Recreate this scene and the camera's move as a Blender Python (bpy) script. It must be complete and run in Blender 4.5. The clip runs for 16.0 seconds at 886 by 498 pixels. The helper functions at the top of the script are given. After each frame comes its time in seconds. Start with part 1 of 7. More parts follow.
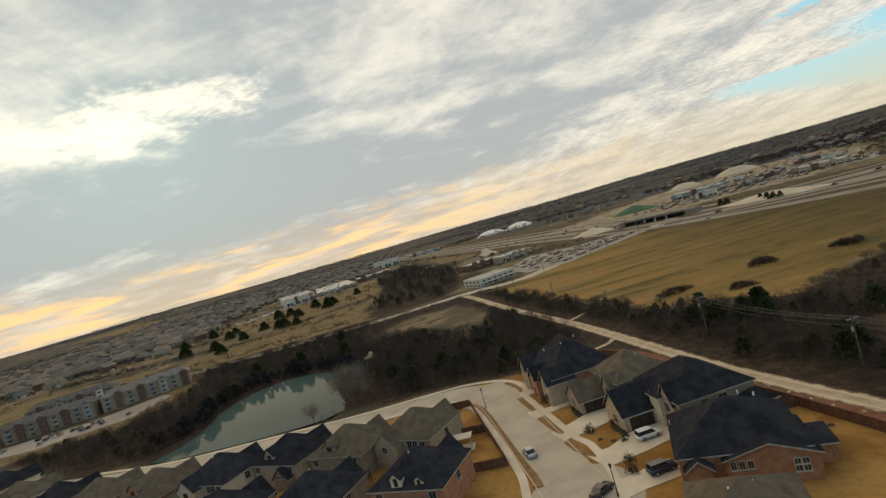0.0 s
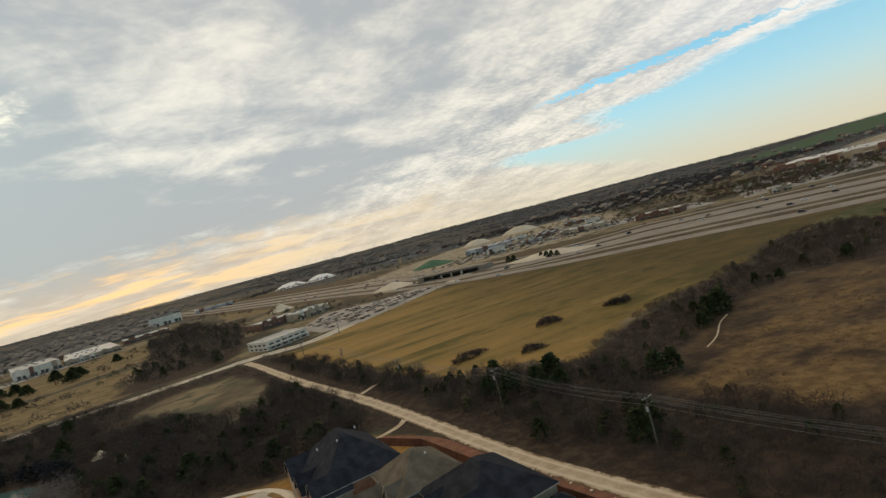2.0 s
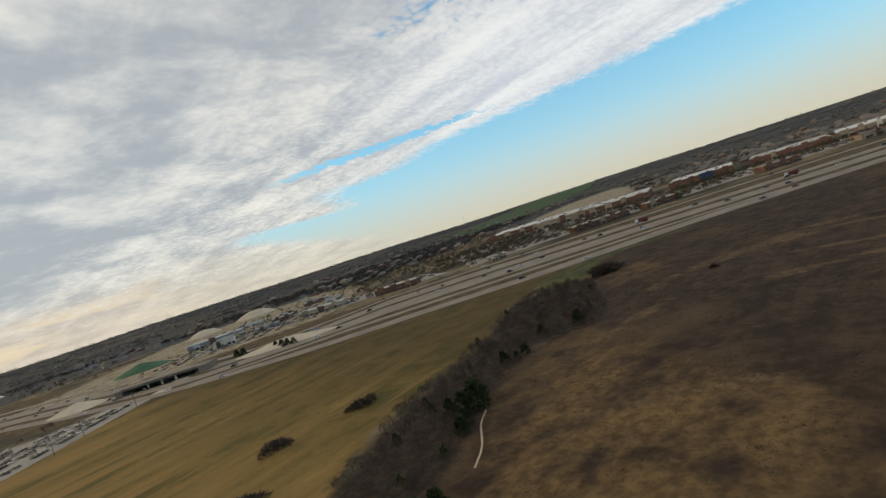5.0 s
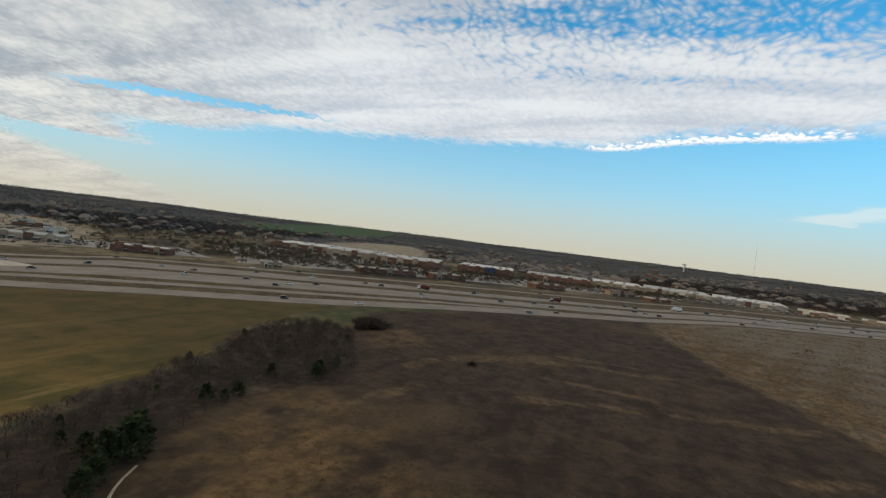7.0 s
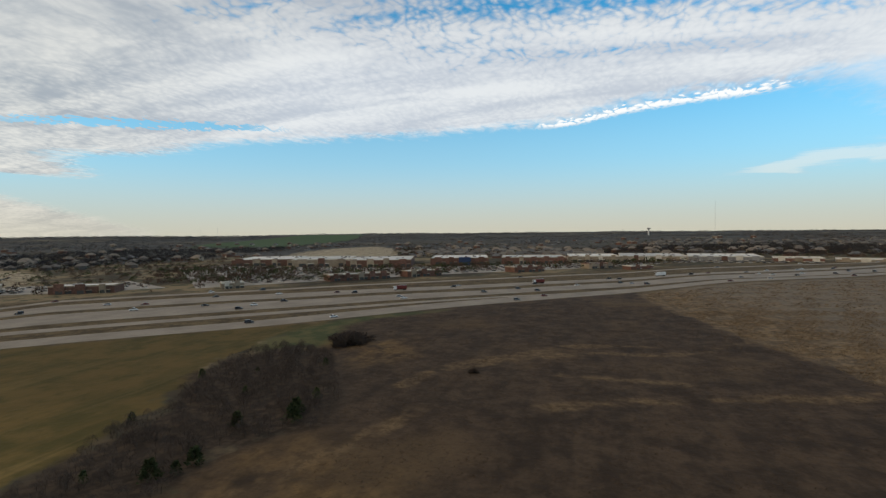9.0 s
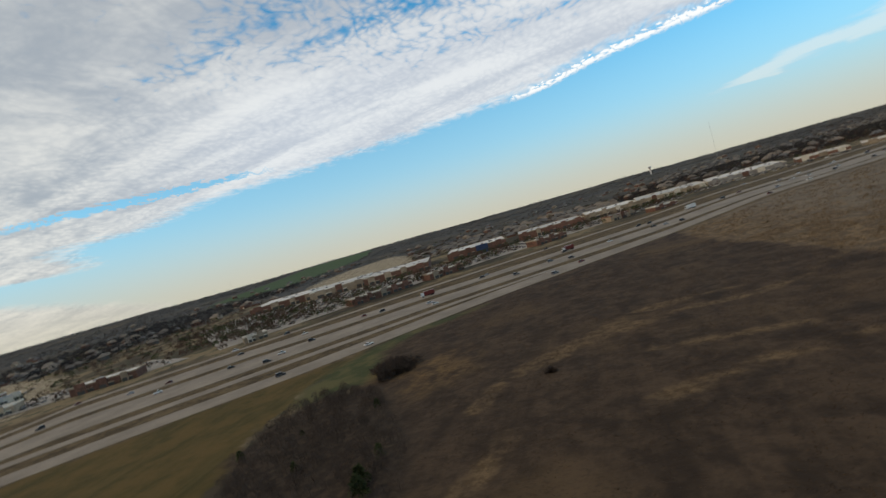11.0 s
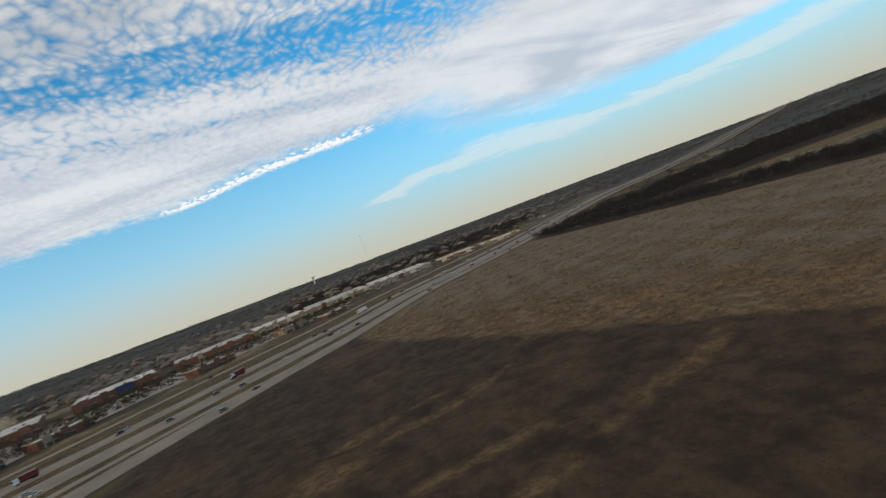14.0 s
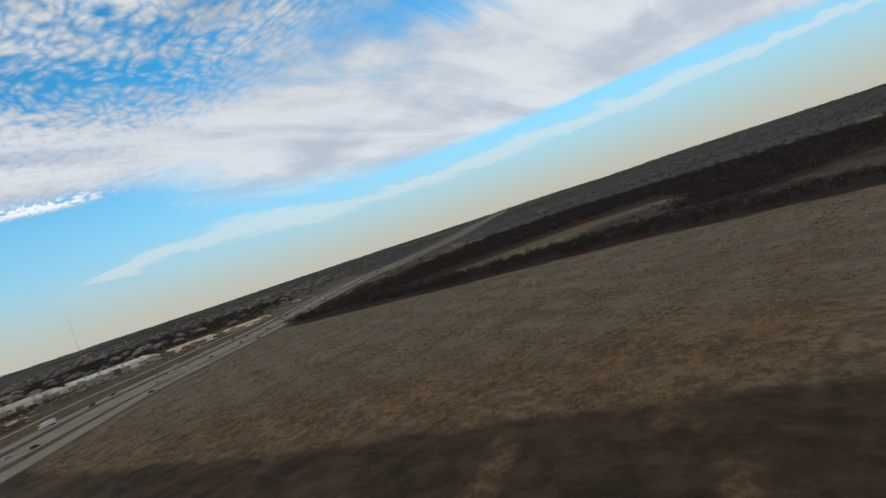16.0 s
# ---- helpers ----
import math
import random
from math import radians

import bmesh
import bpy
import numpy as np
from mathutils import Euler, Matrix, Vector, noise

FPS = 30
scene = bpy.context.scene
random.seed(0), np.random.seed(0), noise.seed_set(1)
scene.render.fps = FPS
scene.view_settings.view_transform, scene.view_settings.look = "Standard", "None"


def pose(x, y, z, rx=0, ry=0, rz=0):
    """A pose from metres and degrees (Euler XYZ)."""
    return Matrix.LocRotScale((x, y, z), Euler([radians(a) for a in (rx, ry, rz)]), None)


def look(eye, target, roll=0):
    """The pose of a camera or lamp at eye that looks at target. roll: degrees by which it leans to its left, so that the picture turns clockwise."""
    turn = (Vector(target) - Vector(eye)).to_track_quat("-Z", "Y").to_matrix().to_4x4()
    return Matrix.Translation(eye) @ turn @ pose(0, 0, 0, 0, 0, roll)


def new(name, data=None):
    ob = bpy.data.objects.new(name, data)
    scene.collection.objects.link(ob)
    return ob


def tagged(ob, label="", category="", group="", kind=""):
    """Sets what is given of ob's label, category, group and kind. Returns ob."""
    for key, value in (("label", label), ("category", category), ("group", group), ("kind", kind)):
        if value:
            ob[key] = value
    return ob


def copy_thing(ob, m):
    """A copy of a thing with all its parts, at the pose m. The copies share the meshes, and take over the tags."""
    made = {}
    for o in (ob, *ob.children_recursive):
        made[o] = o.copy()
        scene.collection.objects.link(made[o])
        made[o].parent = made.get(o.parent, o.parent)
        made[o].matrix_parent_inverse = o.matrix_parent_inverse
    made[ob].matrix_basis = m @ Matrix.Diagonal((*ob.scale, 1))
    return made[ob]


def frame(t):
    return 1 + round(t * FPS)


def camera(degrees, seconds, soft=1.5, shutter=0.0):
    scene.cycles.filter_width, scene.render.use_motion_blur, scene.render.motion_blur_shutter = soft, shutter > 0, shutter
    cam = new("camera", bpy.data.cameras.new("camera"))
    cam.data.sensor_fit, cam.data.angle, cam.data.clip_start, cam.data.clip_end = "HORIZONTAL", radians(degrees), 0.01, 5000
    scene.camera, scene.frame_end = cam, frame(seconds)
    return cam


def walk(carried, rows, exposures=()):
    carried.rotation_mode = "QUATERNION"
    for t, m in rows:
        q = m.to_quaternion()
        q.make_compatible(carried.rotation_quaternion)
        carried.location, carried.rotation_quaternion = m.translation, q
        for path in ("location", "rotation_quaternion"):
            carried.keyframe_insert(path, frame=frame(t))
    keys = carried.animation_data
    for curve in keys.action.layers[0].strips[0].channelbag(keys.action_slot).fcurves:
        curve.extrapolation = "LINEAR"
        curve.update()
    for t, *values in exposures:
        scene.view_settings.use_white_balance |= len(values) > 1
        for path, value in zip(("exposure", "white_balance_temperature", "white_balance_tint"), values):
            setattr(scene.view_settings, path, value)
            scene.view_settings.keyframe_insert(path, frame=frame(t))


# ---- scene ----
cam = camera(79.4, 16.0, 1.3, 0.2)
METRES, EYE, TILT, LEAN, TURN = 230.0, 46.0, -2.0, 16.0, 0.0
ROWS = [
    (0.0, 0.0, 0.0, 0.0, 0.0, 0.0, -0.0),
    (0.5, 0.0077, 0.0264, 0.0047, -4.89, 1.66, -0.69),
    (1.0, 0.0179, 0.0523, 0.0089, -11.3, 3.39, -0.64),
    (1.5, 0.031, 0.0788, 0.0128, -16.99, 4.69, -0.04),
    (2.0, 0.047, 0.1045, 0.0174, -20.62, 5.4, 0.5),
    (2.5, 0.0653, 0.1299, 0.0225, -29.93, 7.39, -6.72),
    (3.0, 0.0845, 0.1536, 0.0284, -29.54, 7.32, 0.08),
    (3.5, 0.1053, 0.1777, 0.0349, -33.47, 8.07, -4.96),
    (3.7, 0.1139, 0.1869, 0.0377, -35.42, 8.52, -1.0),
    (5.8, 0.2115, 0.2647, 0.0701, -54.71, 13.17, 7.46),
    (6.0, 0.2228, 0.2693, 0.0734, -57.73, 13.58, 6.77),
    (6.5, 0.2506, 0.2814, 0.0814, -69.31, 14.35, -1.46),
    (7.0, 0.2786, 0.292, 0.0895, -73.75, 14.76, -9.94),
    (7.5, 0.3059, 0.3034, 0.0972, -73.65, 14.68, -5.15),
    (8.0, 0.3313, 0.3159, 0.1044, -75.14, 14.52, -1.79),
    (8.5, 0.3571, 0.3305, 0.1111, -75.19, 14.3, -1.55),
    (8.7, 0.3669, 0.3367, 0.1136, -75.24, 14.2, -1.69),
    (10.8, 0.4767, 0.3992, 0.1467, -72.1, 13.84, 7.7),
    (11.0, 0.4876, 0.4051, 0.1496, -70.48, 14.15, 12.86),
    (11.5, 0.5165, 0.4168, 0.1573, -68.75, 14.69, 18.59),
    (12.0, 0.5472, 0.4244, 0.1651, -69.36, 14.68, 18.53),
    (12.5, 0.5802, 0.4278, 0.1735, -79.89, 14.82, 16.75),
    (13.0, 0.6118, 0.4261, 0.1818, -88.89, 15.2, 22.5),
    (13.5, 0.6432, 0.4203, 0.1905, -96.47, 14.96, 25.21),
    (14.0, 0.6764, 0.41, 0.1984, -104.56, 14.13, 27.24),
    (14.5, 0.7057, 0.3973, 0.2049, -112.58, 12.84, 26.85),
    (15.0, 0.7323, 0.3818, 0.2109, -120.61, 11.32, 27.79),
    (15.5, 0.7565, 0.3636, 0.2173, -126.06, 10.21, 29.49),
    (16.0, 0.7772, 0.3421, 0.2241, -133.82, 8.56, 31.23),
]
walk(cam, [(t, pose(0, 0, EYE, TILT, LEAN, TURN) @ pose(METRES * x, METRES * y, METRES * z, 90 + pitch, roll, yaw)) for t, x, y, z, yaw, pitch, roll in ROWS],
     [(0.0, 0.38, 7150, 10), (3.5, 0.33, 6750, 10), (7.0, 0.19, 6300, 10), (12.0, 0.17, 6250, 10), (16.0, 0.04, 6120, 10)])


# ---- world, sun ----
class Nodes:
    """Short forms for building node trees."""

    def __init__(self, tree):
        self.t = tree
        tree.nodes.clear()

    def node(self, kind, operation="", blend=""):
        n = self.t.nodes.new(kind)
        if operation:
            n.operation = operation
        if blend:
            n.data_type, n.blend_type = "RGBA", blend
        return n

    def put(self, socket, value):
        if isinstance(value, bpy.types.NodeSocket):
            self.t.links.new(value, socket)
        elif value is not None:
            socket.default_value = value

    def math(self, op, a, b=None, c=None, clamp=False):
        n = self.node("ShaderNodeMath", op)
        n.use_clamp = clamp
        for i, v in enumerate((a, b, c)):
            self.put(n.inputs[i], v)
        return n.outputs[0]

    def add(self, a, b): return self.math("ADD", a, b)
    def sub(self, a, b): return self.math("SUBTRACT", a, b)
    def mul(self, a, b): return self.math("MULTIPLY", a, b)
    def div(self, a, b): return self.math("DIVIDE", a, b)
    def mad(self, a, b, c): return self.math("MULTIPLY_ADD", a, b, c)

    def step(self, v, lo, hi, a=0.0, b=1.0):
        n = self.node("ShaderNodeMapRange")
        n.interpolation_type = "SMOOTHSTEP"
        for i, x in enumerate((v, lo, hi, a, b)):
            self.put(n.inputs[i], x)
        return n.outputs[0]

    def split(self, v):
        n = self.node("ShaderNodeSeparateXYZ")
        self.put(n.inputs[0], v)
        return n.outputs

    def join(self, x, y, z=0.0):
        n = self.node("ShaderNodeCombineXYZ")
        for i, v in enumerate((x, y, z)):
            self.put(n.inputs[i], v)
        return n.outputs[0]

    def noise(self, vec, scale, detail=4.0, rough=0.55, warp=0.0):
        n = self.node("ShaderNodeTexNoise")
        self.put(n.inputs["Vector"], vec)
        for key, v in (("Scale", scale), ("Detail", detail), ("Roughness", rough), ("Distortion", warp)):
            self.put(n.inputs[key], v)
        return n.outputs[0]

    def node_warp(self, vec, amount, scale):
        """The place, pushed about by noise."""
        n = self.node("ShaderNodeTexNoise")
        self.put(n.inputs["Vector"], vec)
        n.inputs["Scale"].default_value = scale
        s = self.node("ShaderNodeVectorMath", "MULTIPLY_ADD")
        self.put(s.inputs[0], n.outputs["Color"])
        s.inputs[1].default_value = (2 * amount, 2 * amount, 0)
        self.put(s.inputs[2], vec)
        return s.outputs[0]

    def mapping(self, vec, scale=(1, 1, 1), turn=0.0, move=(0, 0, 0)):
        n = self.node("ShaderNodeMapping")
        self.put(n.inputs[0], vec)
        n.inputs["Scale"].default_value, n.inputs["Rotation"].default_value = scale, (0, 0, radians(turn))
        n.inputs["Location"].default_value = move
        return n.outputs[0]

    def mix(self, f, a, b, blend="MIX"):
        n = self.node("ShaderNodeMix", "", blend)
        self.put(n.inputs[0], f)
        for i, v in ((6, a), (7, b)):
            if isinstance(v, tuple) and len(v) == 3:
                v = (*v, 1)
            self.put(n.inputs[i], v)
        return n.outputs[2]

    def curve(self, v, points):
        n = self.node("ShaderNodeFloatCurve")
        c = n.mapping.curves[0]
        while len(c.points) < len(points):
            c.points.new(0.5, 0.5)
        for p, xy in zip(c.points, points):
            p.location = xy
        n.mapping.update()
        self.put(n.inputs["Value"], v)
        return n.outputs[0]


SUN_AZ, SUN_EL = -28.0, 16.0
world = bpy.data.worlds.new("sky")
world.use_nodes = True
scene.world = world
N = Nodes(world.node_tree)
way = N.node("ShaderNodeTexCoord").outputs["Generated"]
dx, dy, dz = N.split(way)
up = N.math("MAXIMUM", dz, 0.004)
flat = N.add(up, 0.03)
px, py = N.div(dx, flat), N.div(dy, flat)
P = N.join(px, py, 0.0)
nishita = N.node("ShaderNodeTexSky")
nishita.sky_type = "NISHITA"
nishita.sun_disc, nishita.sun_elevation, nishita.sun_rotation = False, radians(SUN_EL), radians(SUN_AZ)
nishita.air_density, nishita.dust_density, nishita.ozone_density = 1.0, 0.6, 2.0

# the cloud deck ends along a curved edge, in units of the cloud's height above the ground
edge_points = [(-8, 1.0), (-5.6, 1.0), (-5.1, 2.4), (-4.7, 3.4), (-3.6, 4.5), (-2.2, 4.35), (-1.4, 3.72), (-0.9, 3.8), (-0.3, 4.05), (0.2, 4.4), (1.1, 4.6), (2.6, 4.45), (3.4, 4.3), (4.1, 4.5), (4.9, 4.3), (5.6, 4.9), (6.3, 5.4), (6.9, 4.4), (8.0, 5.0)]
deck_edge = N.mul(N.curve(N.mad(py, 1 / 16, 0.5), [((y + 8) / 16, x / 8) for y, x in edge_points]), 8.0)
deck_edge = N.math("MAXIMUM", deck_edge, N.mul(N.sub(N.mul(py, 0.60), 0.5), N.step(py, 5.6, 6.8)))
# textures on a vault that is steeper than a flat deck, as clouds have thickness
Q = N.join(N.div(dx, N.add(up, 0.16)), N.div(dy, N.add(up, 0.16)), 0.0)
big = N.noise(N.mapping(Q, (1.15, 1.5, 1), 25), 1.0, 5, 0.55, 0.3)
rows_of = N.noise(N.mapping(Q, (4.6, 0.8, 1), -6), 1.0, 3, 0.5, 0.5)
ripple = N.noise(N.mapping(P, (5.0, 9.0, 1), 8), 1.0, 3, 0.55, 0.6)
cell = N.node("ShaderNodeTexVoronoi")
cell.voronoi_dimensions, cell.feature = "2D", "SMOOTH_F1"
N.put(cell.inputs["Vector"], N.mapping(N.node_warp(N.node_warp(Q, 0.10, 3.0), 0.03, 14.0), (24.0, 36.0, 1), 8))
cell.inputs["Scale"].default_value, cell.inputs["Smoothness"].default_value = 1.0, 0.35
puff = N.add(N.mad(cell.outputs[0], -0.36, 0.34), N.mul(N.noise(N.mapping(Q, (17.0, 15.0, 1), 10), 1.0, 4, 0.6, 0.2), 0.62))
ragged = N.noise(N.mapping(Q, (4.2, 3.2, 1), 20), 1.0, 6, 0.6, 0.4)
fine = N.noise(Q, 30.0, 3, 0.6, 0.2)
wisp = N.noise(N.mapping(Q, (3.4, 1.0, 1), -12), 1.0, 5, 0.55, 0.6)
reach = N.math("MAXIMUM", N.mul(N.math("SQRT", N.add(N.mul(px, px), N.mul(py, py))), 0.2), 1.0)
inside = N.div(N.sub(deck_edge, px), reach)
inside = N.add(inside, N.mul(N.sub(ripple, 0.5), 0.7))
inside = N.add(inside, N.mul(N.sub(wisp, 0.5), 0.5))
south = N.step(N.add(py, N.mul(wisp, 0.8)), -5.9, -4.9)
smooth_part = N.step(N.add(py, N.mul(N.sub(wisp, 0.5), 0.8)), -0.9, -1.8)
deck = N.mul(N.step(inside, N.mad(smooth_part, -0.35, -0.12), N.mad(smooth_part, 0.5, 0.40)), south)
# broken, rippled part of the deck round the blue gap overhead to the east
gx, gy = N.sub(px, 1.85), N.sub(py, -0.45)
gap = N.math("SQRT", N.add(N.mul(N.mul(gx, gx), 1.0), N.mul(N.mul(gy, gy), 0.30)))
broken = N.step(gap, 0.15, 2.0)
cells = N.add(N.add(N.mul(puff, 0.50), N.mul(fine, 0.08)), N.mul(rows_of, 0.42))
cells = N.add(N.mul(cells, N.sub(1.0, smooth_part)), N.mul(N.add(N.mul(wisp, 0.5), N.mul(big, 0.45)), smooth_part))
overhead = N.add(N.sub(px, N.add(N.mul(N.add(py, 0.8), 0.55), 2.15)), N.mul(N.sub(wisp, 0.5), 0.9))
clear = N.math("MAXIMUM", N.step(overhead, -0.2, 0.55), N.step(py, -0.9, -0.1))
holes = N.step(N.add(cells, N.mul(N.math("MINIMUM", broken, clear), 0.32)), 0.38, 0.64)
deck = N.mul(deck, holes)
# a narrow slit of blue behind the edge to the north-east
tx, ty = N.sub(px, 3.38), N.sub(py, 3.28)
slit_a, slit_b = N.sub(N.mul(tx, 0.54), N.mul(ty, 0.84)), N.add(N.mul(tx, 0.84), N.mul(ty, 0.54))
slit_b = N.add(slit_b, N.add(N.mul(N.sub(ripple, 0.5), 0.35), N.mul(N.sub(puff, 0.5), 0.55)))
slit = N.add(N.math("POWER", N.math("ABSOLUTE", N.div(slit_a, 1.05)), 2.0), N.math("POWER", N.math("ABSOLUTE", N.div(slit_b, 0.15)), 2.0))
deck = N.mul(deck, N.step(slit, 0.35, 1.3))
# thin streak south-east, below the deck
az = N.mul(N.math("ARCTAN2", dx, dy), 180 / math.pi)
az = N.math("MAXIMUM", az, 0.0)
level = N.mul(N.curve(N.div(az, 180.0), [(0.0, 0.5), (0.55, 0.5), (0.58, 0.54), (0.65, 0.65), (0.73, 0.55), (0.83, 0.59), (0.97, 0.66), (1.0, 0.66)]), 10.0)
half = N.mul(N.curve(N.div(az, 180.0), [(0.0, 0.0), (0.55, 0.0), (0.58, 0.10), (0.64, 0.42), (0.70, 0.46), (0.74, 0.30), (0.84, 0.34), (0.97, 0.24), (1.0, 0.2)]), 3.0)
drop = N.sub(N.mul(N.math("ARCSINE", dz), 180 / math.pi), N.add(level, N.mul(N.sub(wisp, 0.5), 2.2)))
feather = N.noise(N.mapping(way, (16.0, 16.0, 120.0)), 1.0, 4, 0.6, 0.8)
streak = N.sub(1.0, N.math("ABSOLUTE", N.div(drop, N.add(half, 0.02))))
streak = N.mul(N.step(N.add(streak, N.mul(N.sub(feather, 0.5), 1.3)), -0.05, 0.75), N.step(half, 0.02, 0.5))
rim = N.div(N.sub(N.div(N.sub(deck_edge, px), reach), N.mad(puff, 0.45, -0.26)), 0.13)
rim = N.mul(N.math("POWER", 2.718, N.mul(N.mul(rim, rim), -1.0)), N.mul(N.step(py, -1.45, -0.95), N.step(py, 0.65, 0.15)))
deck = N.math("MAXIMUM", deck, N.step(N.mul(rim, N.mad(puff, 2.4, -0.3)), 0.12, 0.85))
cloud = N.math("MAXIMUM", deck, N.mul(streak, 0.52), clamp=True)
# light and dark parts of the clouds; warm and bright towards the hidden sun
sun_way = Vector((math.sin(radians(SUN_AZ)) * math.cos(radians(SUN_EL)), math.cos(radians(SUN_AZ)) * math.cos(radians(SUN_EL)), math.sin(radians(SUN_EL))))
dot = N.node("ShaderNodeVectorMath", "DOT_PRODUCT")
N.put(dot.inputs[0], way)
dot.inputs[1].default_value = sun_way
beside = Vector((math.cos(radians(SUN_AZ)), -math.sin(radians(SUN_AZ)), 0))
across = N.node("ShaderNodeVectorMath", "DOT_PRODUCT")
N.put(across.inputs[0], way)
across.inputs[1].default_value = beside
h2 = N.div(N.add(across.outputs["Value"], N.mul(N.sub(big, 0.5), 0.6)), 0.25)
v2 = N.div(N.sub(N.add(dz, N.mul(N.sub(big, 0.5), 0.16)), 0.305), 0.046)
patch = N.math("POWER", 2.718, N.mul(N.add(N.mul(h2, h2), N.mul(v2, v2)), -1.0))
patch = N.mul(patch, N.step(dot.outputs["Value"], 0.6, 0.85))
low = N.step(N.add(dz, N.mul(N.sub(ragged, 0.5), 0.10)), 0.095, 0.03)
west = N.step(dot.outputs["Value"], 0.40, 0.97)
east = N.math("MAXIMUM", N.step(px, 1.0, 3.0), N.step(py, -1.2, -2.6))
bands = N.noise(N.mapping(way, (5.0, 5.0, 40.0)), 1.0, 4, 0.55, 0.4)
cool = N.mul(east, N.step(N.sub(dy, N.mul(dx, 0.9)), 0.35, -0.35))
rows_mix = N.add(N.mul(rows_of, cool), N.mul(N.add(N.mul(ragged, 0.6), N.mul(rows_of, 0.4)), N.sub(1.0, cool)))
soft = N.add(N.mul(big, 0.66), N.add(N.mul(ragged, 0.28), N.mul(puff, 0.06)))
crisp = N.add(N.add(N.mul(puff, 0.20), N.mul(rows_mix, 0.53)), N.add(N.mul(fine, 0.05), N.mul(big, 0.22)))
crisp = N.add(N.mul(crisp, N.sub(1.0, smooth_part)), N.mul(N.add(N.mul(wisp, 0.58), N.mul(big, 0.42)), smooth_part))
mottle = N.add(N.mul(soft, N.sub(1.0, east)), N.mul(crisp, east))
bank = N.mul(N.mul(N.step(dz, 0.03, 0.12), N.step(N.add(dz, N.mul(big, 0.2)), 0.40, 0.24)), N.step(N.add(dx, N.mul(big, 0.3)), 0.60, -0.1))
lit = N.add(N.sub(mottle, N.mul(bank, 0.11)), N.mul(east, 0.035))
shade = N.step(lit, 0.42, 0.66)
thin = N.mul(N.mul(N.step(inside, 0.42, 0.05), N.step(px, 1.0, 3.0)), N.sub(1.0, smooth_part))
shade = N.math("MAXIMUM", shade, N.mul(thin, N.step(puff, 0.42, 0.58)))
cloud_colour = N.mix(shade, (0.35, 0.375, 0.395), (0.74, 0.715, 0.645))
cloud_colour = N.mix(cool, cloud_colour, N.mix(shade, (0.50, 0.53, 0.57), (0.735, 0.74, 0.725)))
torn = N.add(N.add(patch, N.mul(N.sub(ragged, 0.5), 2.6)), N.mul(N.sub(puff, 0.5), 0.9))
cloud_colour = N.mix(N.mul(N.step(torn, 0.25, 1.25), N.step(patch, 0.12, 0.5)), cloud_colour, (0.94, 0.90, 0.76))
cloud_colour = N.mix(N.step(N.mul(rim, N.mad(puff, 2.4, -0.3)), 0.2, 1.0), cloud_colour, (0.92, 0.91, 0.87))
west_low = N.step(dot.outputs["Value"], 0.40, 0.92)
warm = N.mul(N.mul(low, west_low), N.step(bands, 0.46, 0.60))
cloud_colour = N.mix(N.mul(N.mul(low, west_low), 0.35), cloud_colour, (0.62, 0.44, 0.27))
cloud_colour = N.mix(N.mul(warm, 0.9), cloud_colour, N.mix(N.step(dot.outputs["Value"], 0.75, 0.98), (0.78, 0.64, 0.42), (1.05, 0.66, 0.26)))
cloud_colour = N.mix(N.mul(N.step(streak, 0.1, 0.8), N.sub(1.0, deck)), cloud_colour, (0.76, 0.76, 0.70))
haze = N.step(dz, 0.155, -0.02)
haze = N.mul(haze, haze)
haze_colour = N.mix(west, (0.55, 0.495, 0.365), (0.58, 0.46, 0.32))
haze_amount = N.mul(haze, N.mad(cloud, N.mad(west, -0.40, -0.20), 0.92))
sky_back, cloud_back, haze_back = (N.node("ShaderNodeBackground") for _ in range(3))
tint = N.mix(1.0, nishita.outputs[0], (0.30, 1.05, 1.24), "MULTIPLY")
tint = N.mix(N.mul(N.step(dz, 0.34, 0.02), 0.80), tint, (3.0, 4.0, 4.7))
tint = N.mix(N.mul(N.step(dz, 0.14, 0.02), 0.45), tint, (3.6, 4.25, 4.0))
N.put(sky_back.inputs[0], tint)
N.put(sky_back.inputs[1], 0.14)
N.put(cloud_back.inputs[0], cloud_colour)
N.put(haze_back.inputs[0], haze_colour)
one, two = N.node("ShaderNodeMixShader"), N.node("ShaderNodeMixShader")
N.put(one.inputs[0], N.mul(cloud, 0.96))
N.put(one.inputs[1], sky_back.outputs[0])
N.put(one.inputs[2], cloud_back.outputs[0])
N.put(two.inputs[0], haze_amount)
N.put(two.inputs[1], one.outputs[0])
N.put(two.inputs[2], haze_back.outputs[0])
N.put(N.node("ShaderNodeOutputWorld").inputs[0], two.outputs[0])

sun = new("sun", bpy.data.lights.new("sun", "SUN"))
sun.data.energy, sun.data.angle, sun.data.color = 1.12, radians(90), (1.0, 0.68, 0.34)
sun.matrix_world = look(sun_way * 100, (0, 0, 0))


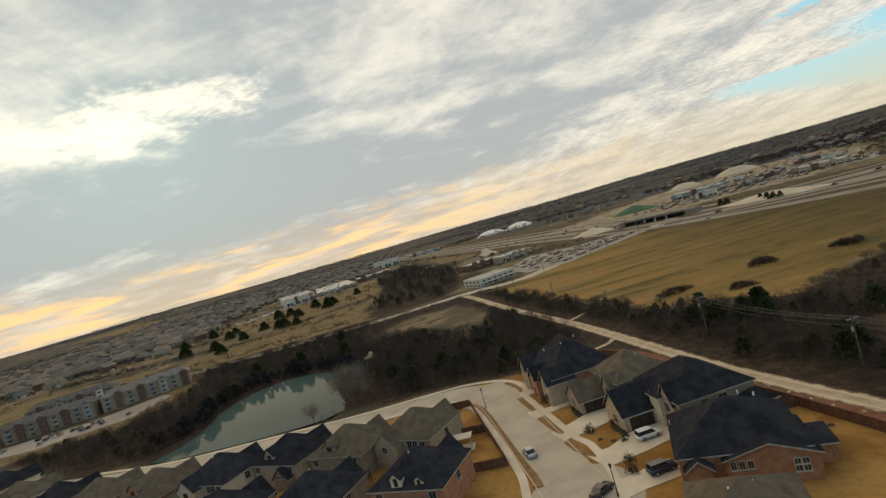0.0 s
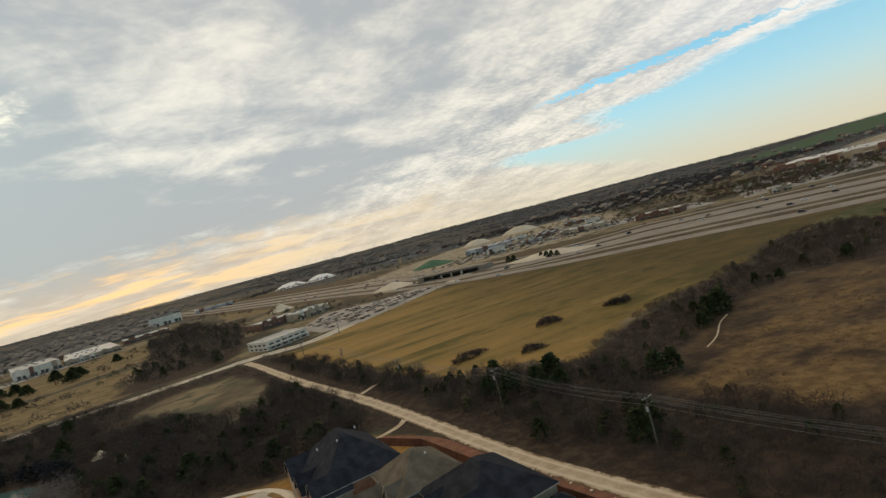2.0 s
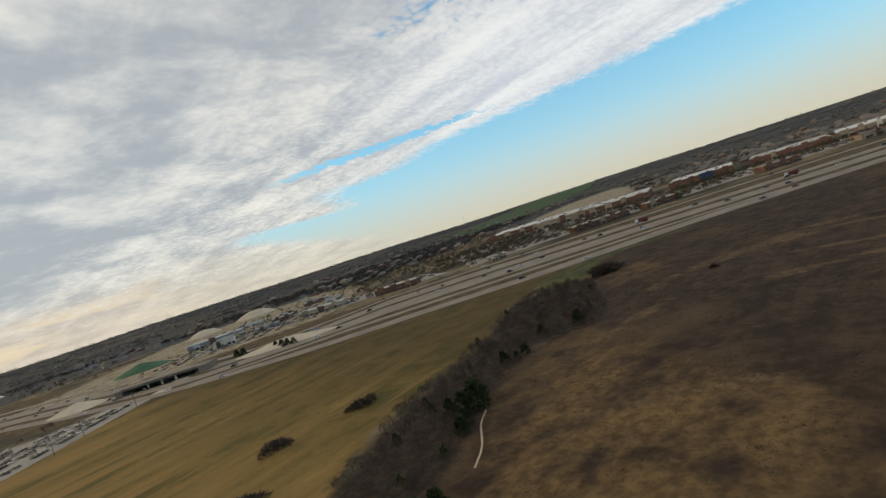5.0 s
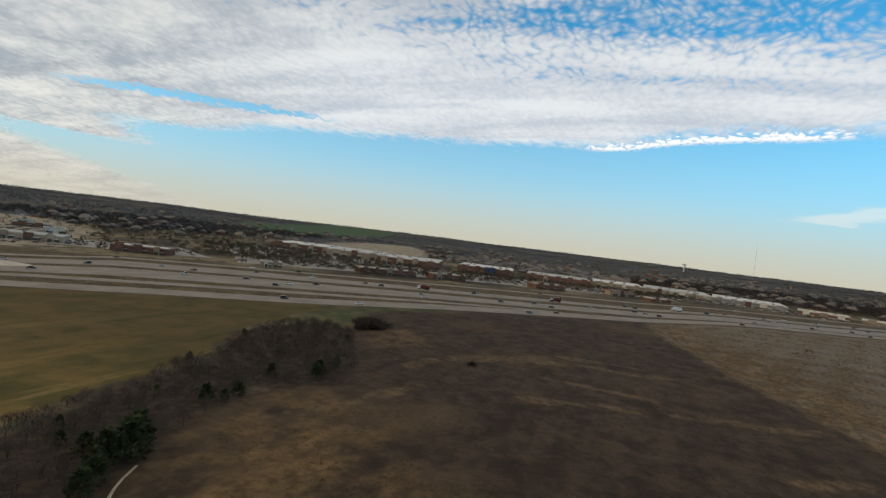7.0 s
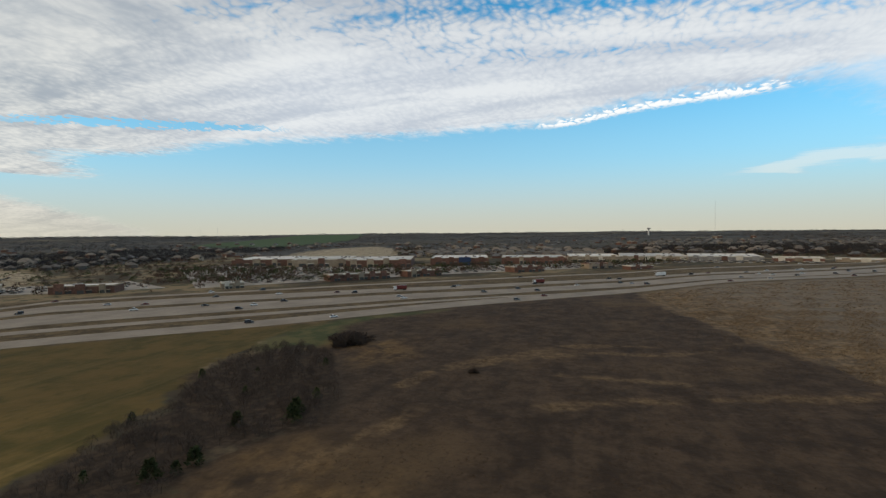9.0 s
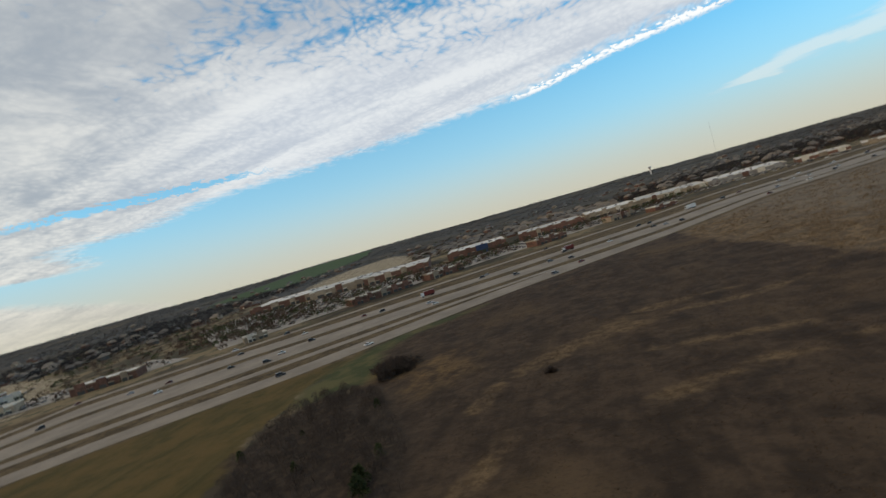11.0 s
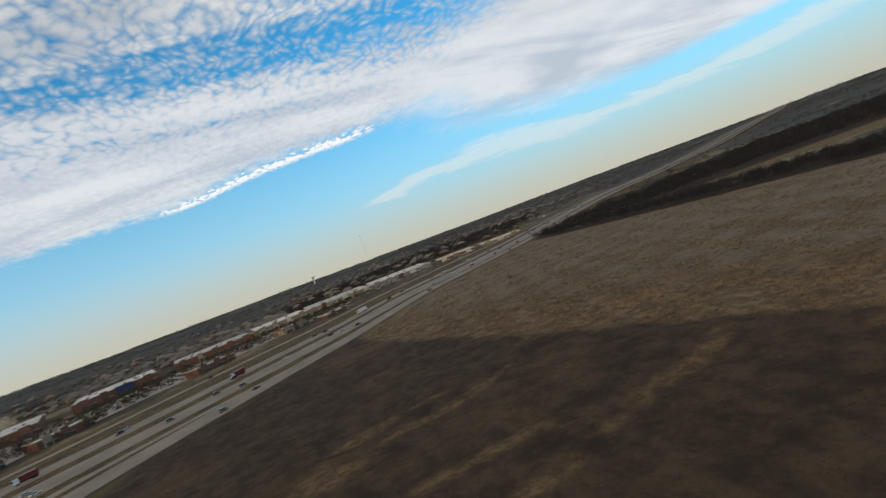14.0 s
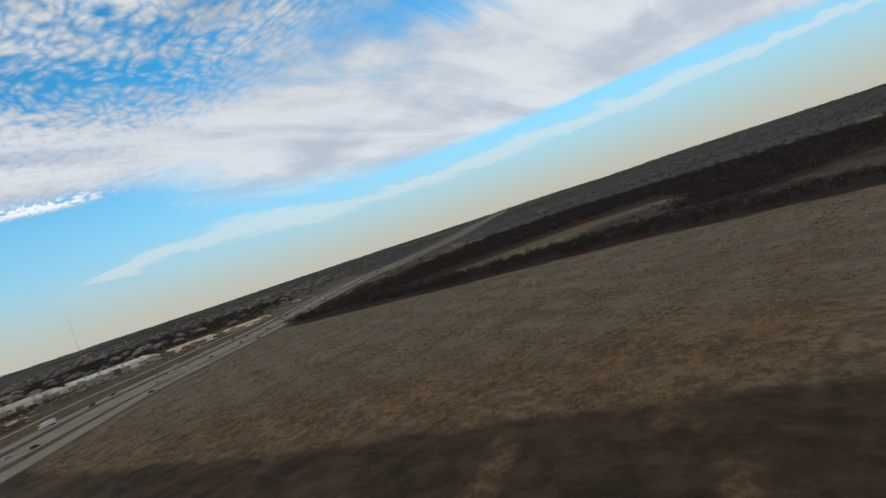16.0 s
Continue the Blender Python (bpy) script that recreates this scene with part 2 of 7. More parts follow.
# ---- materials ----
def material(name, build, rough=0.85, metal=0.0, spec=0.3):
    """A node material; build(N, P) returns the colour and, if it likes, a height for bump and its strength in metres."""
    m = bpy.data.materials.new(name)
    m.use_nodes = True
    n = Nodes(m.node_tree)
    out, bsdf = n.node("ShaderNodeOutputMaterial"), n.node("ShaderNodeBsdfPrincipled")
    n.put(out.inputs[0], bsdf.outputs[0])
    place = n.node("ShaderNodeNewGeometry").outputs["Position"]
    made = build(n, place)
    colour, height, depth = made if isinstance(made, tuple) and len(made) == 3 and not isinstance(made[0], float) else (made, None, 0)
    if isinstance(colour, tuple) and len(colour) == 3:
        colour = (*colour, 1)
    n.put(bsdf.inputs["Base Color"], colour)
    n.put(bsdf.inputs["Roughness"], rough)
    n.put(bsdf.inputs["Metallic"], metal)
    n.put(bsdf.inputs["Specular IOR Level"], spec)
    if height is not None:
        bump = n.node("ShaderNodeBump")
        n.put(bump.inputs["Height"], height)
        bump.inputs["Distance"].default_value, bump.inputs["Strength"].default_value = depth, 0.8
        n.put(bsdf.inputs["Normal"], bump.outputs[0])
    return m


def attribute(n, name):
    a = n.node("ShaderNodeAttribute")
    a.attribute_name = name
    return a.outputs["Fac"]


def worn(name, a, b, scale=0.6, grain=12.0, rough=0.85, depth=0.01, vary=0.0, metal=0.0, spec=0.3):
    """Two tones mixed by stains and grain; vary: how far each object differs in brightness."""
    def build(n, p):
        f = n.add(n.mul(n.noise(p, scale, 4, 0.6), 0.65), n.mul(n.noise(p, grain, 2), 0.35))
        c = n.mix(n.step(f, 0.35, 0.65), a, b)
        if vary:
            r = n.node("ShaderNodeObjectInfo").outputs["Random"]
            h = n.node("ShaderNodeHueSaturation")
            n.put(h.inputs["Value"], n.mad(r, 2 * vary, 1 - vary))
            n.put(h.inputs["Color"], c)
            c = h.outputs[0]
        return c, n.noise(p, grain, 2), depth
    return material(name, build, rough, metal, spec)


def tree_material(name, a, b):
    """Twigs or leaves, a tint for each tree and a little for each blade."""
    def build(n, p):
        r = n.node("ShaderNodeNewGeometry").outputs["Random Per Island"]
        f = n.add(n.mul(attribute(n, "tint"), 0.7), n.mul(r, 0.3))
        return n.mix(f, a, b)
    return material(name, build, 0.9, 0, 0.1)


CONCRETE = worn("concrete", (0.48, 0.405, 0.295), (0.63, 0.54, 0.405), 0.15, 6)
STREET = worn("street_concrete", (0.35, 0.30, 0.225), (0.46, 0.395, 0.30), 0.12, 5)
HIGHWAY = worn("highway_concrete", (0.172, 0.140, 0.106), (0.255, 0.212, 0.162), 0.05, 2)
ASPHALT = worn("asphalt", (0.10, 0.095, 0.09), (0.16, 0.15, 0.14), 0.08, 4)
PARKING = worn("parking_concrete", (0.21, 0.185, 0.155), (0.32, 0.285, 0.24), 0.03, 2)
GRAVEL = worn("caliche_gravel", (0.30, 0.225, 0.14), (0.56, 0.45, 0.31), 0.35, 4, 0.95, 0.05)


def rutted(n, p):
    """A gravel track: two pale wheel ruts, a duller crown and ragged sides."""
    a = n.math("ABSOLUTE", attribute(n, "across"))
    rut = n.math("ABSOLUTE", n.sub(a, 0.5))
    f = n.add(n.mul(n.noise(p, 0.35, 4, 0.6), 0.6), n.mul(n.noise(p, 4, 2), 0.4))
    c = n.mix(n.step(f, 0.35, 0.65), (0.32, 0.24, 0.15), (0.50, 0.40, 0.275))
    c = n.mix(n.mul(n.step(rut, 0.22, 0.05), 0.75), c, (0.55, 0.445, 0.315))
    edge = n.add(a, n.mul(n.sub(n.noise(p, 0.33, 5, 0.7), 0.5), 1.5))
    return n.mix(n.step(edge, 0.72, 0.98), c, (0.12, 0.078, 0.042)), n.noise(p, 5, 2), 0.05


TRACK = material("rutted_track", rutted, 0.95, 0, 0.1)
BARK = worn("bark", (0.055, 0.042, 0.033), (0.11, 0.088, 0.07), 2, 14)
TWIGS = tree_material("bare_twigs", (0.046, 0.035, 0.028), (0.088, 0.066, 0.053))
PALE_TWIGS = tree_material("pale_bare_twigs", (0.13, 0.105, 0.085), (0.22, 0.18, 0.15))
CEDAR = tree_material("cedar_leaves", (0.026, 0.034, 0.014), (0.075, 0.085, 0.034))
# paler and greyer than the near woods: distance haze is put into this colour
HAZED_WOODS = tree_material("hazed_wood_crowns", (0.064, 0.064, 0.065), (0.118, 0.110, 0.099))
DENSE_WOODS = tree_material("dense_wood_crowns", (0.026, 0.025, 0.026), (0.046, 0.042, 0.040))
FAR_TREES = tree_material("far_crowns", (0.046, 0.033, 0.026), (0.125, 0.080, 0.056))
SHINGLE_NAVY = worn("dark_shingles", (0.015, 0.016, 0.020), (0.032, 0.034, 0.040), 0.5, 9, 0.95, 0.02, 0.12, 0.0, 0.05)
SHINGLE_BROWN = worn("brown_grey_shingles", (0.080, 0.065, 0.047), (0.135, 0.112, 0.082), 0.5, 9, 0.95, 0.02, 0.12, 0.0, 0.05)


def water(n, p):
    return n.mix(n.noise(p, 0.03, 3), (0.048, 0.078, 0.072), (0.064, 0.098, 0.092)), n.noise(p, 0.9, 3), 0.006


WATER = material("lake_water", water, 0.04, 0, 0.5)
WATER.node_tree.nodes["Principled BSDF"].inputs["IOR"].default_value = 1.045


def mesh_object(name, verts, faces, mat, parent=None, smooth=False):
    me = bpy.data.meshes.new(name)
    me.from_pydata([tuple(map(float, v)) for v in verts], [], faces)
    for m in (mat if isinstance(mat, (list, tuple)) else [mat]):
        me.materials.append(m)
    if smooth:
        me.shade_smooth()
    ob = new(name, me)
    ob.parent = parent
    return ob


def array_object(name, verts, tris, mat, tint=None):
    """A large mesh of triangles out of arrays, with one tint for each vertex."""
    me = bpy.data.meshes.new(name)
    verts, tris = np.asarray(verts, np.float32), np.asarray(tris, np.int32)
    me.vertices.add(len(verts))
    me.vertices.foreach_set("co", verts.ravel())
    me.loops.add(tris.size)
    me.loops.foreach_set("vertex_index", tris.ravel())
    me.polygons.add(len(tris))
    me.polygons.foreach_set("loop_start", np.arange(0, tris.size, 3, dtype=np.int32))
    me.update(calc_edges=True)
    if tint is not None:
        me.attributes.new("tint", "FLOAT", "POINT").data.foreach_set("value", np.asarray(tint, np.float32))
    me.materials.append(mat)
    return new(name, me)


def part(name, bm, mat, parent, label=""):
    me = bpy.data.meshes.new(name)
    bm.to_mesh(me)
    bm.free()
    me.materials.append(mat)
    ob = new(name, me)
    ob.parent = parent
    return tagged(ob, label)


# ---- ground ----
def smooth_line(points, step=8.0):
    """A Catmull-Rom line through the points, about one step apart."""
    p = np.array([points[0], *points, points[-1]], float)
    p[0], p[-1] = 2 * p[1] - p[2], 2 * p[-2] - p[-3]
    out = []
    for i in range(1, len(p) - 2):
        n = max(2, int(np.linalg.norm(p[i + 1] - p[i]) / step))
        for k in range(n):
            t = k / n
            out.append(0.5 * (2 * p[i] + (p[i + 1] - p[i - 1]) * t + (2 * p[i - 1] - 5 * p[i] + 4 * p[i + 1] - p[i + 2]) * t * t + (3 * p[i] - p[i - 1] - 3 * p[i + 1] + p[i + 2]) * t ** 3))
    out.append(p[-2])
    return np.array(out)


def offset(line, d):
    """The line moved sideways, to its left as one goes along it."""
    t = np.gradient(line, axis=0)
    t /= np.linalg.norm(t, axis=1)[:, None]
    return line + np.stack([-t[:, 1], t[:, 0]], 1) * np.asarray(d, float)[..., None]


def to_line(x, y, line):
    """Distance of the places x, y from a line of points."""
    best = np.full(x.shape, 1e9)
    for a, b in zip(line[:-1], line[1:]):
        d = b - a
        t = np.clip(((x - a[0]) * d[0] + (y - a[1]) * d[1]) / max(d @ d, 1e-9), 0, 1)
        best = np.minimum(best, np.hypot(x - a[0] - t * d[0], y - a[1] - t * d[1]))
    return best


def within(x, y, poly):
    """Signed distance to the border of a region, positive inside."""
    poly = np.array(poly, float)
    ring = np.vstack([poly, poly[:1]])
    inside = np.zeros(x.shape, bool)
    for a, b in zip(ring[:-1], ring[1:]):
        if a[1] != b[1]:
            inside ^= ((a[1] > y) != (b[1] > y)) & (x < (b[0] - a[0]) * (y - a[1]) / (b[1] - a[1]) + a[0])
    return to_line(x, y, ring) * np.where(inside, 1, -1)


LAKE = [(-112, 170), (-106, 180), (-104, 191), (-107, 210), (-105, 226), (-98, 238), (-88, 243), (-76, 240), (-65, 233), (-59, 222), (-57, 210), (-52, 190), (-47, 176), (-46, 168), (-52, 163.5), (-62, 162.5), (-82, 163.5), (-103, 166)]
DIRT_ROAD = smooth_line([(2, 352), (8, 326), (16, 285), (24, 246), (36, 196), (43, 160), (47.5, 134), (51.5, 113), (56, 96), (62, 76), (74, 30), (88, -20)])
HIGHWAY_EDGE = smooth_line([(-190, 1560), (-90, 1230), (20, 900), (100, 660), (140, 500), (173, 417), (223, 342), (276, 287), (321, 237), (366, 196), (402, 163), (455, 105), (500, 52), (540, 2), (575, -48), (630, -140), (708, -258), (785, -420), (880, -630), (1130, -1080), (1640, -1950), (2450, -3200)], 14)
WEST_ROAD = smooth_line([(-520, 330), (-300, 352), (-192, 354), (-147, 352), (-95, 350), (-46, 354), (-6, 362), (14, 364)])
NORTH_ROAD = smooth_line([(-6, 362), (14, 362), (42, 358), (90, 398), (142, 434), (186, 462), (225, 515)])
GREEN_FIELD = [(14, 340), (40, 346), (93, 390), (148, 423), (174, 410), (223, 336), (276, 281), (321, 231), (345, 205), (298, 214), (250, 210), (203, 187), (162, 182), (125, 172), (92, 155), (62, 185), (45, 225), (30, 270)]
SCRUB_FIELD = [(70, 118), (92, 122), (130, 138), (157, 148), (203, 140), (236, 149), (266, 168), (286, 193), (330, 203), (348, 202), (402, 152), (490, 48), (462, 44), (430, 40), (330, 19), (268, 3), (219, -11), (186, -16), (120, -30), (80, 0), (66, 60)]
TALL_GRASS = [(120, -30), (186, -16), (219, -11), (268, 3), (330, 19), (430, 40), (462, 44), (490, 48), (532, 0), (568, -54), (618, -138), (640, -172), (600, -172), (540, -180), (440, -189), (368, -204), (320, -211), (200, -206), (60, -204)]
SUBURB = [(-420, 120), (-200, 190), (-130, 165), (-100, 160), (-38, 153), (-5, 157), (14, 152), (30, 160), (38, 150), (44, 125), (50, 100), (56, 80), (60, 60), (70, 20), (80, -40), (-420, -60)]
BARE_SOIL = [(170, 640), (230, 560), (283, 540), (367, 500), (432, 560), (560, 680), (660, 930), (560, 1020), (400, 1010), (300, 900), (244, 857), (150, 760)]
PALE_FIELD = [(900, 470), (1000, 420), (1150, 470), (1480, 600), (1760, 760), (1500, 790), (1247, 745), (960, 640)]
FAR_GREEN = [(1500, 1000), (1900, 1100), (2900, 1350), (3900, 1750), (3900, 2300), (2800, 1900), (1900, 1560), (1500, 1300)]
CLEARING = [(548, -240), (510, -252), (470, -300), (430, -345), (392, -400), (376, -470), (392, -520), (436, -470), (490, -400), (530, -320)]
BROWN_GLADE = [(285, -262), (250, -250), (222, -246), (196, -262), (190, -330), (205, -400), (236, -352), (256, -318)]
OPENING = [(-48, 304), (-32, 322), (-6, 322), (10, 272), (12, 238), (-3, 218), (-20, 240), (-34, 262)]
WEST_FIELDS = [[(-440, 488), (-360, 480), (-255, 432), (-248, 408), (-300, 428), (-420, 462)], [(-1750, 2350), (-1050, 1850), (-900, 1880), (-1500, 2560)], [(-330, 640), (-150, 520), (-70, 575), (-40, 700), (-90, 790), (-200, 760), (-300, 700)], [(-200, 370), (-100, 366), (-60, 372), (-80, 430), (-75, 520), (-150, 500), (-230, 420)], [(-420, 380), (-280, 370), (-240, 400), (-300, 430), (-480, 450)], [(-300, 240), (-228, 240), (-200, 232), (-172, 230), (-152, 262), (-160, 320), (-178, 300), (-180, 268), (-215, 262), (-300, 262)], [(-40, 1000), (-20, 800), (60, 690), (120, 640), (100, 780), (20, 960)]]
BRUSH = [(-212, 230), (-150, 182), (-120, 172), (-104, 160), (-38, 162), (14, 153), (32, 161), (40, 150), (46, 125), (53, 100), (60, 76), (66, 40), (80, -30), (112, -20), (100, 70), (90, 108), (60, 140), (48, 200), (18, 345), (-40, 346), (-165, 346), (-155, 270), (-165, 240)]


def ground_height(x, y):
    """Flat near the walk; far off the land rises in low swells to the horizon."""
    r = np.hypot(x - 100, y - 50)
    far = np.clip((r - 1300) / 3300, 0, 1)
    swell = 4.0 * np.sin(x / 610.0 + 1.0) * np.sin(y / 740.0) + 3.0 * np.sin(x / 330.0 - y / 420.0)
    bank = np.clip((62 - y) / 105, 0, 1) * np.clip((x - 20) / 80, 0, 1)
    across_way = x - 48 - np.interp(-y, (180, 258, 420, 630, 1080, 1950, 3200), (650, 708, 785, 880, 1130, 1640, 2450))
    rise = np.clip((-y - 170) / 260, 0, 1)
    embankment = 10.0 * rise * rise * (3 - 2 * rise) * np.exp(-(across_way / 85.0) ** 2)
    return embankment + 3.2 * bank * bank * (3 - 2 * bank) + far ** 1.3 * 36.0 + np.clip((r - 1100) / 900, 0, 1) * swell


def belt(x, y):
    """How wooded the far country is, in uneven patches some hundred metres wide."""
    u, v = x + 140 * np.sin(y / 310.0 + 1.3), y + 160 * np.sin(x / 270.0)
    return np.sin(u / 190.0) + np.sin(v / 150.0 + u / 420.0) + 0.8 * np.sin((u - v) / 97.0 + 2.0) + 0.6 * np.sin((u + v) / 61.0) + 1.0 * np.clip((-y - 450) / 350, 0, 1) + 1.1 * np.clip((y - 550) / 300, 0, 1) * np.clip((x - 250) / 400, 0, 1)


def spread(lo, hi, inner, outer, step):
    c = list(np.arange(lo, hi + step, step))
    s, left, right = step, lo, hi + step
    while left > -outer or right < outer:
        s *= 1.07
        left, right = left - s, right + s
        if left > -outer - s:
            c.insert(0, left)
        if right < outer + s:
            c.append(right)
    return np.array(c)


gx, gy = np.meshgrid(spread(-290, 720, 0, 4650, 5.0), spread(-300, 640, 0, 4650, 5.0))
ox, oy = gx - 100, gy - 50
squeeze = np.minimum(1.0, 4780 / np.maximum(np.hypot(ox, oy), 1))
gx, gy = 100 + ox * squeeze, 50 + oy * squeeze
gz = ground_height(gx, gy)
in_lake = within(gx, gy, LAKE)
gz = gz - np.clip(in_lake + 2.0, 0, 4) * 0.5
rows_, cols_ = gx.shape
idx = np.arange(rows_ * cols_).reshape(gx.shape)
quads = np.stack([idx[:-1, :-1], idx[:-1, 1:], idx[1:, 1:], idx[1:, :-1]], -1).reshape(-1, 4)
tris = np.vstack([quads[:, [0, 1, 2]], quads[:, [0, 2, 3]]])


def clip_field(v): return np.clip(v, -60, 60).ravel().astype(np.float32)


WOODS = [
    ([(-190, 342), (-150, 340), (-95, 338), (-60, 344), (-62, 300), (-45, 262), (-50, 216), (-56, 227), (-64, 238), (-76, 245), (-90, 248), (-102, 243), (-109, 229), (-111, 210), (-108, 191), (-117, 177), (-150, 184), (-190, 212), (-212, 230), (-178, 226), (-160, 240), (-150, 270), (-158, 316)], 3.7, 0.05),
    ([(-52, 210), (-40, 196), (-32, 166), (-8, 160), (12, 157), (33, 166), (32, 186), (22, 232), (4, 262), (-24, 268), (-44, 250)], 3.0, 0.12),
    ([(14, 326), (22, 290), (34, 232), (43, 195), (48, 168), (54, 138), (61, 118), (72, 100), (82, 104), (92, 125), (96, 146), (78, 168), (62, 184), (50, 226), (42, 262), (26, 318)], 2.35, 0.10),
    ([(90, 125), (126, 140), (153, 150), (184, 155), (204, 140), (232, 148), (266, 168), (286, 192), (264, 206), (237, 204), (203, 186), (162, 181), (127, 171), (92, 151), (78, 138)], 2.7, 0.02),
    ([(-70, 380), (-46, 374), (-8, 380), (-2, 400), (2, 450), (2, 600), (-36, 770), (-90, 960), (-110, 760), (-74, 520)], 6.5, 0.10),
    ([(57, 122), (61, 104), (66, 84), (74, 54), (84, 20), (112, 10), (104, 60), (92, 106), (80, 104), (70, 112), (62, 126)], 2.2, 0.08),
]
SOUTH_WOODS = [
    ([(642, -174), (600, -174), (540, -182), (440, -191), (368, -206), (320, -213), (200, -208), (60, -207), (60, -240), (209, -244), (325, -268), (380, -262), (440, -244), (510, -222), (600, -200), (660, -208)], 3.6, 0.02),
    ([(662, -212), (590, -214), (545, -232), (512, -300), (455, -420), (375, -455), (325, -388), (338, -318), (300, -285), (100, -270), (60, -700), (420, -780), (640, -760), (730, -640), (688, -350)], 6.2, 0.03),
]
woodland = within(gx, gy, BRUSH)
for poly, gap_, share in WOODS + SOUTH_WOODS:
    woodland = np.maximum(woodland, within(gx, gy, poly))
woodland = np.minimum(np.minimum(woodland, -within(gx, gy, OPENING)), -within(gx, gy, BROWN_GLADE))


def ground_colour(n, p):
    def field(name, amount, lo=-2.0, hi=2.0):
        return n.step(n.add(attribute(n, name), n.mul(n.sub(edge, 0.5), amount)), lo, hi)
    edge = n.noise(p, 0.05, 4, 0.65)
    broad, mid, small = n.noise(p, 0.012, 4, 0.6), n.noise(p, 0.07, 4, 0.62), n.noise(p, 0.9, 3, 0.6)
    drawn = n.noise(n.mapping(p, (0.006, 0.05, 0.02), -38), 1.0, 4, 0.6)
    tuft = n.noise(p, 0.35, 3, 0.65)
    lines = n.noise(n.mapping(p, (0.03, 0.28, 0.05), -52), 1.0, 4, 0.65, 0.6)
    clumps = n.noise(p, 0.16, 5, 0.7, 0.4)
    far = n.mix(n.step(broad, 0.42, 0.60), (0.050, 0.040, 0.027), (0.20, 0.15, 0.085))
    far = n.mix(n.step(mid, 0.50, 0.62), far, (0.07, 0.068, 0.040))
    # tones of the distant land and its wood belts are lifted to stand for haze
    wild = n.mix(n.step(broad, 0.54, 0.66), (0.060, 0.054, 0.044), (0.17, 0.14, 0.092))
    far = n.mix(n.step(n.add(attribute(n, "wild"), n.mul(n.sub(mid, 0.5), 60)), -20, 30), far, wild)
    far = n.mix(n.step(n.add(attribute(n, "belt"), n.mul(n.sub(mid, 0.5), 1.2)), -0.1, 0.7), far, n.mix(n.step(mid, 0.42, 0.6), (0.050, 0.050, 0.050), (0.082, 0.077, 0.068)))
    dry = n.mix(n.step(n.add(n.mul(mid, 0.5), n.mul(tuft, 0.5)), 0.4, 0.6), (0.115, 0.084, 0.039), (0.205, 0.145, 0.068))
    far = n.mix(field("dry", 20), far, dry)
    far = n.mix(field("clearing", 20), far, n.mix(n.step(tuft, 0.4, 0.6), (0.105, 0.074, 0.034), (0.165, 0.117, 0.055)))
    far = n.mix(field("glade", 30), far, n.mix(n.step(mid, 0.4, 0.6), (0.050, 0.038, 0.027), (0.092, 0.068, 0.044)))
    green = n.mix(n.step(drawn, 0.42, 0.58), (0.104, 0.082, 0.023), (0.225, 0.140, 0.043))
    streaks = n.noise(n.mapping(p, (0.010, 0.10, 0.02), -50), 1.0, 5, 0.65)
    green = n.mix(n.mul(n.step(streaks, 0.54, 0.66), 0.7), green, (0.31, 0.205, 0.075))
    green = n.mix(n.step(n.add(n.mul(mid, 0.6), n.mul(broad, 0.4)), 0.44, 0.60), green, (0.190, 0.125, 0.039))
    green = n.mix(n.mul(n.step(tuft, 0.45, 0.75), 0.5), green, (0.088, 0.069, 0.024))
    west_side = n.step(n.add(n.split(p)[0], n.mul(n.sub(mid, 0.5), 90)), 150, 40)
    green = n.mix(n.mul(west_side, n.step(n.add(n.mul(drawn, 0.5), n.mul(streaks, 0.5)), 0.40, 0.56)), green, (0.275, 0.168, 0.056))
    east_side = n.step(n.add(n.split(p)[0], n.mul(n.sub(broad, 0.5), 120)), 105, 215)
    green = n.mix(n.mul(east_side, 0.78), green, n.mix(n.step(mid, 0.42, 0.6), (0.047, 0.039, 0.013), (0.077, 0.053, 0.018)))
    scrub = n.mix(n.step(n.add(n.add(n.mul(mid, 0.36), n.mul(clumps, 0.48)), n.mul(lines, 0.16)), 0.40, 0.60), (0.035, 0.024, 0.016), (0.074, 0.049, 0.030))
    scrub = n.mix(n.mul(n.step(broad, 0.52, 0.66), 0.6), scrub, (0.108, 0.070, 0.036))
    scrub = n.mix(n.mul(n.step(small, 0.5, 0.7), 0.35), scrub, (0.030, 0.022, 0.017))
    tall = n.mix(n.step(n.add(n.mul(tuft, 0.45), n.mul(clumps, 0.55)), 0.40, 0.62), (0.088, 0.063, 0.038), (0.190, 0.135, 0.081))
    tall = n.mix(n.mul(n.step(n.add(n.mul(clumps, 0.6), n.mul(broad, 0.4)), 0.50, 0.60), 0.7), tall, (0.185, 0.120, 0.058))
    tall = n.mix(n.mul(n.step(n.noise(p, 0.45, 4, 0.7), 0.56, 0.66), 0.7), tall, (0.235, 0.150, 0.070))
    inward = n.step(n.add(attribute(n, "scrub"), n.mul(n.sub(mid, 0.5), 50)), -16, -56)
    pale = n.mix(n.step(n.add(n.mul(tuft, 0.5), n.mul(mid, 0.5)), 0.40, 0.60), (0.126, 0.101, 0.073), (0.180, 0.142, 0.101))
    pale = n.mix(n.mul(n.step(n.noise(p, 0.11, 4, 0.65), 0.57, 0.68), 0.6), pale, (0.205, 0.132, 0.066))
    dark = n.step(n.noise(n.mapping(p, (0.05, 0.16, 0.1), -38), 1.0, 4, 0.65, 0.5), 0.50, 0.66)
    tall = n.mix(n.mul(dark, 0.45), tall, (0.066, 0.045, 0.028))
    tall = n.mix(n.mul(inward, 0.85), tall, pale)
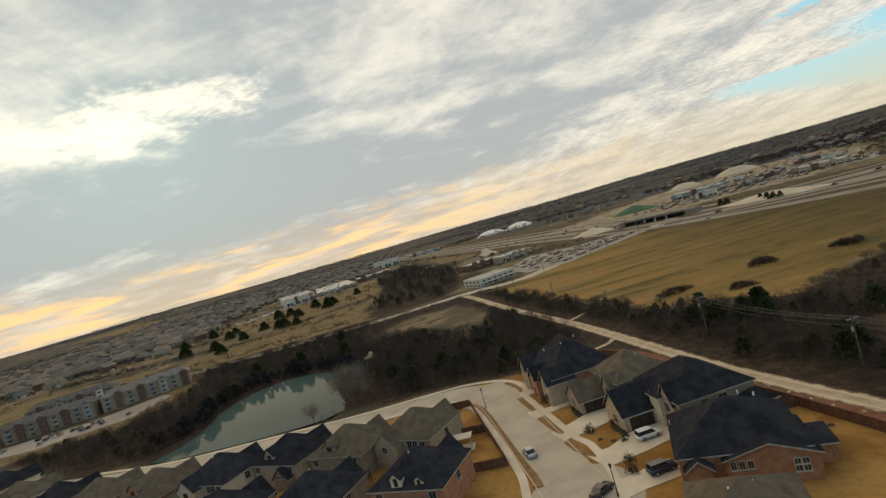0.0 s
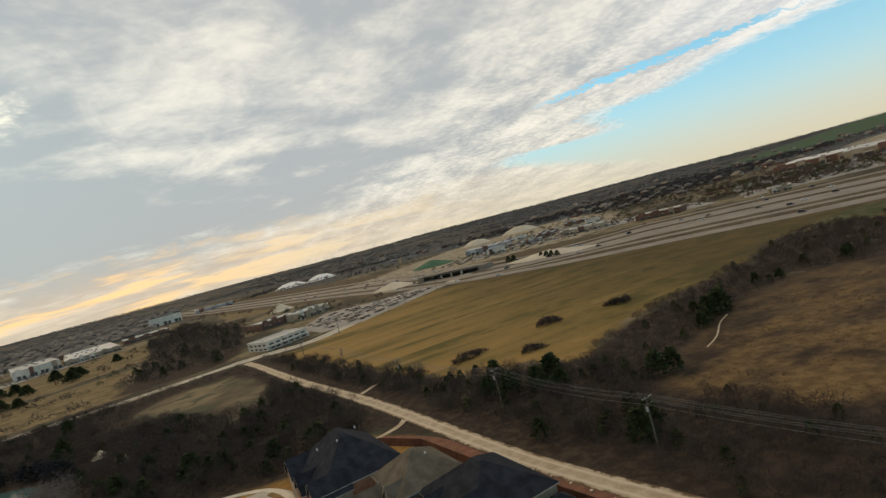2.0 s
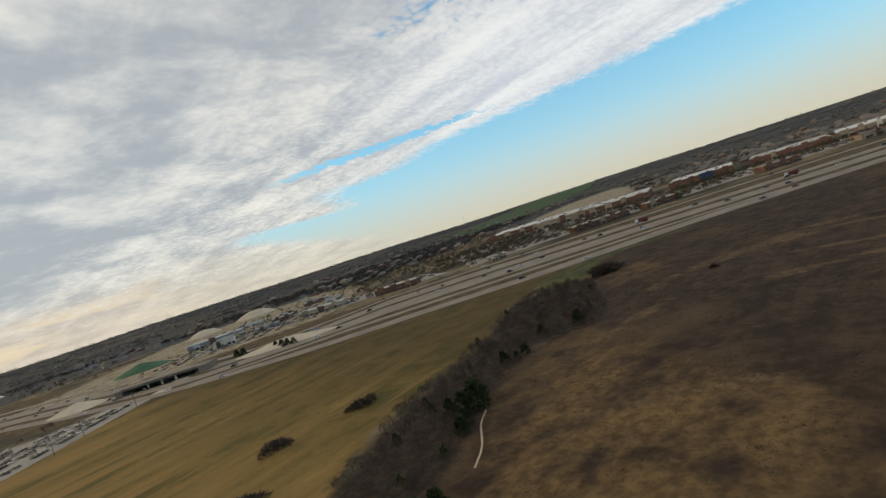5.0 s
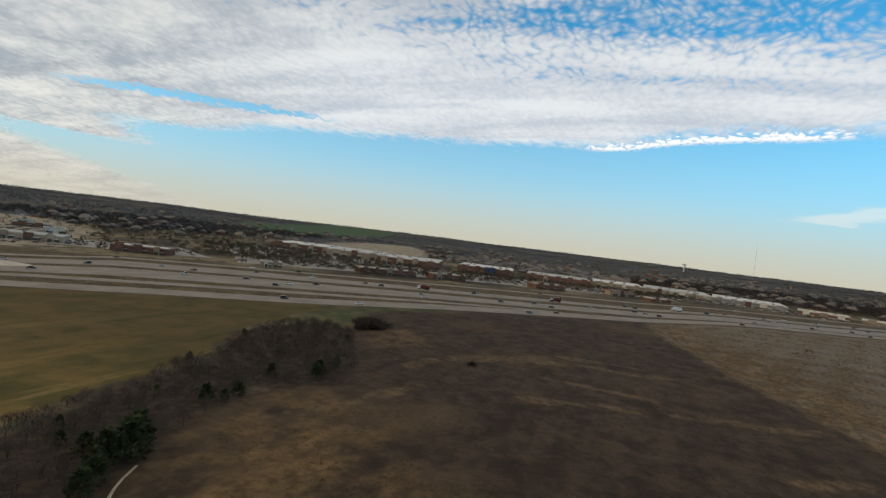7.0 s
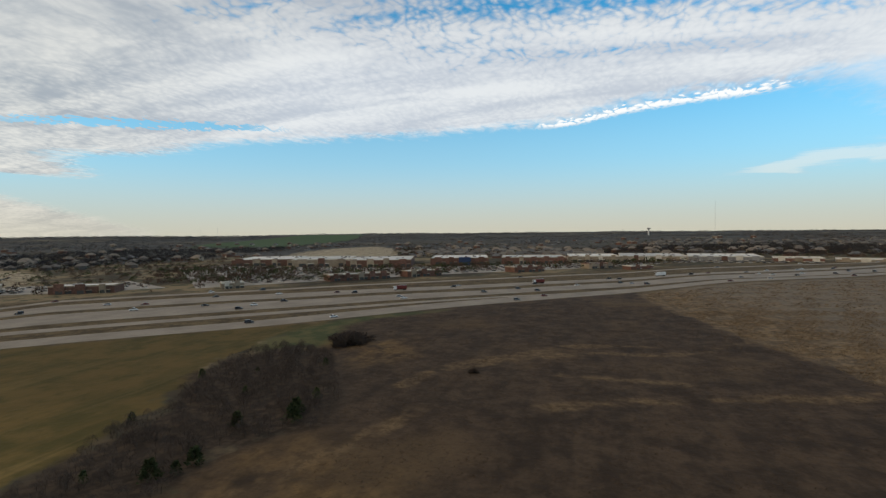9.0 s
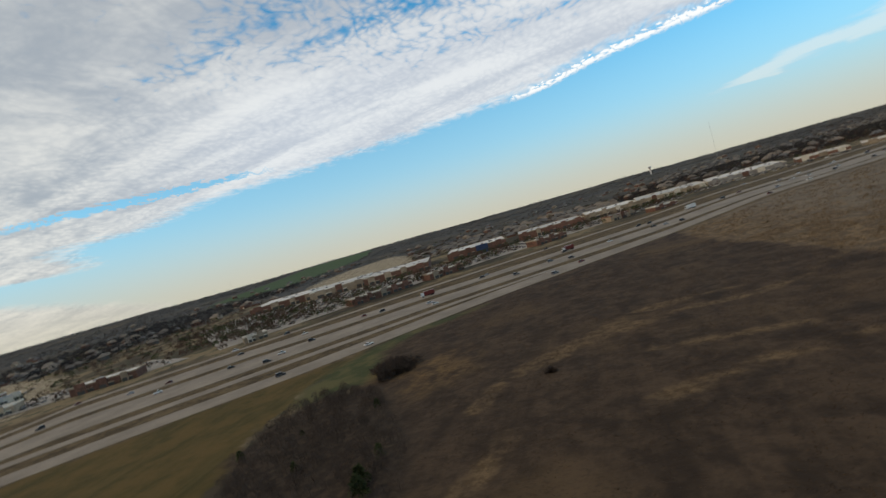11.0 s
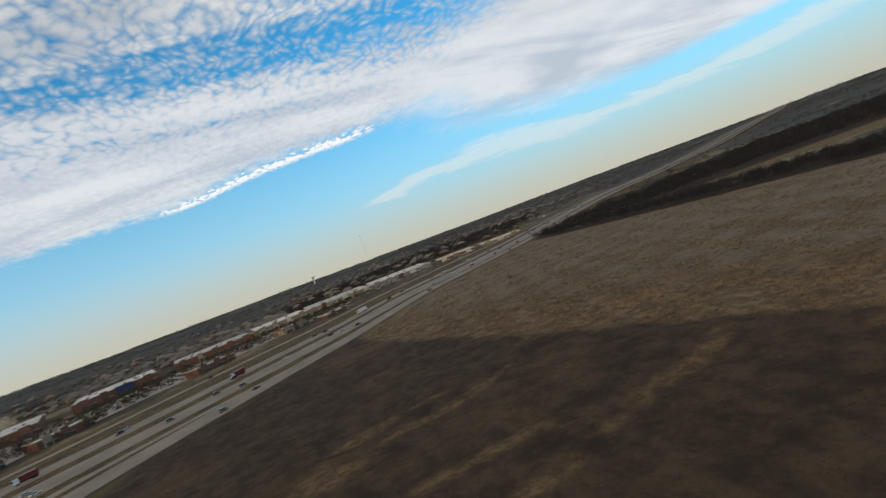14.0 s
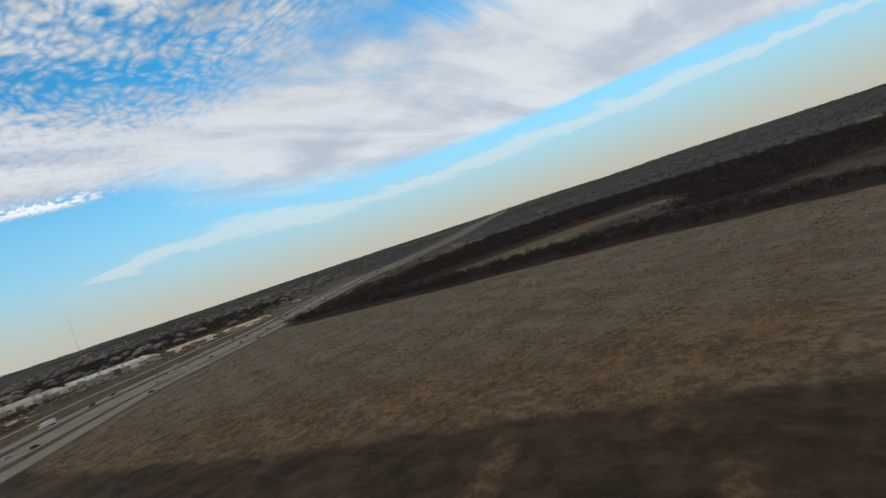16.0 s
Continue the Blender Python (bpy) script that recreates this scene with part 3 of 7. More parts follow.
    lawn = n.mix(n.step(mid, 0.4, 0.6), (0.24, 0.118, 0.030), (0.36, 0.198, 0.058))
    lawn = n.mix(n.mul(n.step(small, 0.4, 0.7), 0.4), lawn, (0.15, 0.10, 0.045))
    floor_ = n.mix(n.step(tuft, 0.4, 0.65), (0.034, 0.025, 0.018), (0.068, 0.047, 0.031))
    soil = n.mix(n.step(n.add(n.mul(mid, 0.5), n.mul(tuft, 0.5)), 0.42, 0.58), (0.17, 0.135, 0.085), (0.38, 0.315, 0.215))
    gold = n.mix(n.step(tuft, 0.35, 0.65), (0.105, 0.064, 0.027), (0.185, 0.114, 0.048))
    scrub = n.mix(n.mul(field("gold", 40, -14, 14), n.step(n.add(n.mul(mid, 0.6), n.mul(drawn, 0.4)), 0.39, 0.58)), scrub, gold)
    median = n.mix(n.step(n.add(n.mul(tuft, 0.5), n.mul(mid, 0.5)), 0.42, 0.58), (0.060, 0.043, 0.023), (0.130, 0.093, 0.048))
    far = n.mix(field("median", 30, -10, 10), far, median)
    scrub = n.mix(n.mul(field("tracks", 9, -2.5, 1.5), n.step(mid, 0.30, 0.52)), scrub, n.mix(n.step(tuft, 0.4, 0.62), (0.085, 0.055, 0.028), (0.155, 0.102, 0.054)))
    c = n.mix(field("soil", 130, -8, 8), far, soil)
    c = n.mix(field("crop", 90, -10, 10), c, (0.055, 0.085, 0.038, 1))
    c = n.mix(field("green", 30), c, green)
    c = n.mix(field("scrub", 26), c, scrub)
    c = n.mix(field("lush", 14, -5, 5), c, n.mix(n.step(mid, 0.4, 0.6), (0.052, 0.058, 0.022), (0.095, 0.085, 0.034)))
    c = n.mix(field("tall", 14, -3, 3), c, tall)
    c = n.mix(field("lawn", 6), c, lawn)
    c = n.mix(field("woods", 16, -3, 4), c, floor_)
    c = n.mix(n.mul(n.sub(0.62, mid), 0.5), c, n.mix(1.0, c, (0.6, 0.58, 0.56), "MULTIPLY"))
    return c, n.add(n.mul(tuft, 0.6), n.mul(small, 0.25)), 0.5


GROUND = material("ground_cover", ground_colour, 0.95, 0, 0.1)
ground = array_object("ground", np.stack([gx, gy, gz], -1).reshape(-1, 3), tris, GROUND)
tagged(ground, "flat winter farmland with dry grass fields, scrub and lawns", "ground", "", "structure")
for name, poly in (("green", GREEN_FIELD), ("scrub", SCRUB_FIELD), ("tall", TALL_GRASS), ("lawn", SUBURB), ("crop", FAR_GREEN), ("lush", [(345, 207), (318, 212), (290, 214), (268, 204), (282, 186), (292, 184), (308, 190), (330, 195), (352, 190), (378, 166), (392, 160), (372, 188)])):
    ground.data.attributes.new(name, "FLOAT", "POINT").data.foreach_set("value", clip_field(within(gx, gy, poly) + (7 if name == "scrub" else 0)))
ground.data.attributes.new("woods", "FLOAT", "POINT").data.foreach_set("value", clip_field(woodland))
ground.data.attributes.new("soil", "FLOAT", "POINT").data.foreach_set("value", clip_field(np.maximum(within(gx, gy, BARE_SOIL), within(gx, gy, PALE_FIELD))))
west_dry = np.full(gx.shape, -1e9)
for poly in WEST_FIELDS:
    west_dry = np.maximum(west_dry, within(gx, gy, poly))
ground.data.attributes.new("dry", "FLOAT", "POINT").data.foreach_set("value", clip_field(west_dry))
ground.data.attributes.new("clearing", "FLOAT", "POINT").data.foreach_set("value", clip_field(within(gx, gy, CLEARING)))
ground.data.attributes.new("glade", "FLOAT", "POINT").data.foreach_set("value", clip_field(within(gx, gy, BROWN_GLADE)))
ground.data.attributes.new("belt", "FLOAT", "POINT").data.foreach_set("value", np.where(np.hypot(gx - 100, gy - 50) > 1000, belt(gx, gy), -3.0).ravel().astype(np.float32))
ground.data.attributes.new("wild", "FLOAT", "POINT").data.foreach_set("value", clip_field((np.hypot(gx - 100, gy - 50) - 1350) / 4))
ground.data.attributes.new("median", "FLOAT", "POINT").data.foreach_set("value", clip_field(100 - to_line(gx, gy, offset(HIGHWAY_EDGE, 80)[::2])))
# golden grass: by the tree band, round the clump, and along old wheel tracks in the scrub
tracks = [[(319, 23), (305, 40), (297, 56), (295, 77), (285, 97), (274, 109), (258, 128), (240, 134)], [(255, 4), (248, 20), (248, 33), (243, 54), (238, 72), (228, 92)], [(265, 126), (288, 104), (305, 87), (311, 54)], [(262, 90), (260, 71), (258, 52)], [(131, 117), (140, 108), (146, 96), (152, 80)], [(224, -2), (213, 9), (205, 24)], [(326, 15), (316, 29)], [(170, 140), (200, 128), (222, 122)]]
golden = np.maximum(within(gx, gy, [(92, 122), (130, 138), (165, 146), (192, 138), (185, 126), (160, 104), (146, 72), (122, 60), (95, 70), (84, 95)]), within(gx, gy, [(262, 158), (276, 168), (294, 188), (306, 172), (300, 156), (276, 146)]))
wheel = np.full(gx.shape, -1e9)
for line in tracks:
    wheel = np.maximum(wheel, 1.7 - to_line(gx, gy, smooth_line(line, 5)))
ground.data.attributes.new("tracks", "FLOAT", "POINT").data.foreach_set("value", clip_field(wheel))
ground.data.attributes.new("gold", "FLOAT", "POINT").data.foreach_set("value", clip_field(golden))
ground.data.shade_smooth()


def sheet(name, poly, z, mat, label, category, thick=0.3):
    """A flat slab with the given outline, its top at z."""
    bm = bmesh.new()
    top = [bm.verts.new((x, y, z)) for x, y in poly]
    low = [bm.verts.new((x, y, z - thick)) for x, y in poly]
    bm.faces.new(top)
    for i in range(len(poly)):
        j = (i + 1) % len(poly)
        bm.faces.new((top[j], top[i], low[i], low[j]))
    bmesh.ops.recalc_face_normals(bm, faces=bm.faces)
    me = bpy.data.meshes.new(name)
    bm.to_mesh(me)
    bm.free()
    me.materials.append(mat)
    return tagged(new(name, me), label, category, "", "structure")


def strip(name, line, left, right, z, mat, label, category, thick=0.3, kind="structure", columns=2):
    """A ribbon along a line between two sideways offsets; each vertex knows how far across it lies, from -1 to 1."""
    share = np.linspace(0, 1, columns)
    rise = z + np.clip((np.hypot(line[:, 0] - 100, line[:, 1] - 50) - 550) / 500, 0, 4) * 1.2
    n = len(line)
    verts, across = [], []
    for s in share:
        p = offset(line, left + (right - left) * s)
        verts += [(*q, k) for q, k in zip(p, ground_height(p[:, 0], p[:, 1]) + rise)]
        across += [2 * s - 1] * n
    for s in (0, columns - 1):
        verts += [(v[0], v[1], v[2] - thick) for v in verts[s * n:(s + 1) * n]]
        across += [-1 if s == 0 else 1] * n
    faces, low = [], columns * n
    for i in range(n - 1):
        for s in range(columns - 1):
            faces.append((s * n + i, (s + 1) * n + i, (s + 1) * n + i + 1, s * n + i + 1))
        last = (columns - 1) * n
        faces += [(i + 1, low + i + 1, low + i, i), (last + i, low + n + i, low + n + i + 1, last + i + 1)]
    ob = mesh_object(name, verts, faces, mat)
    ob.data.attributes.new("across", "FLOAT", "POINT").data.foreach_set("value", np.array(across, np.float32))
    return tagged(ob, label, category, "", kind)


sheet("water", [(100 + (x - 100) * 1.0, y) for x, y in LAKE], -0.35, WATER, "still green-grey lake water with dark tree reflections", "lake", 0.05)
strip("dirt_road", DIRT_ROAD, 2.4, -2.4, 0.05, TRACK, "pale caliche gravel track with worn wheel ruts", "road", 0.05, "structure", 9)
for line in ([(113, 128), (121, 132), (131, 139.5), (138, 143)],):
    strip("footpath", smooth_line(line, 2), 0.28, -0.28, 0.05, TRACK, "narrow pale bare path through dry grass", "path", 0.05, "structure", 5)
for line in ([(42.5, 165), (39, 159), (33, 156), (27, 155)], [(36.5, 200), (40, 203), (44, 206)]):
    strip("track_spur", smooth_line(line, 2), 1.0, -1.0, 0.045, TRACK, "short pale spur of the gravel track", "road", 0.05, "structure", 5)
strip("west_road", WEST_ROAD, 5.0, -5.0, 0.06, STREET, "grey concrete two-lane road past dark woods", "road")
strip("north_road", NORTH_ROAD, 6.5, -6.5, 0.07, STREET, "grey concrete road from the junction to the highway", "road")
# carriageways with grass between; they draw together towards the south-east
MARKS = (0, 82, 92, 98, 109, 124, 165, 400)
BANDS = {
    "highway_frontage_road": ((0, 0, -3, -3, -2, 0, 0, 0), (13, 13, 16, 17, 20, 17, 10, 10), 0.12),
    "highway_near_lanes": ((22, 22, 60, 60, 40, 20.5, 18, 18), (42, 42, 100, 100, 67, 56, 36, 36), 0.2),
    "highway_far_lanes": ((52, 52, 114, 114, 86, 68, 50, 50), (74, 74, 148, 148, 110, 86, 66, 66), 0.2),
    "highway_far_frontage_road": ((92, 92, 170, 170, 150, 138, 96, 96), (104, 104, 181, 181, 161, 149, 105, 105), 0.12)}
ramp_marks = np.arange(82, 113)
BANDS_AT = np.arange(len(HIGHWAY_EDGE))


def band(values):
    return np.interp(BANDS_AT, MARKS, values)


for name, (low_side, high_side, z) in BANDS.items():
    strip(name, HIGHWAY_EDGE, band(high_side), band(low_side), z, HIGHWAY, "pale worn concrete highway lanes", "highway", 0.6)
strip("highway_ramp", HIGHWAY_EDGE[82:113], np.interp(ramp_marks, (82, 90, 98, 109, 112), (13, 44, 46, 28, 18)), np.interp(ramp_marks, (82, 90, 98, 109, 112), (7, 33, 35, 21, 12)), 0.14, HIGHWAY, "pale concrete slip road beside the highway", "road", 0.6)


# ---- trees ----
def prism(a, b, ra, rb, sides=3):
    """A tapered limb from a to b."""
    a, b = np.array(a, float), np.array(b, float)
    d = (b - a) / max(np.linalg.norm(b - a), 1e-6)
    u = np.cross(d, (0.3, 0.9, 0.2))
    u /= np.linalg.norm(u)
    w = np.cross(d, u)
    ang = np.arange(sides) * 2 * np.pi / sides
    ring = np.cos(ang)[:, None] * u + np.sin(ang)[:, None] * w
    v = np.vstack([a + ring * ra, b + ring * rb])
    f = []
    for i in range(sides):
        j = (i + 1) % sides
        f += [(i, j, sides + j), (i, sides + j, sides + i)]
    return v, np.array(f)


def merge(pieces):
    vs, fs, n = [], [], 0
    for v, f in pieces:
        vs.append(v)
        fs.append(np.asarray(f) + n)
        n += len(v)
    return np.vstack(vs), np.vstack(fs)


def blades(rng, centres, size, along=None, thin=0.16):
    """One thin triangle at each place, pointing outward and up."""
    n = len(centres)
    d = rng.normal(size=(n, 3)) if along is None else along + rng.normal(size=(n, 3)) * 0.45
    d /= np.linalg.norm(d, axis=1)[:, None]
    s = np.cross(d, rng.normal(size=(n, 3)))
    s /= np.linalg.norm(s, axis=1)[:, None]
    length = size * rng.uniform(0.6, 1.4, (n, 1))
    v = np.stack([centres - s * length * thin / 2, centres + s * length * thin / 2, centres + d * length], 1).reshape(-1, 3)
    return v, np.arange(3 * n).reshape(-1, 3)


def bare_tree_arrays(seed, limbs=5, twigs=290, height=8.0, width=3.2):
    """Trunk, forked limbs and a haze of twigs; wood and twigs apart."""
    rng = np.random.default_rng(seed)
    wood, tips, ways = [prism((0, 0, -0.3), (rng.normal() * 0.2, rng.normal() * 0.2, height * 0.4), 0.17, 0.11, 4)], [], []
    for i in range(limbs):
        t = rng.uniform(0.18, 0.4) * height
        ang = i * 2.4 + rng.uniform(-0.4, 0.4)
        reach = width * rng.uniform(0.5, 1.0)
        tip = np.array([np.cos(ang) * reach, np.sin(ang) * reach, height * rng.uniform(0.62, 0.95)])
        start = np.array([0, 0, t])
        wood.append(prism(start, tip, 0.08, 0.02))
        for k in range(2):
            q = start + (tip - start) * rng.uniform(0.4, 0.9)
            e = q + np.array([rng.normal() * 0.9, rng.normal() * 0.9, rng.uniform(0.5, 1.6)])
            wood.append(prism(q, e, 0.035, 0.012))
            tips.append((q + e) / 2)
            ways.append(e - q)
        tips.append(tip * 0.9 + start * 0.1)
        ways.append(tip - start)
    tips, ways = np.array(tips), np.array(ways)
    pick = rng.integers(0, len(tips), twigs)
    centres = tips[pick] + rng.normal(size=(twigs, 3)) * np.array([0.95, 0.95, 0.8]) * (height / 8)
    along = ways[pick] / np.linalg.norm(ways[pick], axis=1)[:, None]
    return merge(wood), blades(rng, centres, 1.25 * height / 8, along, 0.062)


def cedar_arrays(seed, clumps=240, height=6.0, width=2.4):
    """An evergreen: short trunk, many leaf clumps in a ragged cone."""
    rng = np.random.default_rng(seed)
    wood = prism((0, 0, -0.3), (0, 0, height * 0.8), 0.16, 0.04, 4)
    t = rng.uniform(0.05, 1.0, clumps) ** 0.9
    ang = rng.uniform(0, 2 * np.pi, clumps)
    lobes = 1 + 0.28 * np.sin(ang * 3 + seed) + 0.2 * np.sin(ang * 5 + t * 9)
    r = width * lobes * (1 - t) ** 0.65 * np.sqrt(rng.uniform(0.25, 1.0, clumps)) + 0.1
    c = np.stack([np.cos(ang) * r, np.sin(ang) * r, 0.2 + t * (height - 0.3)], 1)
    return wood, blades(rng, c, 0.95, np.stack([np.cos(ang), np.sin(ang), np.full(clumps, 0.5)], 1), 0.75)


def crown_arrays(seed, n, height, width, size, thin):
    """The round top of a leafless crown, a close shell of short twigs."""
    rng = np.random.default_rng(seed)
    d = rng.normal(size=(n, 3))
    d[:, 2] = np.abs(d[:, 2]) - 0.25
    d /= np.linalg.norm(d, axis=1)[:, None]
    lump = 1 + 0.18 * np.sin(np.arctan2(d[:, 1], d[:, 0]) * 3 + seed)
    c = d * np.array([width, width, height * 0.45]) * (lump * rng.uniform(0.55, 1.0, n) ** 0.6)[:, None] + np.array([0, 0, height * 0.5])
    return blades(rng, c, size, d * 0.6 + np.array([0, 0, 0.3]), thin)


def scatter(name, kinds, places, sizes, mat, label, category, seed=1):
    """Many trees joined into one mesh: at each place one of the kinds, turned and scaled, with a tint of its own."""
    rng = np.random.default_rng(seed)
    vs, fs, ts, n = [], [], [], 0
    pick = rng.integers(0, len(kinds), len(places))
    for k, (v, f) in enumerate(kinds):
        at, size = places[pick == k], sizes[pick == k]
        if not len(at):
            continue
        ang = rng.uniform(0, 2 * np.pi, len(at))
        c, s = np.cos(ang)[:, None], np.sin(ang)[:, None]
        x = (v[None, :, 0] * c - v[None, :, 1] * s) * size[:, None] + at[:, :1]
        y = (v[None, :, 0] * s + v[None, :, 1] * c) * size[:, None] + at[:, 1:2]
        z = v[None, :, 2] * size[:, None] * rng.uniform(0.85, 1.15, (len(at), 1)) + ground_height(at[:, 0], at[:, 1])[:, None]
        vs.append(np.stack([x, y, z], -1).reshape(-1, 3))
        fs.append((f[None] + n + np.arange(len(at))[:, None, None] * len(v)).reshape(-1, 3))
        ts.append(np.repeat(rng.uniform(0, 1, len(at)), len(v)))
        n += len(at) * len(v)
    ob = array_object(name, np.vstack(vs), np.vstack(fs), mat, np.concatenate(ts))
    return tagged(ob, label, category, "", "stuff")


def fill(poly, gap_, seed):
    """Uneven places about one gap apart inside a region."""
    rng = np.random.default_rng(seed)
    p = np.array(poly, float)
    lo, hi = p.min(0), p.max(0)
    count = int(np.prod(hi - lo) / gap_ ** 2)
    at = rng.uniform(lo, hi, (count, 2))
    clump = np.sin(at[:, 0] * 0.11 + seed) * np.sin(at[:, 1] * 0.13) * 3
    return at[within(at[:, 0], at[:, 1], poly) + clump > 0.5]


bare_kinds = [bare_tree_arrays(s) for s in range(11, 16)]
cedar_kinds = [cedar_arrays(s) for s in range(31, 35)]
far_kinds = [crown_arrays(s, 60, 7.5, 3.4, 1.5, 0.42) for s in range(51, 55)]
for i, (poly, gap_, share) in enumerate(WOODS):
    at = fill(poly, gap_, 100 + i)
    at = at[within(at[:, 0], at[:, 1], OPENING) < 2]
    rng = np.random.default_rng(200 + i)
    size = rng.uniform(0.55, 1.05, len(at)) * (0.66, 0.80, 0.52, 0.45, 0.95, 0.42)[i]
    ever = rng.uniform(0, 1, len(at)) < share
    kinds = [merge([w, crown_arrays(s, 250, 7.6, 3.3, 1.3, 0.066)]) for s, (w, t) in enumerate(bare_kinds)] if i != 4 else [crown_arrays(s, 130, 8.5, 3.4, 1.3, 0.14) for s in range(56, 60)]
    scatter("bare_woods", kinds, at[~ever], size[~ever], TWIGS, "leafless brown winter trees and brush", "woods", i)
    if ever.any():
        scatter("cedar_grove", [t for w, t in cedar_kinds], at[ever], size[ever] * 1.1, CEDAR, "dark green cedars among bare brush", "cedars", i + 50)
at = fill(BRUSH, 2.5, 290)
at = at[(within(at[:, 0], at[:, 1], OPENING) < -1) & (within(at[:, 0], at[:, 1], LAKE) < -2.5) & (within(at[:, 0], at[:, 1], SUBURB) < -3) & (to_line(at[:, 0], at[:, 1], DIRT_ROAD) > 5) & (to_line(at[:, 0], at[:, 1], WEST_ROAD) > 8)]
scatter("undergrowth", [crown_arrays(s, 44, 2.6, 1.7, 0.85, 0.11) for s in range(66, 70)], at, np.random.default_rng(291).uniform(0.5, 1.1, len(at)), TWIGS, "low leafless brown brush below the trees", "brush", 292)
for i, (poly, gap_, share) in enumerate(SOUTH_WOODS):
    at = fill(poly, gap_, 300 + i)
    at = at[(within(at[:, 0], at[:, 1], CLEARING) < 1) & (within(at[:, 0], at[:, 1], BROWN_GLADE) < 3)]
    size = np.random.default_rng(310 + i).uniform(0.7, 1.2, len(at)) * (0.80, 0.86)[i]
    kinds = [crown_arrays(s, (150, 84)[i], 8, (2.9, 4.4)[i], (1.15, 1.6)[i], (0.14, 0.2)[i]) for s in range(61, 65)]
    scatter("south_woods", kinds, at, size, DENSE_WOODS, "dense leafless brown woods beyond the tall grass", "woods", i)


# ---- the town and the far country ----
BRICK_RED = worn("red_brick", (0.115, 0.060, 0.043), (0.19, 0.102, 0.072), 0.5, 6, 0.9, 0.01, 0.2)
STUCCO_TAN = worn("tan_stucco", (0.25, 0.195, 0.135), (0.35, 0.285, 0.205), 0.2, 4, 0.9, 0.01, 0.2)
STUCCO_GREY = worn("grey_siding", (0.22, 0.21, 0.20), (0.31, 0.30, 0.285), 0.3, 4, 0.9, 0.01, 0.2)
WHITE_WALL = worn("white_render", (0.50, 0.455, 0.37), (0.64, 0.585, 0.485), 0.3, 4, 0.8, 0.01, 0.1)
FLAT_ROOF = worn("white_roof_membrane", (0.36, 0.335, 0.30), (0.56, 0.53, 0.48), 0.05, 1, 0.7, 0.01, 0.25)
METAL_ROOF = worn("pale_metal_roof", (0.37, 0.36, 0.34), (0.48, 0.47, 0.44), 0.1, 1, 0.45, 0.01, 0.1)
BLUE_PANEL = worn("dark_blue_panel", (0.018, 0.035, 0.085), (0.035, 0.055, 0.12), 0.3, 3, 0.5, 0.01)
DARK_GLASS = material("window_glass", lambda n, p: (0.075, 0.075, 0.072), 0.12, 0, 0.5)
ROOF_GREY = worn("grey_shingles", (0.085, 0.080, 0.076), (0.145, 0.138, 0.13), 0.4, 6, 0.9, 0.02, 0.3)
ROOF_TAN = worn("tan_shingles", (0.13, 0.105, 0.08), (0.20, 0.165, 0.13), 0.4, 6, 0.9, 0.02, 0.3)
MOUND_TAN = worn("pale_aggregate", (0.42, 0.35, 0.25), (0.55, 0.47, 0.35), 0.05, 0.8, 0.95, 0.2)
MOUND_WHITE = worn("white_dome_skin", (0.60, 0.57, 0.52), (0.74, 0.71, 0.66), 0.05, 0.6, 0.6, 0.05)
MOUND_GREEN = worn("green_mulch", (0.035, 0.085, 0.045), (0.06, 0.13, 0.07), 0.06, 0.8, 0.95, 0.2)


def box(bm, x0, x1, y0, y1, z0, z1):
    bmesh.ops.create_cube(bm, size=1, matrix=Matrix.LocRotScale(((x0 + x1) / 2, (y0 + y1) / 2, (z0 + z1) / 2), None, (x1 - x0, y1 - y0, z1 - z0)))


def boxes(*sizes):
    bm = bmesh.new()
    for s in sizes:
        box(bm, *s)
    return bm


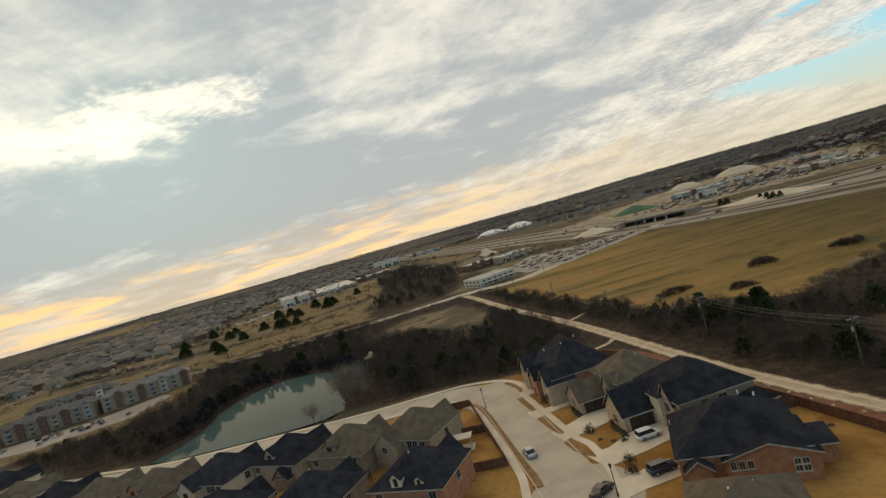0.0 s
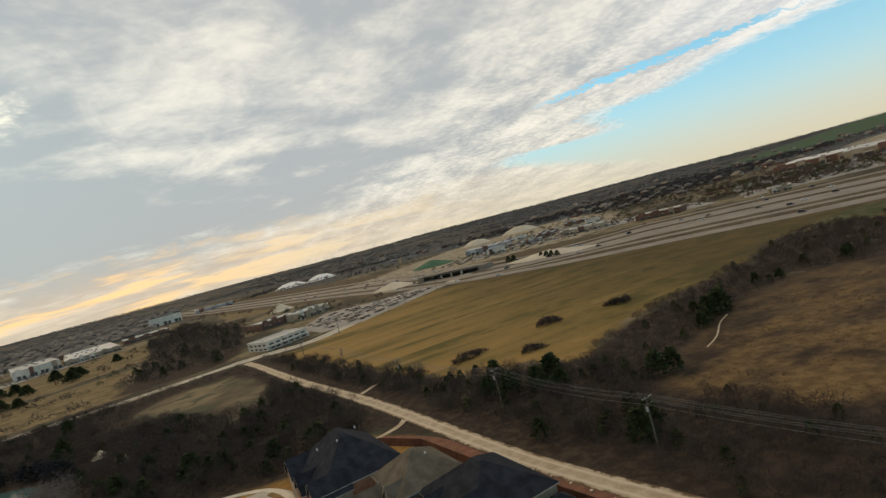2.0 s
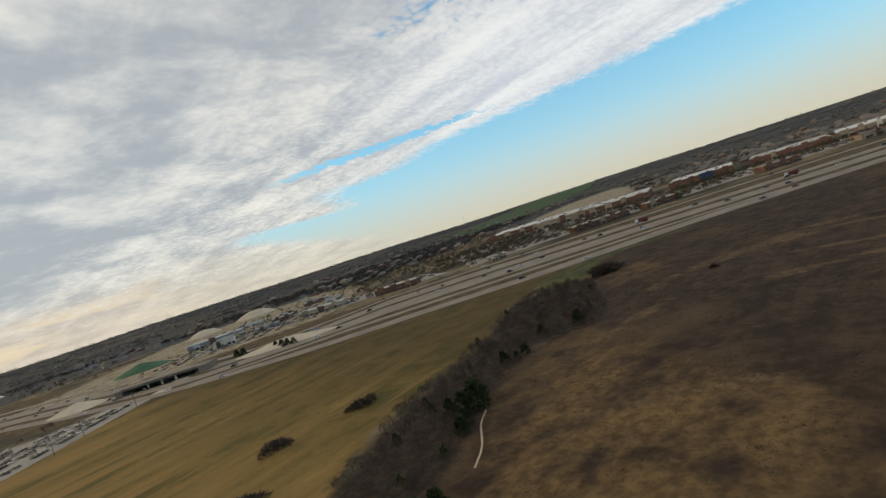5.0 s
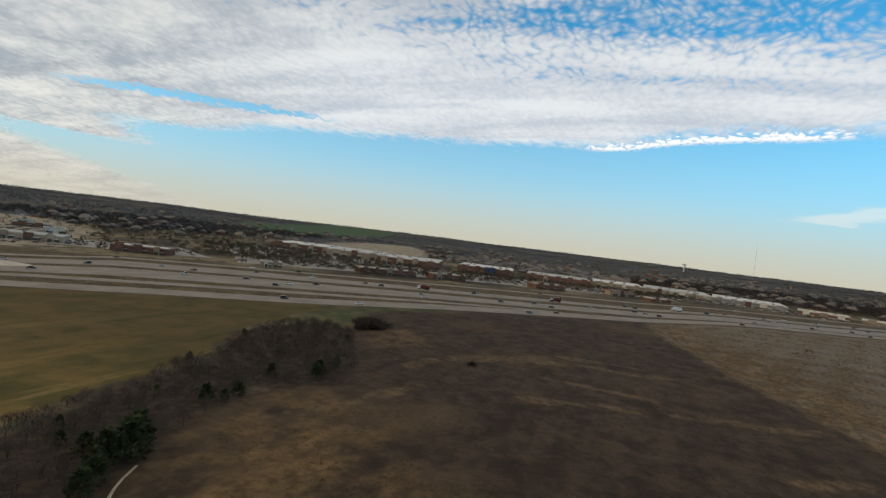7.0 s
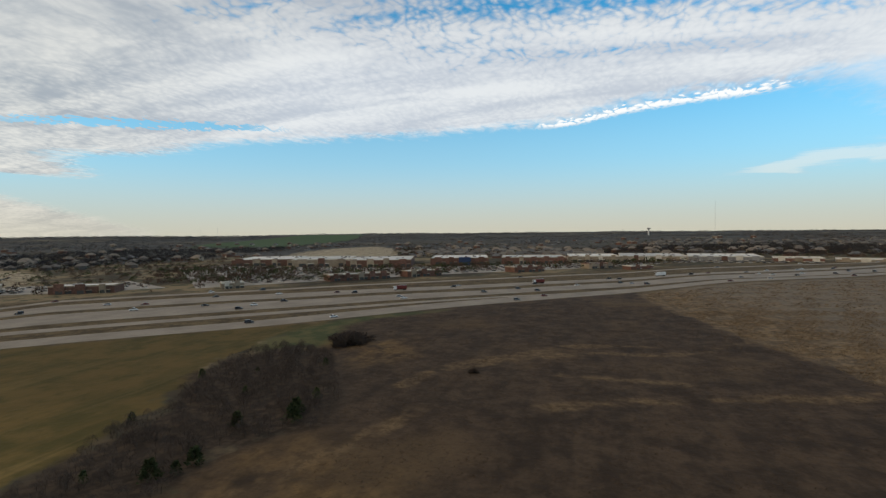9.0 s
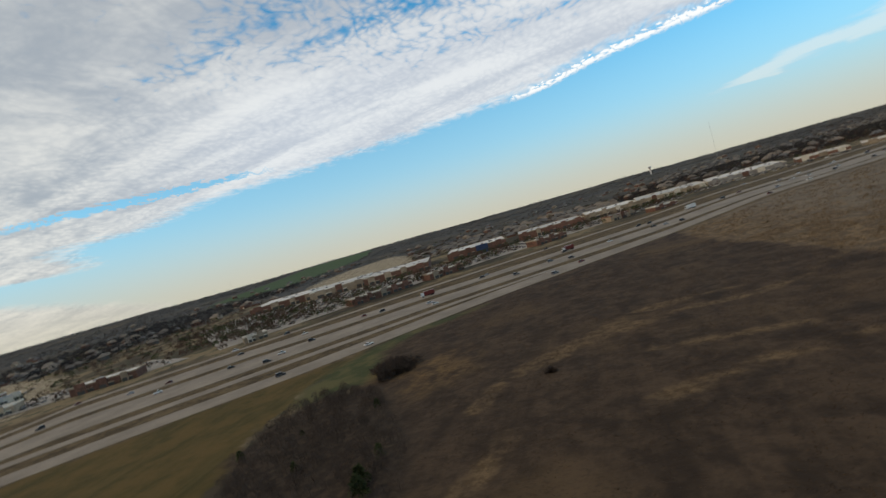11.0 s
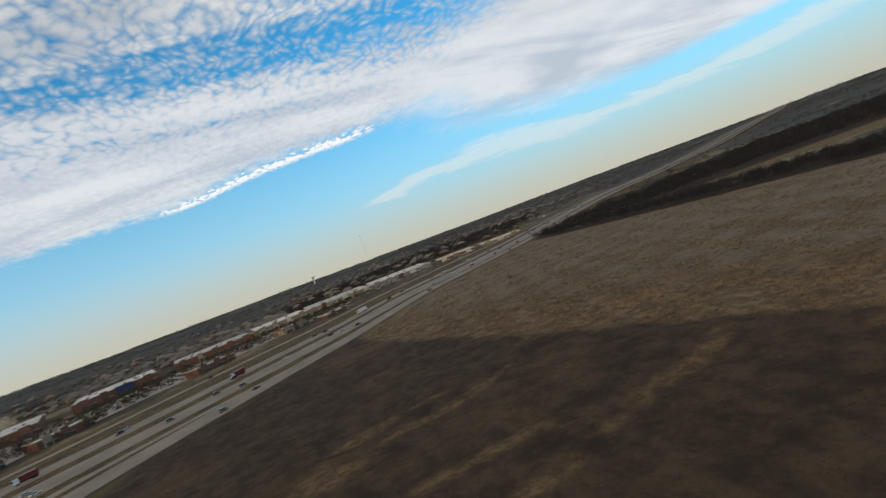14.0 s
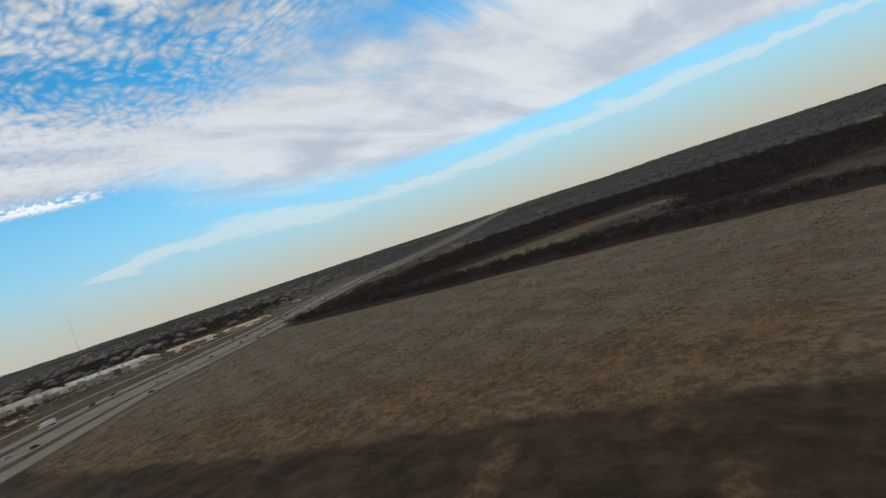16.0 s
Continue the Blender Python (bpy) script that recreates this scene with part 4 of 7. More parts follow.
def store(x, y, w, d, h, turn, wall, trim, label, bays=4, seed=0, name="store_building", category="store"):
    """A flat-roofed building: walls, parapet, roof, taller entrance bays, dark shop windows and awnings along the front."""
    rng = random.Random(seed)
    e = tagged(new(name), label, category)
    e.matrix_world = pose(x, y, 0, 0, 0, turn)
    part("wall", boxes((-w / 2, w / 2, -d / 2, d / 2, -0.3, h - 0.6)), wall, e)
    part("roof", boxes((-w / 2 + 0.4, w / 2 - 0.4, -d / 2 + 0.4, d / 2 - 0.4, h - 0.6, h - 0.3)), FLAT_ROOF, e, "pale flat roof")
    part("parapet", boxes((-w / 2 - 0.15, w / 2 + 0.15, -d / 2 - 0.15, -d / 2 + 0.4, h - 0.6, h + 0.4), (-w / 2 - 0.15, w / 2 + 0.15, d / 2 - 0.4, d / 2 + 0.15, h - 0.6, h + 0.4),
                          (-w / 2 - 0.15, -w / 2 + 0.4, -d / 2 + 0.4, d / 2 - 0.4, h - 0.6, h + 0.4), (w / 2 - 0.4, w / 2 + 0.15, -d / 2 + 0.4, d / 2 - 0.4, h - 0.6, h + 0.4)), trim, e)
    for i in range(bays):
        c = -w / 2 + (i + 0.5) * w / bays + rng.uniform(-1, 1)
        bw = w / bays * rng.uniform(0.3, 0.5)
        part("entrance_bay", boxes((c - bw / 2, c + bw / 2, -d / 2 - 1.2, -d / 2 - 0.16, -0.3, h + rng.uniform(0.6, 2.2))), rng.choice((wall, wall, BRICK_RED, trim, STUCCO_TAN)), e)
        part("shop_window", boxes((c - bw * 0.35, c + bw * 0.35, -d / 2 - 1.26, -d / 2 - 1.21, 0.1, h * 0.45)), DARK_GLASS, e)
        part("awning", boxes((c + bw * 0.55, c + bw * 1.15, -d / 2 - 1.6, -d / 2 - 0.16, h * 0.42, h * 0.5)), trim, e)
        part("shop_window", boxes((c + bw * 0.55, c + bw * 1.15, -d / 2 - 0.22, -d / 2 - 0.16, 0.3, h * 0.4)), DARK_GLASS, e)
    for i in range(max(2, int(w * d / 900))):
        ux, uy = rng.uniform(-w * 0.4, w * 0.4), rng.uniform(-d * 0.35, d * 0.35)
        part("roof_unit", boxes((ux - 1.4, ux + 1.4, uy - 1, uy + 1, h - 0.3, h + 1.0)), STUCCO_GREY, e)
    return e


RED_STORE, TAN_STORE, WHITE_STORE = "red brick store with a pale flat roof beside a car park", "tan store with a pale flat roof beside a car park", "white-roofed store building with tan entrance bays"
for x, y, w, d, h, turn, wall, trim, label, bays, seed in (
        (815, 545, 95, 80, 9, -70, BRICK_RED, STUCCO_TAN, RED_STORE, 4, 1), (800, 450, 80, 70, 10, -70, STUCCO_TAN, WHITE_WALL, TAN_STORE, 3, 2), (800, 362, 85, 80, 10, -74, BRICK_RED, STUCCO_TAN, RED_STORE, 4, 3),
        (575, 300, 62, 18, 6, -44, BRICK_RED, STUCCO_TAN, RED_STORE, 5, 4), (625, 250, 40, 18, 6, -44, BRICK_RED, STUCCO_TAN, RED_STORE, 3, 5), (855, 262, 80, 70, 10, -78, BRICK_RED, STUCCO_TAN, RED_STORE, 4, 6),
        (890, 160, 90, 60, 9, -82, BRICK_RED, STUCCO_TAN, RED_STORE, 5, 7), (930, 75, 70, 60, 9, -86, STUCCO_TAN, WHITE_WALL, TAN_STORE, 4, 8), (945, -10, 90, 70, 9, -92, STUCCO_TAN, WHITE_WALL, WHITE_STORE, 6, 9),
        (935, -105, 90, 70, 9, -98, STUCCO_GREY, WHITE_WALL, WHITE_STORE, 5, 10), (890, -185, 55, 45, 8, -104, BRICK_RED, WHITE_WALL, WHITE_STORE, 3, 11), (875, -255, 60, 40, 7, -110, STUCCO_TAN, WHITE_WALL, WHITE_STORE, 3, 12),
        (700, 150, 40, 20, 6, -50, BRICK_RED, STUCCO_TAN, RED_STORE, 3, 13), (770, 70, 34, 18, 6, -56, STUCCO_TAN, BRICK_RED, TAN_STORE, 3, 14), (745, 25, 30, 16, 5, -58, BRICK_RED, WHITE_WALL, RED_STORE, 2, 15),
        (480, 372, 18, 13, 5, -48, STUCCO_TAN, WHITE_WALL, "small orange-tan restaurant with a white roof", 2, 16), (430, 470, 46, 24, 6, -60, BRICK_RED, STUCCO_TAN, RED_STORE, 3, 17), (395, 560, 50, 25, 6, -50, STUCCO_TAN, WHITE_WALL, TAN_STORE, 3, 18),
        (28, 535, 42, 26, 6, 26, BRICK_RED, STUCCO_TAN, RED_STORE, 4, 20), (58, 524, 34, 20, 6.5, 28, STUCCO_TAN, WHITE_WALL, TAN_STORE, 4, 21),
        (330, 690, 60, 30, 7, -40, STUCCO_GREY, METAL_ROOF, TAN_STORE, 3, 22), (1500, -600, 90, 40, 8, -110, BRICK_RED, WHITE_WALL, WHITE_STORE, 4, 23), (1790, -1080, 120, 40, 9, -116, BRICK_RED, WHITE_WALL, WHITE_STORE, 4, 24),
        (-255, 850, 46, 90, 11, 20, WHITE_WALL, METAL_ROOF, "large white school hall with a pale metal roof", 4, 25), (-205, 905, 60, 120, 6, 15, STUCCO_TAN, WHITE_WALL, TAN_STORE, 5, 26), (-140, 940, 60, 40, 6, 15, BRICK_RED, WHITE_WALL, RED_STORE, 3, 27),
        (-150, 1260, 60, 40, 16, 5, WHITE_WALL, WHITE_WALL, "tall white industrial block on the plain", 3, 28), (-60, 1340, 80, 40, 8, 5, STUCCO_GREY, METAL_ROOF, TAN_STORE, 3, 29), (-360, 720, 60, 26, 7, 20, STUCCO_TAN, ROOF_TAN, TAN_STORE, 3, 30)):
    store(x, y, w, d * (1.5 if d >= 60 else 1.0), h, turn, wall, trim, label, bays, seed)
office = tagged(new("office_building"), "white two-storey office block beside the road junction", "office")
office.matrix_world = pose(23, 392, 0, 0, 0, 28) @ Matrix.Diagonal((1, 1, 0.75, 1))
part("wall", boxes((-15, 15, -12, 12, -0.3, 7.2)), WHITE_WALL, office)
part("roof", boxes((-14.6, 14.6, -11.6, 11.6, 7.2, 7.4)), FLAT_ROOF, office)
for s in ((-15.2, 15.2, -12.2, -11.6), (-15.2, 15.2, 11.6, 12.2), (-15.2, -14.6, -11.6, 11.6), (14.6, 15.2, -11.6, 11.6)):
    part("parapet", boxes((*s, 7.0, 8.0)), WHITE_WALL, office)
for k in range(6):
    for z in (0.9, 4.3):
        part("window", boxes((-13.5 + k * 4.7, -10.3 + k * 4.7, -12.07, -12.01, z, z + 1.4)), DARK_GLASS, office)
for k in range(4):
    for z in (0.9, 4.3):
        part("window", boxes((-15.07, -15.01, -10 + k * 5.4, -6.8 + k * 5.4, z, z + 1.4)), DARK_GLASS, office)
part("canopy", boxes((-15, 15, -14.6, -12.02, 3.3, 3.6)), METAL_ROOF, office)
for k in range(5):
    part("canopy_post", boxes((-14.2 + k * 7, -13.9 + k * 7, -14.4, -14.1, -0.2, 3.3)), WHITE_WALL, office)
entry = tagged(new("store_entrance_tower"), "dark blue store entrance block", "store entrance")
entry.matrix_world = pose(806, 244, 0, 0, 0, -78)
part("wall", boxes((-8, 8, -6, 6, -0.3, 11)), BLUE_PANEL, entry)
part("door", boxes((-4, 4, -6.1, -6.03, 0, 4)), DARK_GLASS, entry)


def mound(name, x, y, r, h, mat, label, power=1.0, stretch=1.4, turn=0):
    """A heaped or domed body of revolution with an uneven skin."""
    rng = np.random.default_rng(int(abs(x) + abs(y)))
    bm = bmesh.new()
    rings, seg = 9, 28
    rows = []
    for i in range(rings):
        k = i / (rings - 1)
        rows.append([bm.verts.new((r * stretch * (1 - k) * math.cos(a), r * (1 - k) * math.sin(a), h * (1 - (1 - k) ** power) * (1 + 0.05 * rng.normal()) - 0.2)) for a in np.arange(seg) * 2 * np.pi / seg])
    for lo, hi in zip(rows[:-1], rows[1:]):
        for i in range(seg):
            bm.faces.new((lo[i], lo[(i + 1) % seg], hi[(i + 1) % seg], hi[i]))
    bmesh.ops.remove_doubles(bm, verts=bm.verts, dist=0.01)
    me = bpy.data.meshes.new(name)
    bm.to_mesh(me)
    bm.free()
    me.materials.append(mat)
    me.shade_smooth()
    ob = new(name, me)
    ob.matrix_world = pose(x, y, float(ground_height(np.array(x), np.array(y))), 0, 0, turn)
    return tagged(ob, label, "dome" if "dome" in name else "mound")


mound("storage_dome", 118, 1400, 36, 11, MOUND_WHITE, "low white storage dome above dark trees", 2.2, 1.1, -20)
mound("storage_dome", 190, 1370, 34, 12, MOUND_WHITE, "low white storage dome above dark trees", 2.2, 1.1, -20)
mound("gravel_mound", 430, 945, 21, 9, MOUND_TAN, "large pale heap of aggregate on bare ground", 2.4, 1.3, -30)
mound("gravel_mound", 540, 970, 25, 11, MOUND_TAN, "large pale heap of aggregate on bare ground", 2.4, 1.5, -30)
mound("gravel_mound", 45, 690, 15, 9, MOUND_TAN, "cone-shaped pale heap of aggregate near the road", 1.0, 1.0)
mound("gravel_mound", 150, 555, 18, 6, MOUND_TAN, "sloped pale earth ramp beside the overpass", 1.0, 1.5, -60)
mound("gravel_mound", 258, 424, 17, 5, MOUND_TAN, "sloped tan earth ramp at the overpass end", 1.0, 2.6, -50)
mound("mulch_mound", 250, 705, 24, 8, MOUND_GREEN, "green covered earth heap on bare ground", 1.2, 1.4, -50)

# the highway bridge over the cross road
bridge = tagged(new("overpass"), "concrete highway overpass with a dark opening below", "bridge")
bridge.matrix_world = pose(196, 496, 0, 0, 0, -50) @ Matrix.Diagonal((1, 1, 0.8, 1))
part("deck", boxes((-30, 30, -10, 10, 5.0, 6.6)), HIGHWAY, bridge)
part("railing", boxes((-30, 30, -10.3, -10.02, 6.0, 7.2)), HIGHWAY, bridge)
part("abutment", boxes((-36, -30.02, -10, 10, -0.3, 6.2)), HIGHWAY, bridge)
part("abutment", boxes((30.02, 36, -10, 10, -0.3, 6.2)), HIGHWAY, bridge)
for i in range(-1, 2):
    part("column", boxes((i * 11 - 0.6, i * 11 + 0.6, -8, -6.5, -0.3, 5.0)), CONCRETE, bridge)
# added dark slab across the opening, standing for the shade under the deck
part("back_wall", boxes((-30, 30, 9, 10, -0.3, 5.0)), ASPHALT, bridge)

for poly, mat, label in (
        ([(41, 436), (50, 383), (77, 374), (126, 410), (166, 440), (150, 478), (112, 473), (69, 500)], PARKING, "pale car park full of cars beside the road"),
        ([(470, 400), (560, 318), (640, 240), (760, 90), (830, -40), (820, -200), (850, -230), (890, -210), (890, 60), (830, 180), (770, 280), (750, 330), (745, 500), (780, 600), (700, 620)], PARKING, "wide car park in front of the stores"),
        ([(380, 545), (430, 470), (470, 430), (520, 520), (420, 600)], PARKING, "pale car park beyond the highway"),
        ([(-250, 252), (-212, 246), (-172, 258), (-168, 290), (-178, 300), (-205, 278), (-250, 272)], PARKING, "car park in front of the apartments"),
        ([(-330, 740), (-290, 700), (-180, 800), (-150, 860), (-210, 850), (-270, 790)], PARKING, "school car park")):
    sheet("car_park", poly, 0.08, mat, label, "car park")


def apartment(x, y, w, turn, seed):
    """A three-storey block with projecting bays, balconies and a long shingled roof."""
    rng = random.Random(seed)
    e = tagged(new("apartment_building"), "three-storey brick and siding apartment block with a grey roof", "apartments")
    e.matrix_world = pose(x, y, 0, 0, 0, turn) @ Matrix.Diagonal((1, 1, 0.85, 1))
    d, h = 15.0, 9.3
    part("wall", boxes((-w / 2, w / 2, -d / 2, d / 2, -0.3, h)), STUCCO_TAN, e)
    v = [(-w / 2 - 0.6, -d / 2 - 0.6, h), (w / 2 + 0.6, -d / 2 - 0.6, h), (w / 2 + 0.6, d / 2 + 0.6, h), (-w / 2 - 0.6, d / 2 + 0.6, h), (-w / 2 + 5, 0, h + 3.6), (w / 2 - 5, 0, h + 3.6)]
    mesh_object("roof", v, [(0, 1, 5, 4), (1, 2, 5), (2, 3, 4, 5), (3, 0, 4), (0, 3, 2, 1)], ROOF_GREY, e)
    n = int(w / 5.2)
    for i in range(n):
        c = -w / 2 + (i + 0.5) * w / n
        front = -d / 2
        if i % 2:
            front -= 1.2
            part("bay", boxes((c - 1.9, c + 1.9, front, -d / 2 - 0.01, -0.3, h + 0.8)), rng.choice((BRICK_RED, BRICK_RED, STUCCO_GREY, WHITE_WALL)), e)
            cap = [(c - 2.2, front - 0.4, h + 0.8), (c + 2.2, front - 0.4, h + 0.8), (c, front - 0.4, h + 2.2), (c, 0, h + 3.2), (c - 2.2, -3, h + 0.8), (c + 2.2, -3, h + 0.8)]
            mesh_object("gable", cap, [(0, 1, 2), (1, 5, 3, 2), (0, 2, 3, 4), (0, 4, 5, 1)], ROOF_GREY, e)
        else:
            for k in range(1, 3):
                part("balcony", boxes((c - 1.6, c + 1.6, front - 1.1, front - 0.01, k * 3.05 - 0.15, k * 3.05 + 0.9)), STUCCO_GREY, e)
        for k in range(3):
            part("window", boxes((c - 0.9, c + 0.9, front - 0.06, front - 0.005, k * 3.05 + 0.9, k * 3.05 + 2.3)), DARK_GLASS, e)


apartment(-193, 312, 46, 26, 1)
apartment(-236, 293, 44, 16, 2)
apartment(-284, 283, 44, 12, 3)
apartment(-262, 345, 50, 20, 4)
apartment(-330, 300, 44, 16, 5)


def simple_house(w, d, h, wall, roof, name="far_house"):
    """A distant house: walls, hipped roof with a cross gable, windows and a garage door."""
    e = tagged(new(name), "brick suburban house with a shingled hip roof", "house")
    part("wall", boxes((-w / 2, w / 2, -d / 2, d / 2, -0.3, h)), wall, e)
    v = [(-w / 2 - 0.5, -d / 2 - 0.5, h), (w / 2 + 0.5, -d / 2 - 0.5, h), (w / 2 + 0.5, d / 2 + 0.5, h), (-w / 2 - 0.5, d / 2 + 0.5, h), (-w / 4, 0, h + d * 0.33), (w / 4, 0, h + d * 0.33)]
    mesh_object("roof", v, [(0, 1, 5, 4), (1, 2, 5), (2, 3, 4, 5), (3, 0, 4), (0, 3, 2, 1)], roof, e)
    g = [(-w / 2 + 0.5, -d / 2 - 0.8, h), (-w / 2 + 5.5, -d / 2 - 0.8, h), (-w / 2 + 3, -d / 2 - 0.8, h + 2.4), (-w / 2 + 3, 0, h + 2.4)]
    mesh_object("gable", g, [(0, 1, 2), (1, 3, 2), (0, 2, 3), (0, 3, 1)], roof, e)
    part("garage_door", boxes((w / 2 - 6, w / 2 - 1.2, -d / 2 - 0.06, -d / 2 - 0.005, 0, 2.3)), WHITE_WALL, e)
    for c in (-w / 4, 0.5):
        part("window", boxes((c - 0.8, c + 0.8, -d / 2 - 0.06, -d / 2 - 0.005, 0.9, 2.3)), DARK_GLASS, e)
    return e


house_kinds = [simple_house(16, 13, 3.4, BRICK_RED, ROOF_GREY), simple_house(17, 14, 5.8, STUCCO_TAN, ROOF_TAN), simple_house(15, 13, 5.8, BRICK_RED, ROOF_TAN), simple_house(16, 14, 3.4, STUCCO_GREY, ROOF_GREY)]
rng = random.Random(5)
spots = []
for row in range(9):
    for k in range(13):
        x, y = -640 + k * 26 + row * 9, 470 + row * 62 + k * 9 + (k % 2) * 4
        if rng.random() < 0.86 and not (-345 < x < -140 and 690 < y < 960) and x < -170:
            spots.append((x + rng.uniform(-3, 3), y + rng.uniform(-5, 5), 20 + 180 * (row % 2) + rng.uniform(-8, 8)))
for k in range(190):
    a, r = radians(rng.uniform(8, 120)), rng.uniform(1020, 2300)
    spots.append((100 + r * math.sin(a), 50 + r * math.cos(a), rng.uniform(0, 360)))
for k in range(80):
    spots.append((rng.uniform(1000, 1420), rng.uniform(-320, 640), rng.choice((-80, 100)) + rng.uniform(-8, 8)))
spots = [p for i, p in enumerate(spots) if i < 4 or within(np.array([p[0]]), np.array([p[1]]), PALE_FIELD)[0] < -15]
for i, (x, y, t) in enumerate(spots):
    z = float(ground_height(np.array(x), np.array(y)))
    if i < 4:
        house_kinds[i].matrix_world = pose(x, y, z, 0, 0, t)
    else:
        tagged(copy_thing(house_kinds[rng.randrange(4)], pose(x, y, z, 0, 0, t)), group="houses of the far suburb")

# the thousand small roofs of the far suburbs and the town, joined
ROOFTOPS = material("far_roofs_and_walls", lambda n, p: n.mix(attribute(n, "tint"), (0.060, 0.056, 0.054), (0.40, 0.345, 0.275)), 0.9, 0, 0.1)


def far_roofs(name, places, label, seed):
    """Small houses: a walled box under a hipped roof each; the tint tells roof from wall."""
    rng = np.random.default_rng(seed)
    v = np.array([(-1, -1, -0.1), (1, -1, -0.1), (1, 1, -0.1), (-1, 1, -0.1), (-1, -1, 1), (1, -1, 1), (1, 1, 1), (-1, 1, 1), (-1.08, -1.1, 1), (1.08, -1.1, 1), (1.08, 1.1, 1), (-1.08, 1.1, 1), (-0.45, 0, 1.9), (0.45, 0, 1.9)], float)
    f = np.array([(0, 1, 5), (0, 5, 4), (1, 2, 6), (1, 6, 5), (2, 3, 7), (2, 7, 6), (3, 0, 4), (3, 4, 7), (8, 9, 13), (8, 13, 12), (9, 10, 13), (10, 11, 12), (10, 12, 13), (11, 8, 12)])
    vs, fs, ts = [], [], []
    for k, (x, y, turn) in enumerate(places):
        size = np.array([rng.uniform(6.5, 9.5), rng.uniform(5.5, 7.5), rng.uniform(2.6, 5.0)])
        c, s = math.cos(radians(turn)), math.sin(radians(turn))
        q = v * size
        vs.append(np.stack([x + q[:, 0] * c - q[:, 1] * s, y + q[:, 0] * s + q[:, 1] * c, q[:, 2] + float(ground_height(np.array(x), np.array(y)))], 1))
        fs.append(f + 14 * k)
        wall, roof = rng.choice((0.12, 0.2, 0.45, 0.8)), rng.uniform(0.0, 0.35)
        ts.append(np.array([wall] * 8 + [roof] * 6))
    return tagged(array_object(name, np.vstack(vs), np.vstack(fs), ROOFTOPS, np.concatenate(ts)), label, "houses", "", "stuff")


def streets_of(x0, y0, turn, rows, columns, deep=34, wide=19, seed=0):
    rng = np.random.default_rng(seed)
    c, s = math.cos(radians(turn)), math.sin(radians(turn))
    side = 1 if -s * (x0 - 100) + c * (y0 - 50) > 0 else -1
    out = []
    for r in range(rows):
        for k in range(columns):
            if rng.uniform() < 0.12:
                continue
            u, v = k * wide + rng.uniform(-2, 2), r * deep + (r % 2) * 10 + rng.uniform(-2, 2) + 6 * math.sin(k * 0.4 + r)
            out.append((x0 + u * c - v * s * side, y0 + u * s + v * c * side, turn + rng.uniform(-6, 6)))
    return out


roof_places = [p for block in (
    streets_of(-640, 560, 14, 13, 17, 33, 19, 1), streets_of(-900, 880, 10, 14, 22, 40, 20, 2), streets_of(-520, 1060, 4, 12, 18, 42, 21, 3), streets_of(-1100, 1500, 4, 12, 40, 60, 24, 4),
    streets_of(1030, 90, 84, 7, 20, 42, 20, 5), streets_of(700, 700, 42, 5, 12, 46, 22, 6), streets_of(1450, -900, 75, 6, 30, 70, 30, 8))
    for p in block if not any(abs(p[0] - x) < 80 and abs(p[1] - y) < 120 for x, y in ((-250, 850), (-200, 920)))]
where = np.array([p[:2] for p in roof_places])
fine_places = (within(where[:, 0], where[:, 1], PALE_FIELD) < -10) & (within(where[:, 0], where[:, 1], FAR_GREEN) < -10) & (within(where[:, 0], where[:, 1], BARE_SOIL) < -10) & (to_line(where[:, 0], where[:, 1], offset(HIGHWAY_EDGE, 80)[::3]) > 120)
far_roofs("far_rooftops", [p for p, ok_ in zip(roof_places, fine_places) if ok_], "rows of small shingled houses in the far suburbs", 901)

# trees of the far country
rng = np.random.default_rng(77)


def far_places(n, r0, r1, a0, a1, power=1.0):
    r = r0 + (r1 - r0) * rng.uniform(0, 1, n) ** power
    a = np.radians(rng.uniform(a0, a1, n))
    return np.stack([100 + r * np.sin(a), 50 + r * np.cos(a)], 1), r


def keep_clear(at):
    ok = np.ones(len(at), bool)
    for poly, m in ((BARE_SOIL, 5), (PALE_FIELD, 5), (FAR_GREEN, 0), (GREEN_FIELD, -8), (SCRUB_FIELD, -5), (TALL_GRASS, -2), (CLEARING, 0), (SUBURB, -10), (LAKE, -10)):
        ok &= within(at[:, 0], at[:, 1], poly) < m
    ok &= ((at[:, 0] < 560) | (at[:, 0] > 985) | (at[:, 1] > 620) | (at[:, 1] < -300))
    ok &= to_line(at[:, 0], at[:, 1], offset(HIGHWAY_EDGE, 80)[::4]) > 108
    ok &= to_line(at[:, 0], at[:, 1], WEST_ROAD) > 14
    return ok


patch = lambda at: np.sin(at[:, 0] / 97.0) + np.sin(at[:, 1] / 71.0 + at[:, 0] / 190.0) + np.sin((at[:, 0] + at[:, 1]) / 43.0) * 0.7
at, r = far_places(7000, 420, 2300, -45, 185)
ok = keep_clear(at) & (patch(at) + rng.normal(size=len(at)) * 0.7 > -0.2)
scatter("far_trees", far_kinds, at[ok], rng.uniform(0.5, 1.1, ok.sum()), FAR_TREES, "bare brown trees between far roofs and fields", "trees", 71)
at, r = far_places(1500, 420, 2200, -45, 185)
ok = keep_clear(at) & (patch(at) > -0.6)
scatter("far_evergreens", far_kinds, at[ok], rng.uniform(0.4, 0.9, ok.sum()), CEDAR, "dark green oaks and cedars dotted over the far country", "trees", 72)
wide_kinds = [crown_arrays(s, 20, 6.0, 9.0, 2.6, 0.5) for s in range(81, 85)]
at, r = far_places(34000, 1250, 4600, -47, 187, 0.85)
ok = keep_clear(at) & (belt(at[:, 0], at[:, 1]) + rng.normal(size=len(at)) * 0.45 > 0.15)
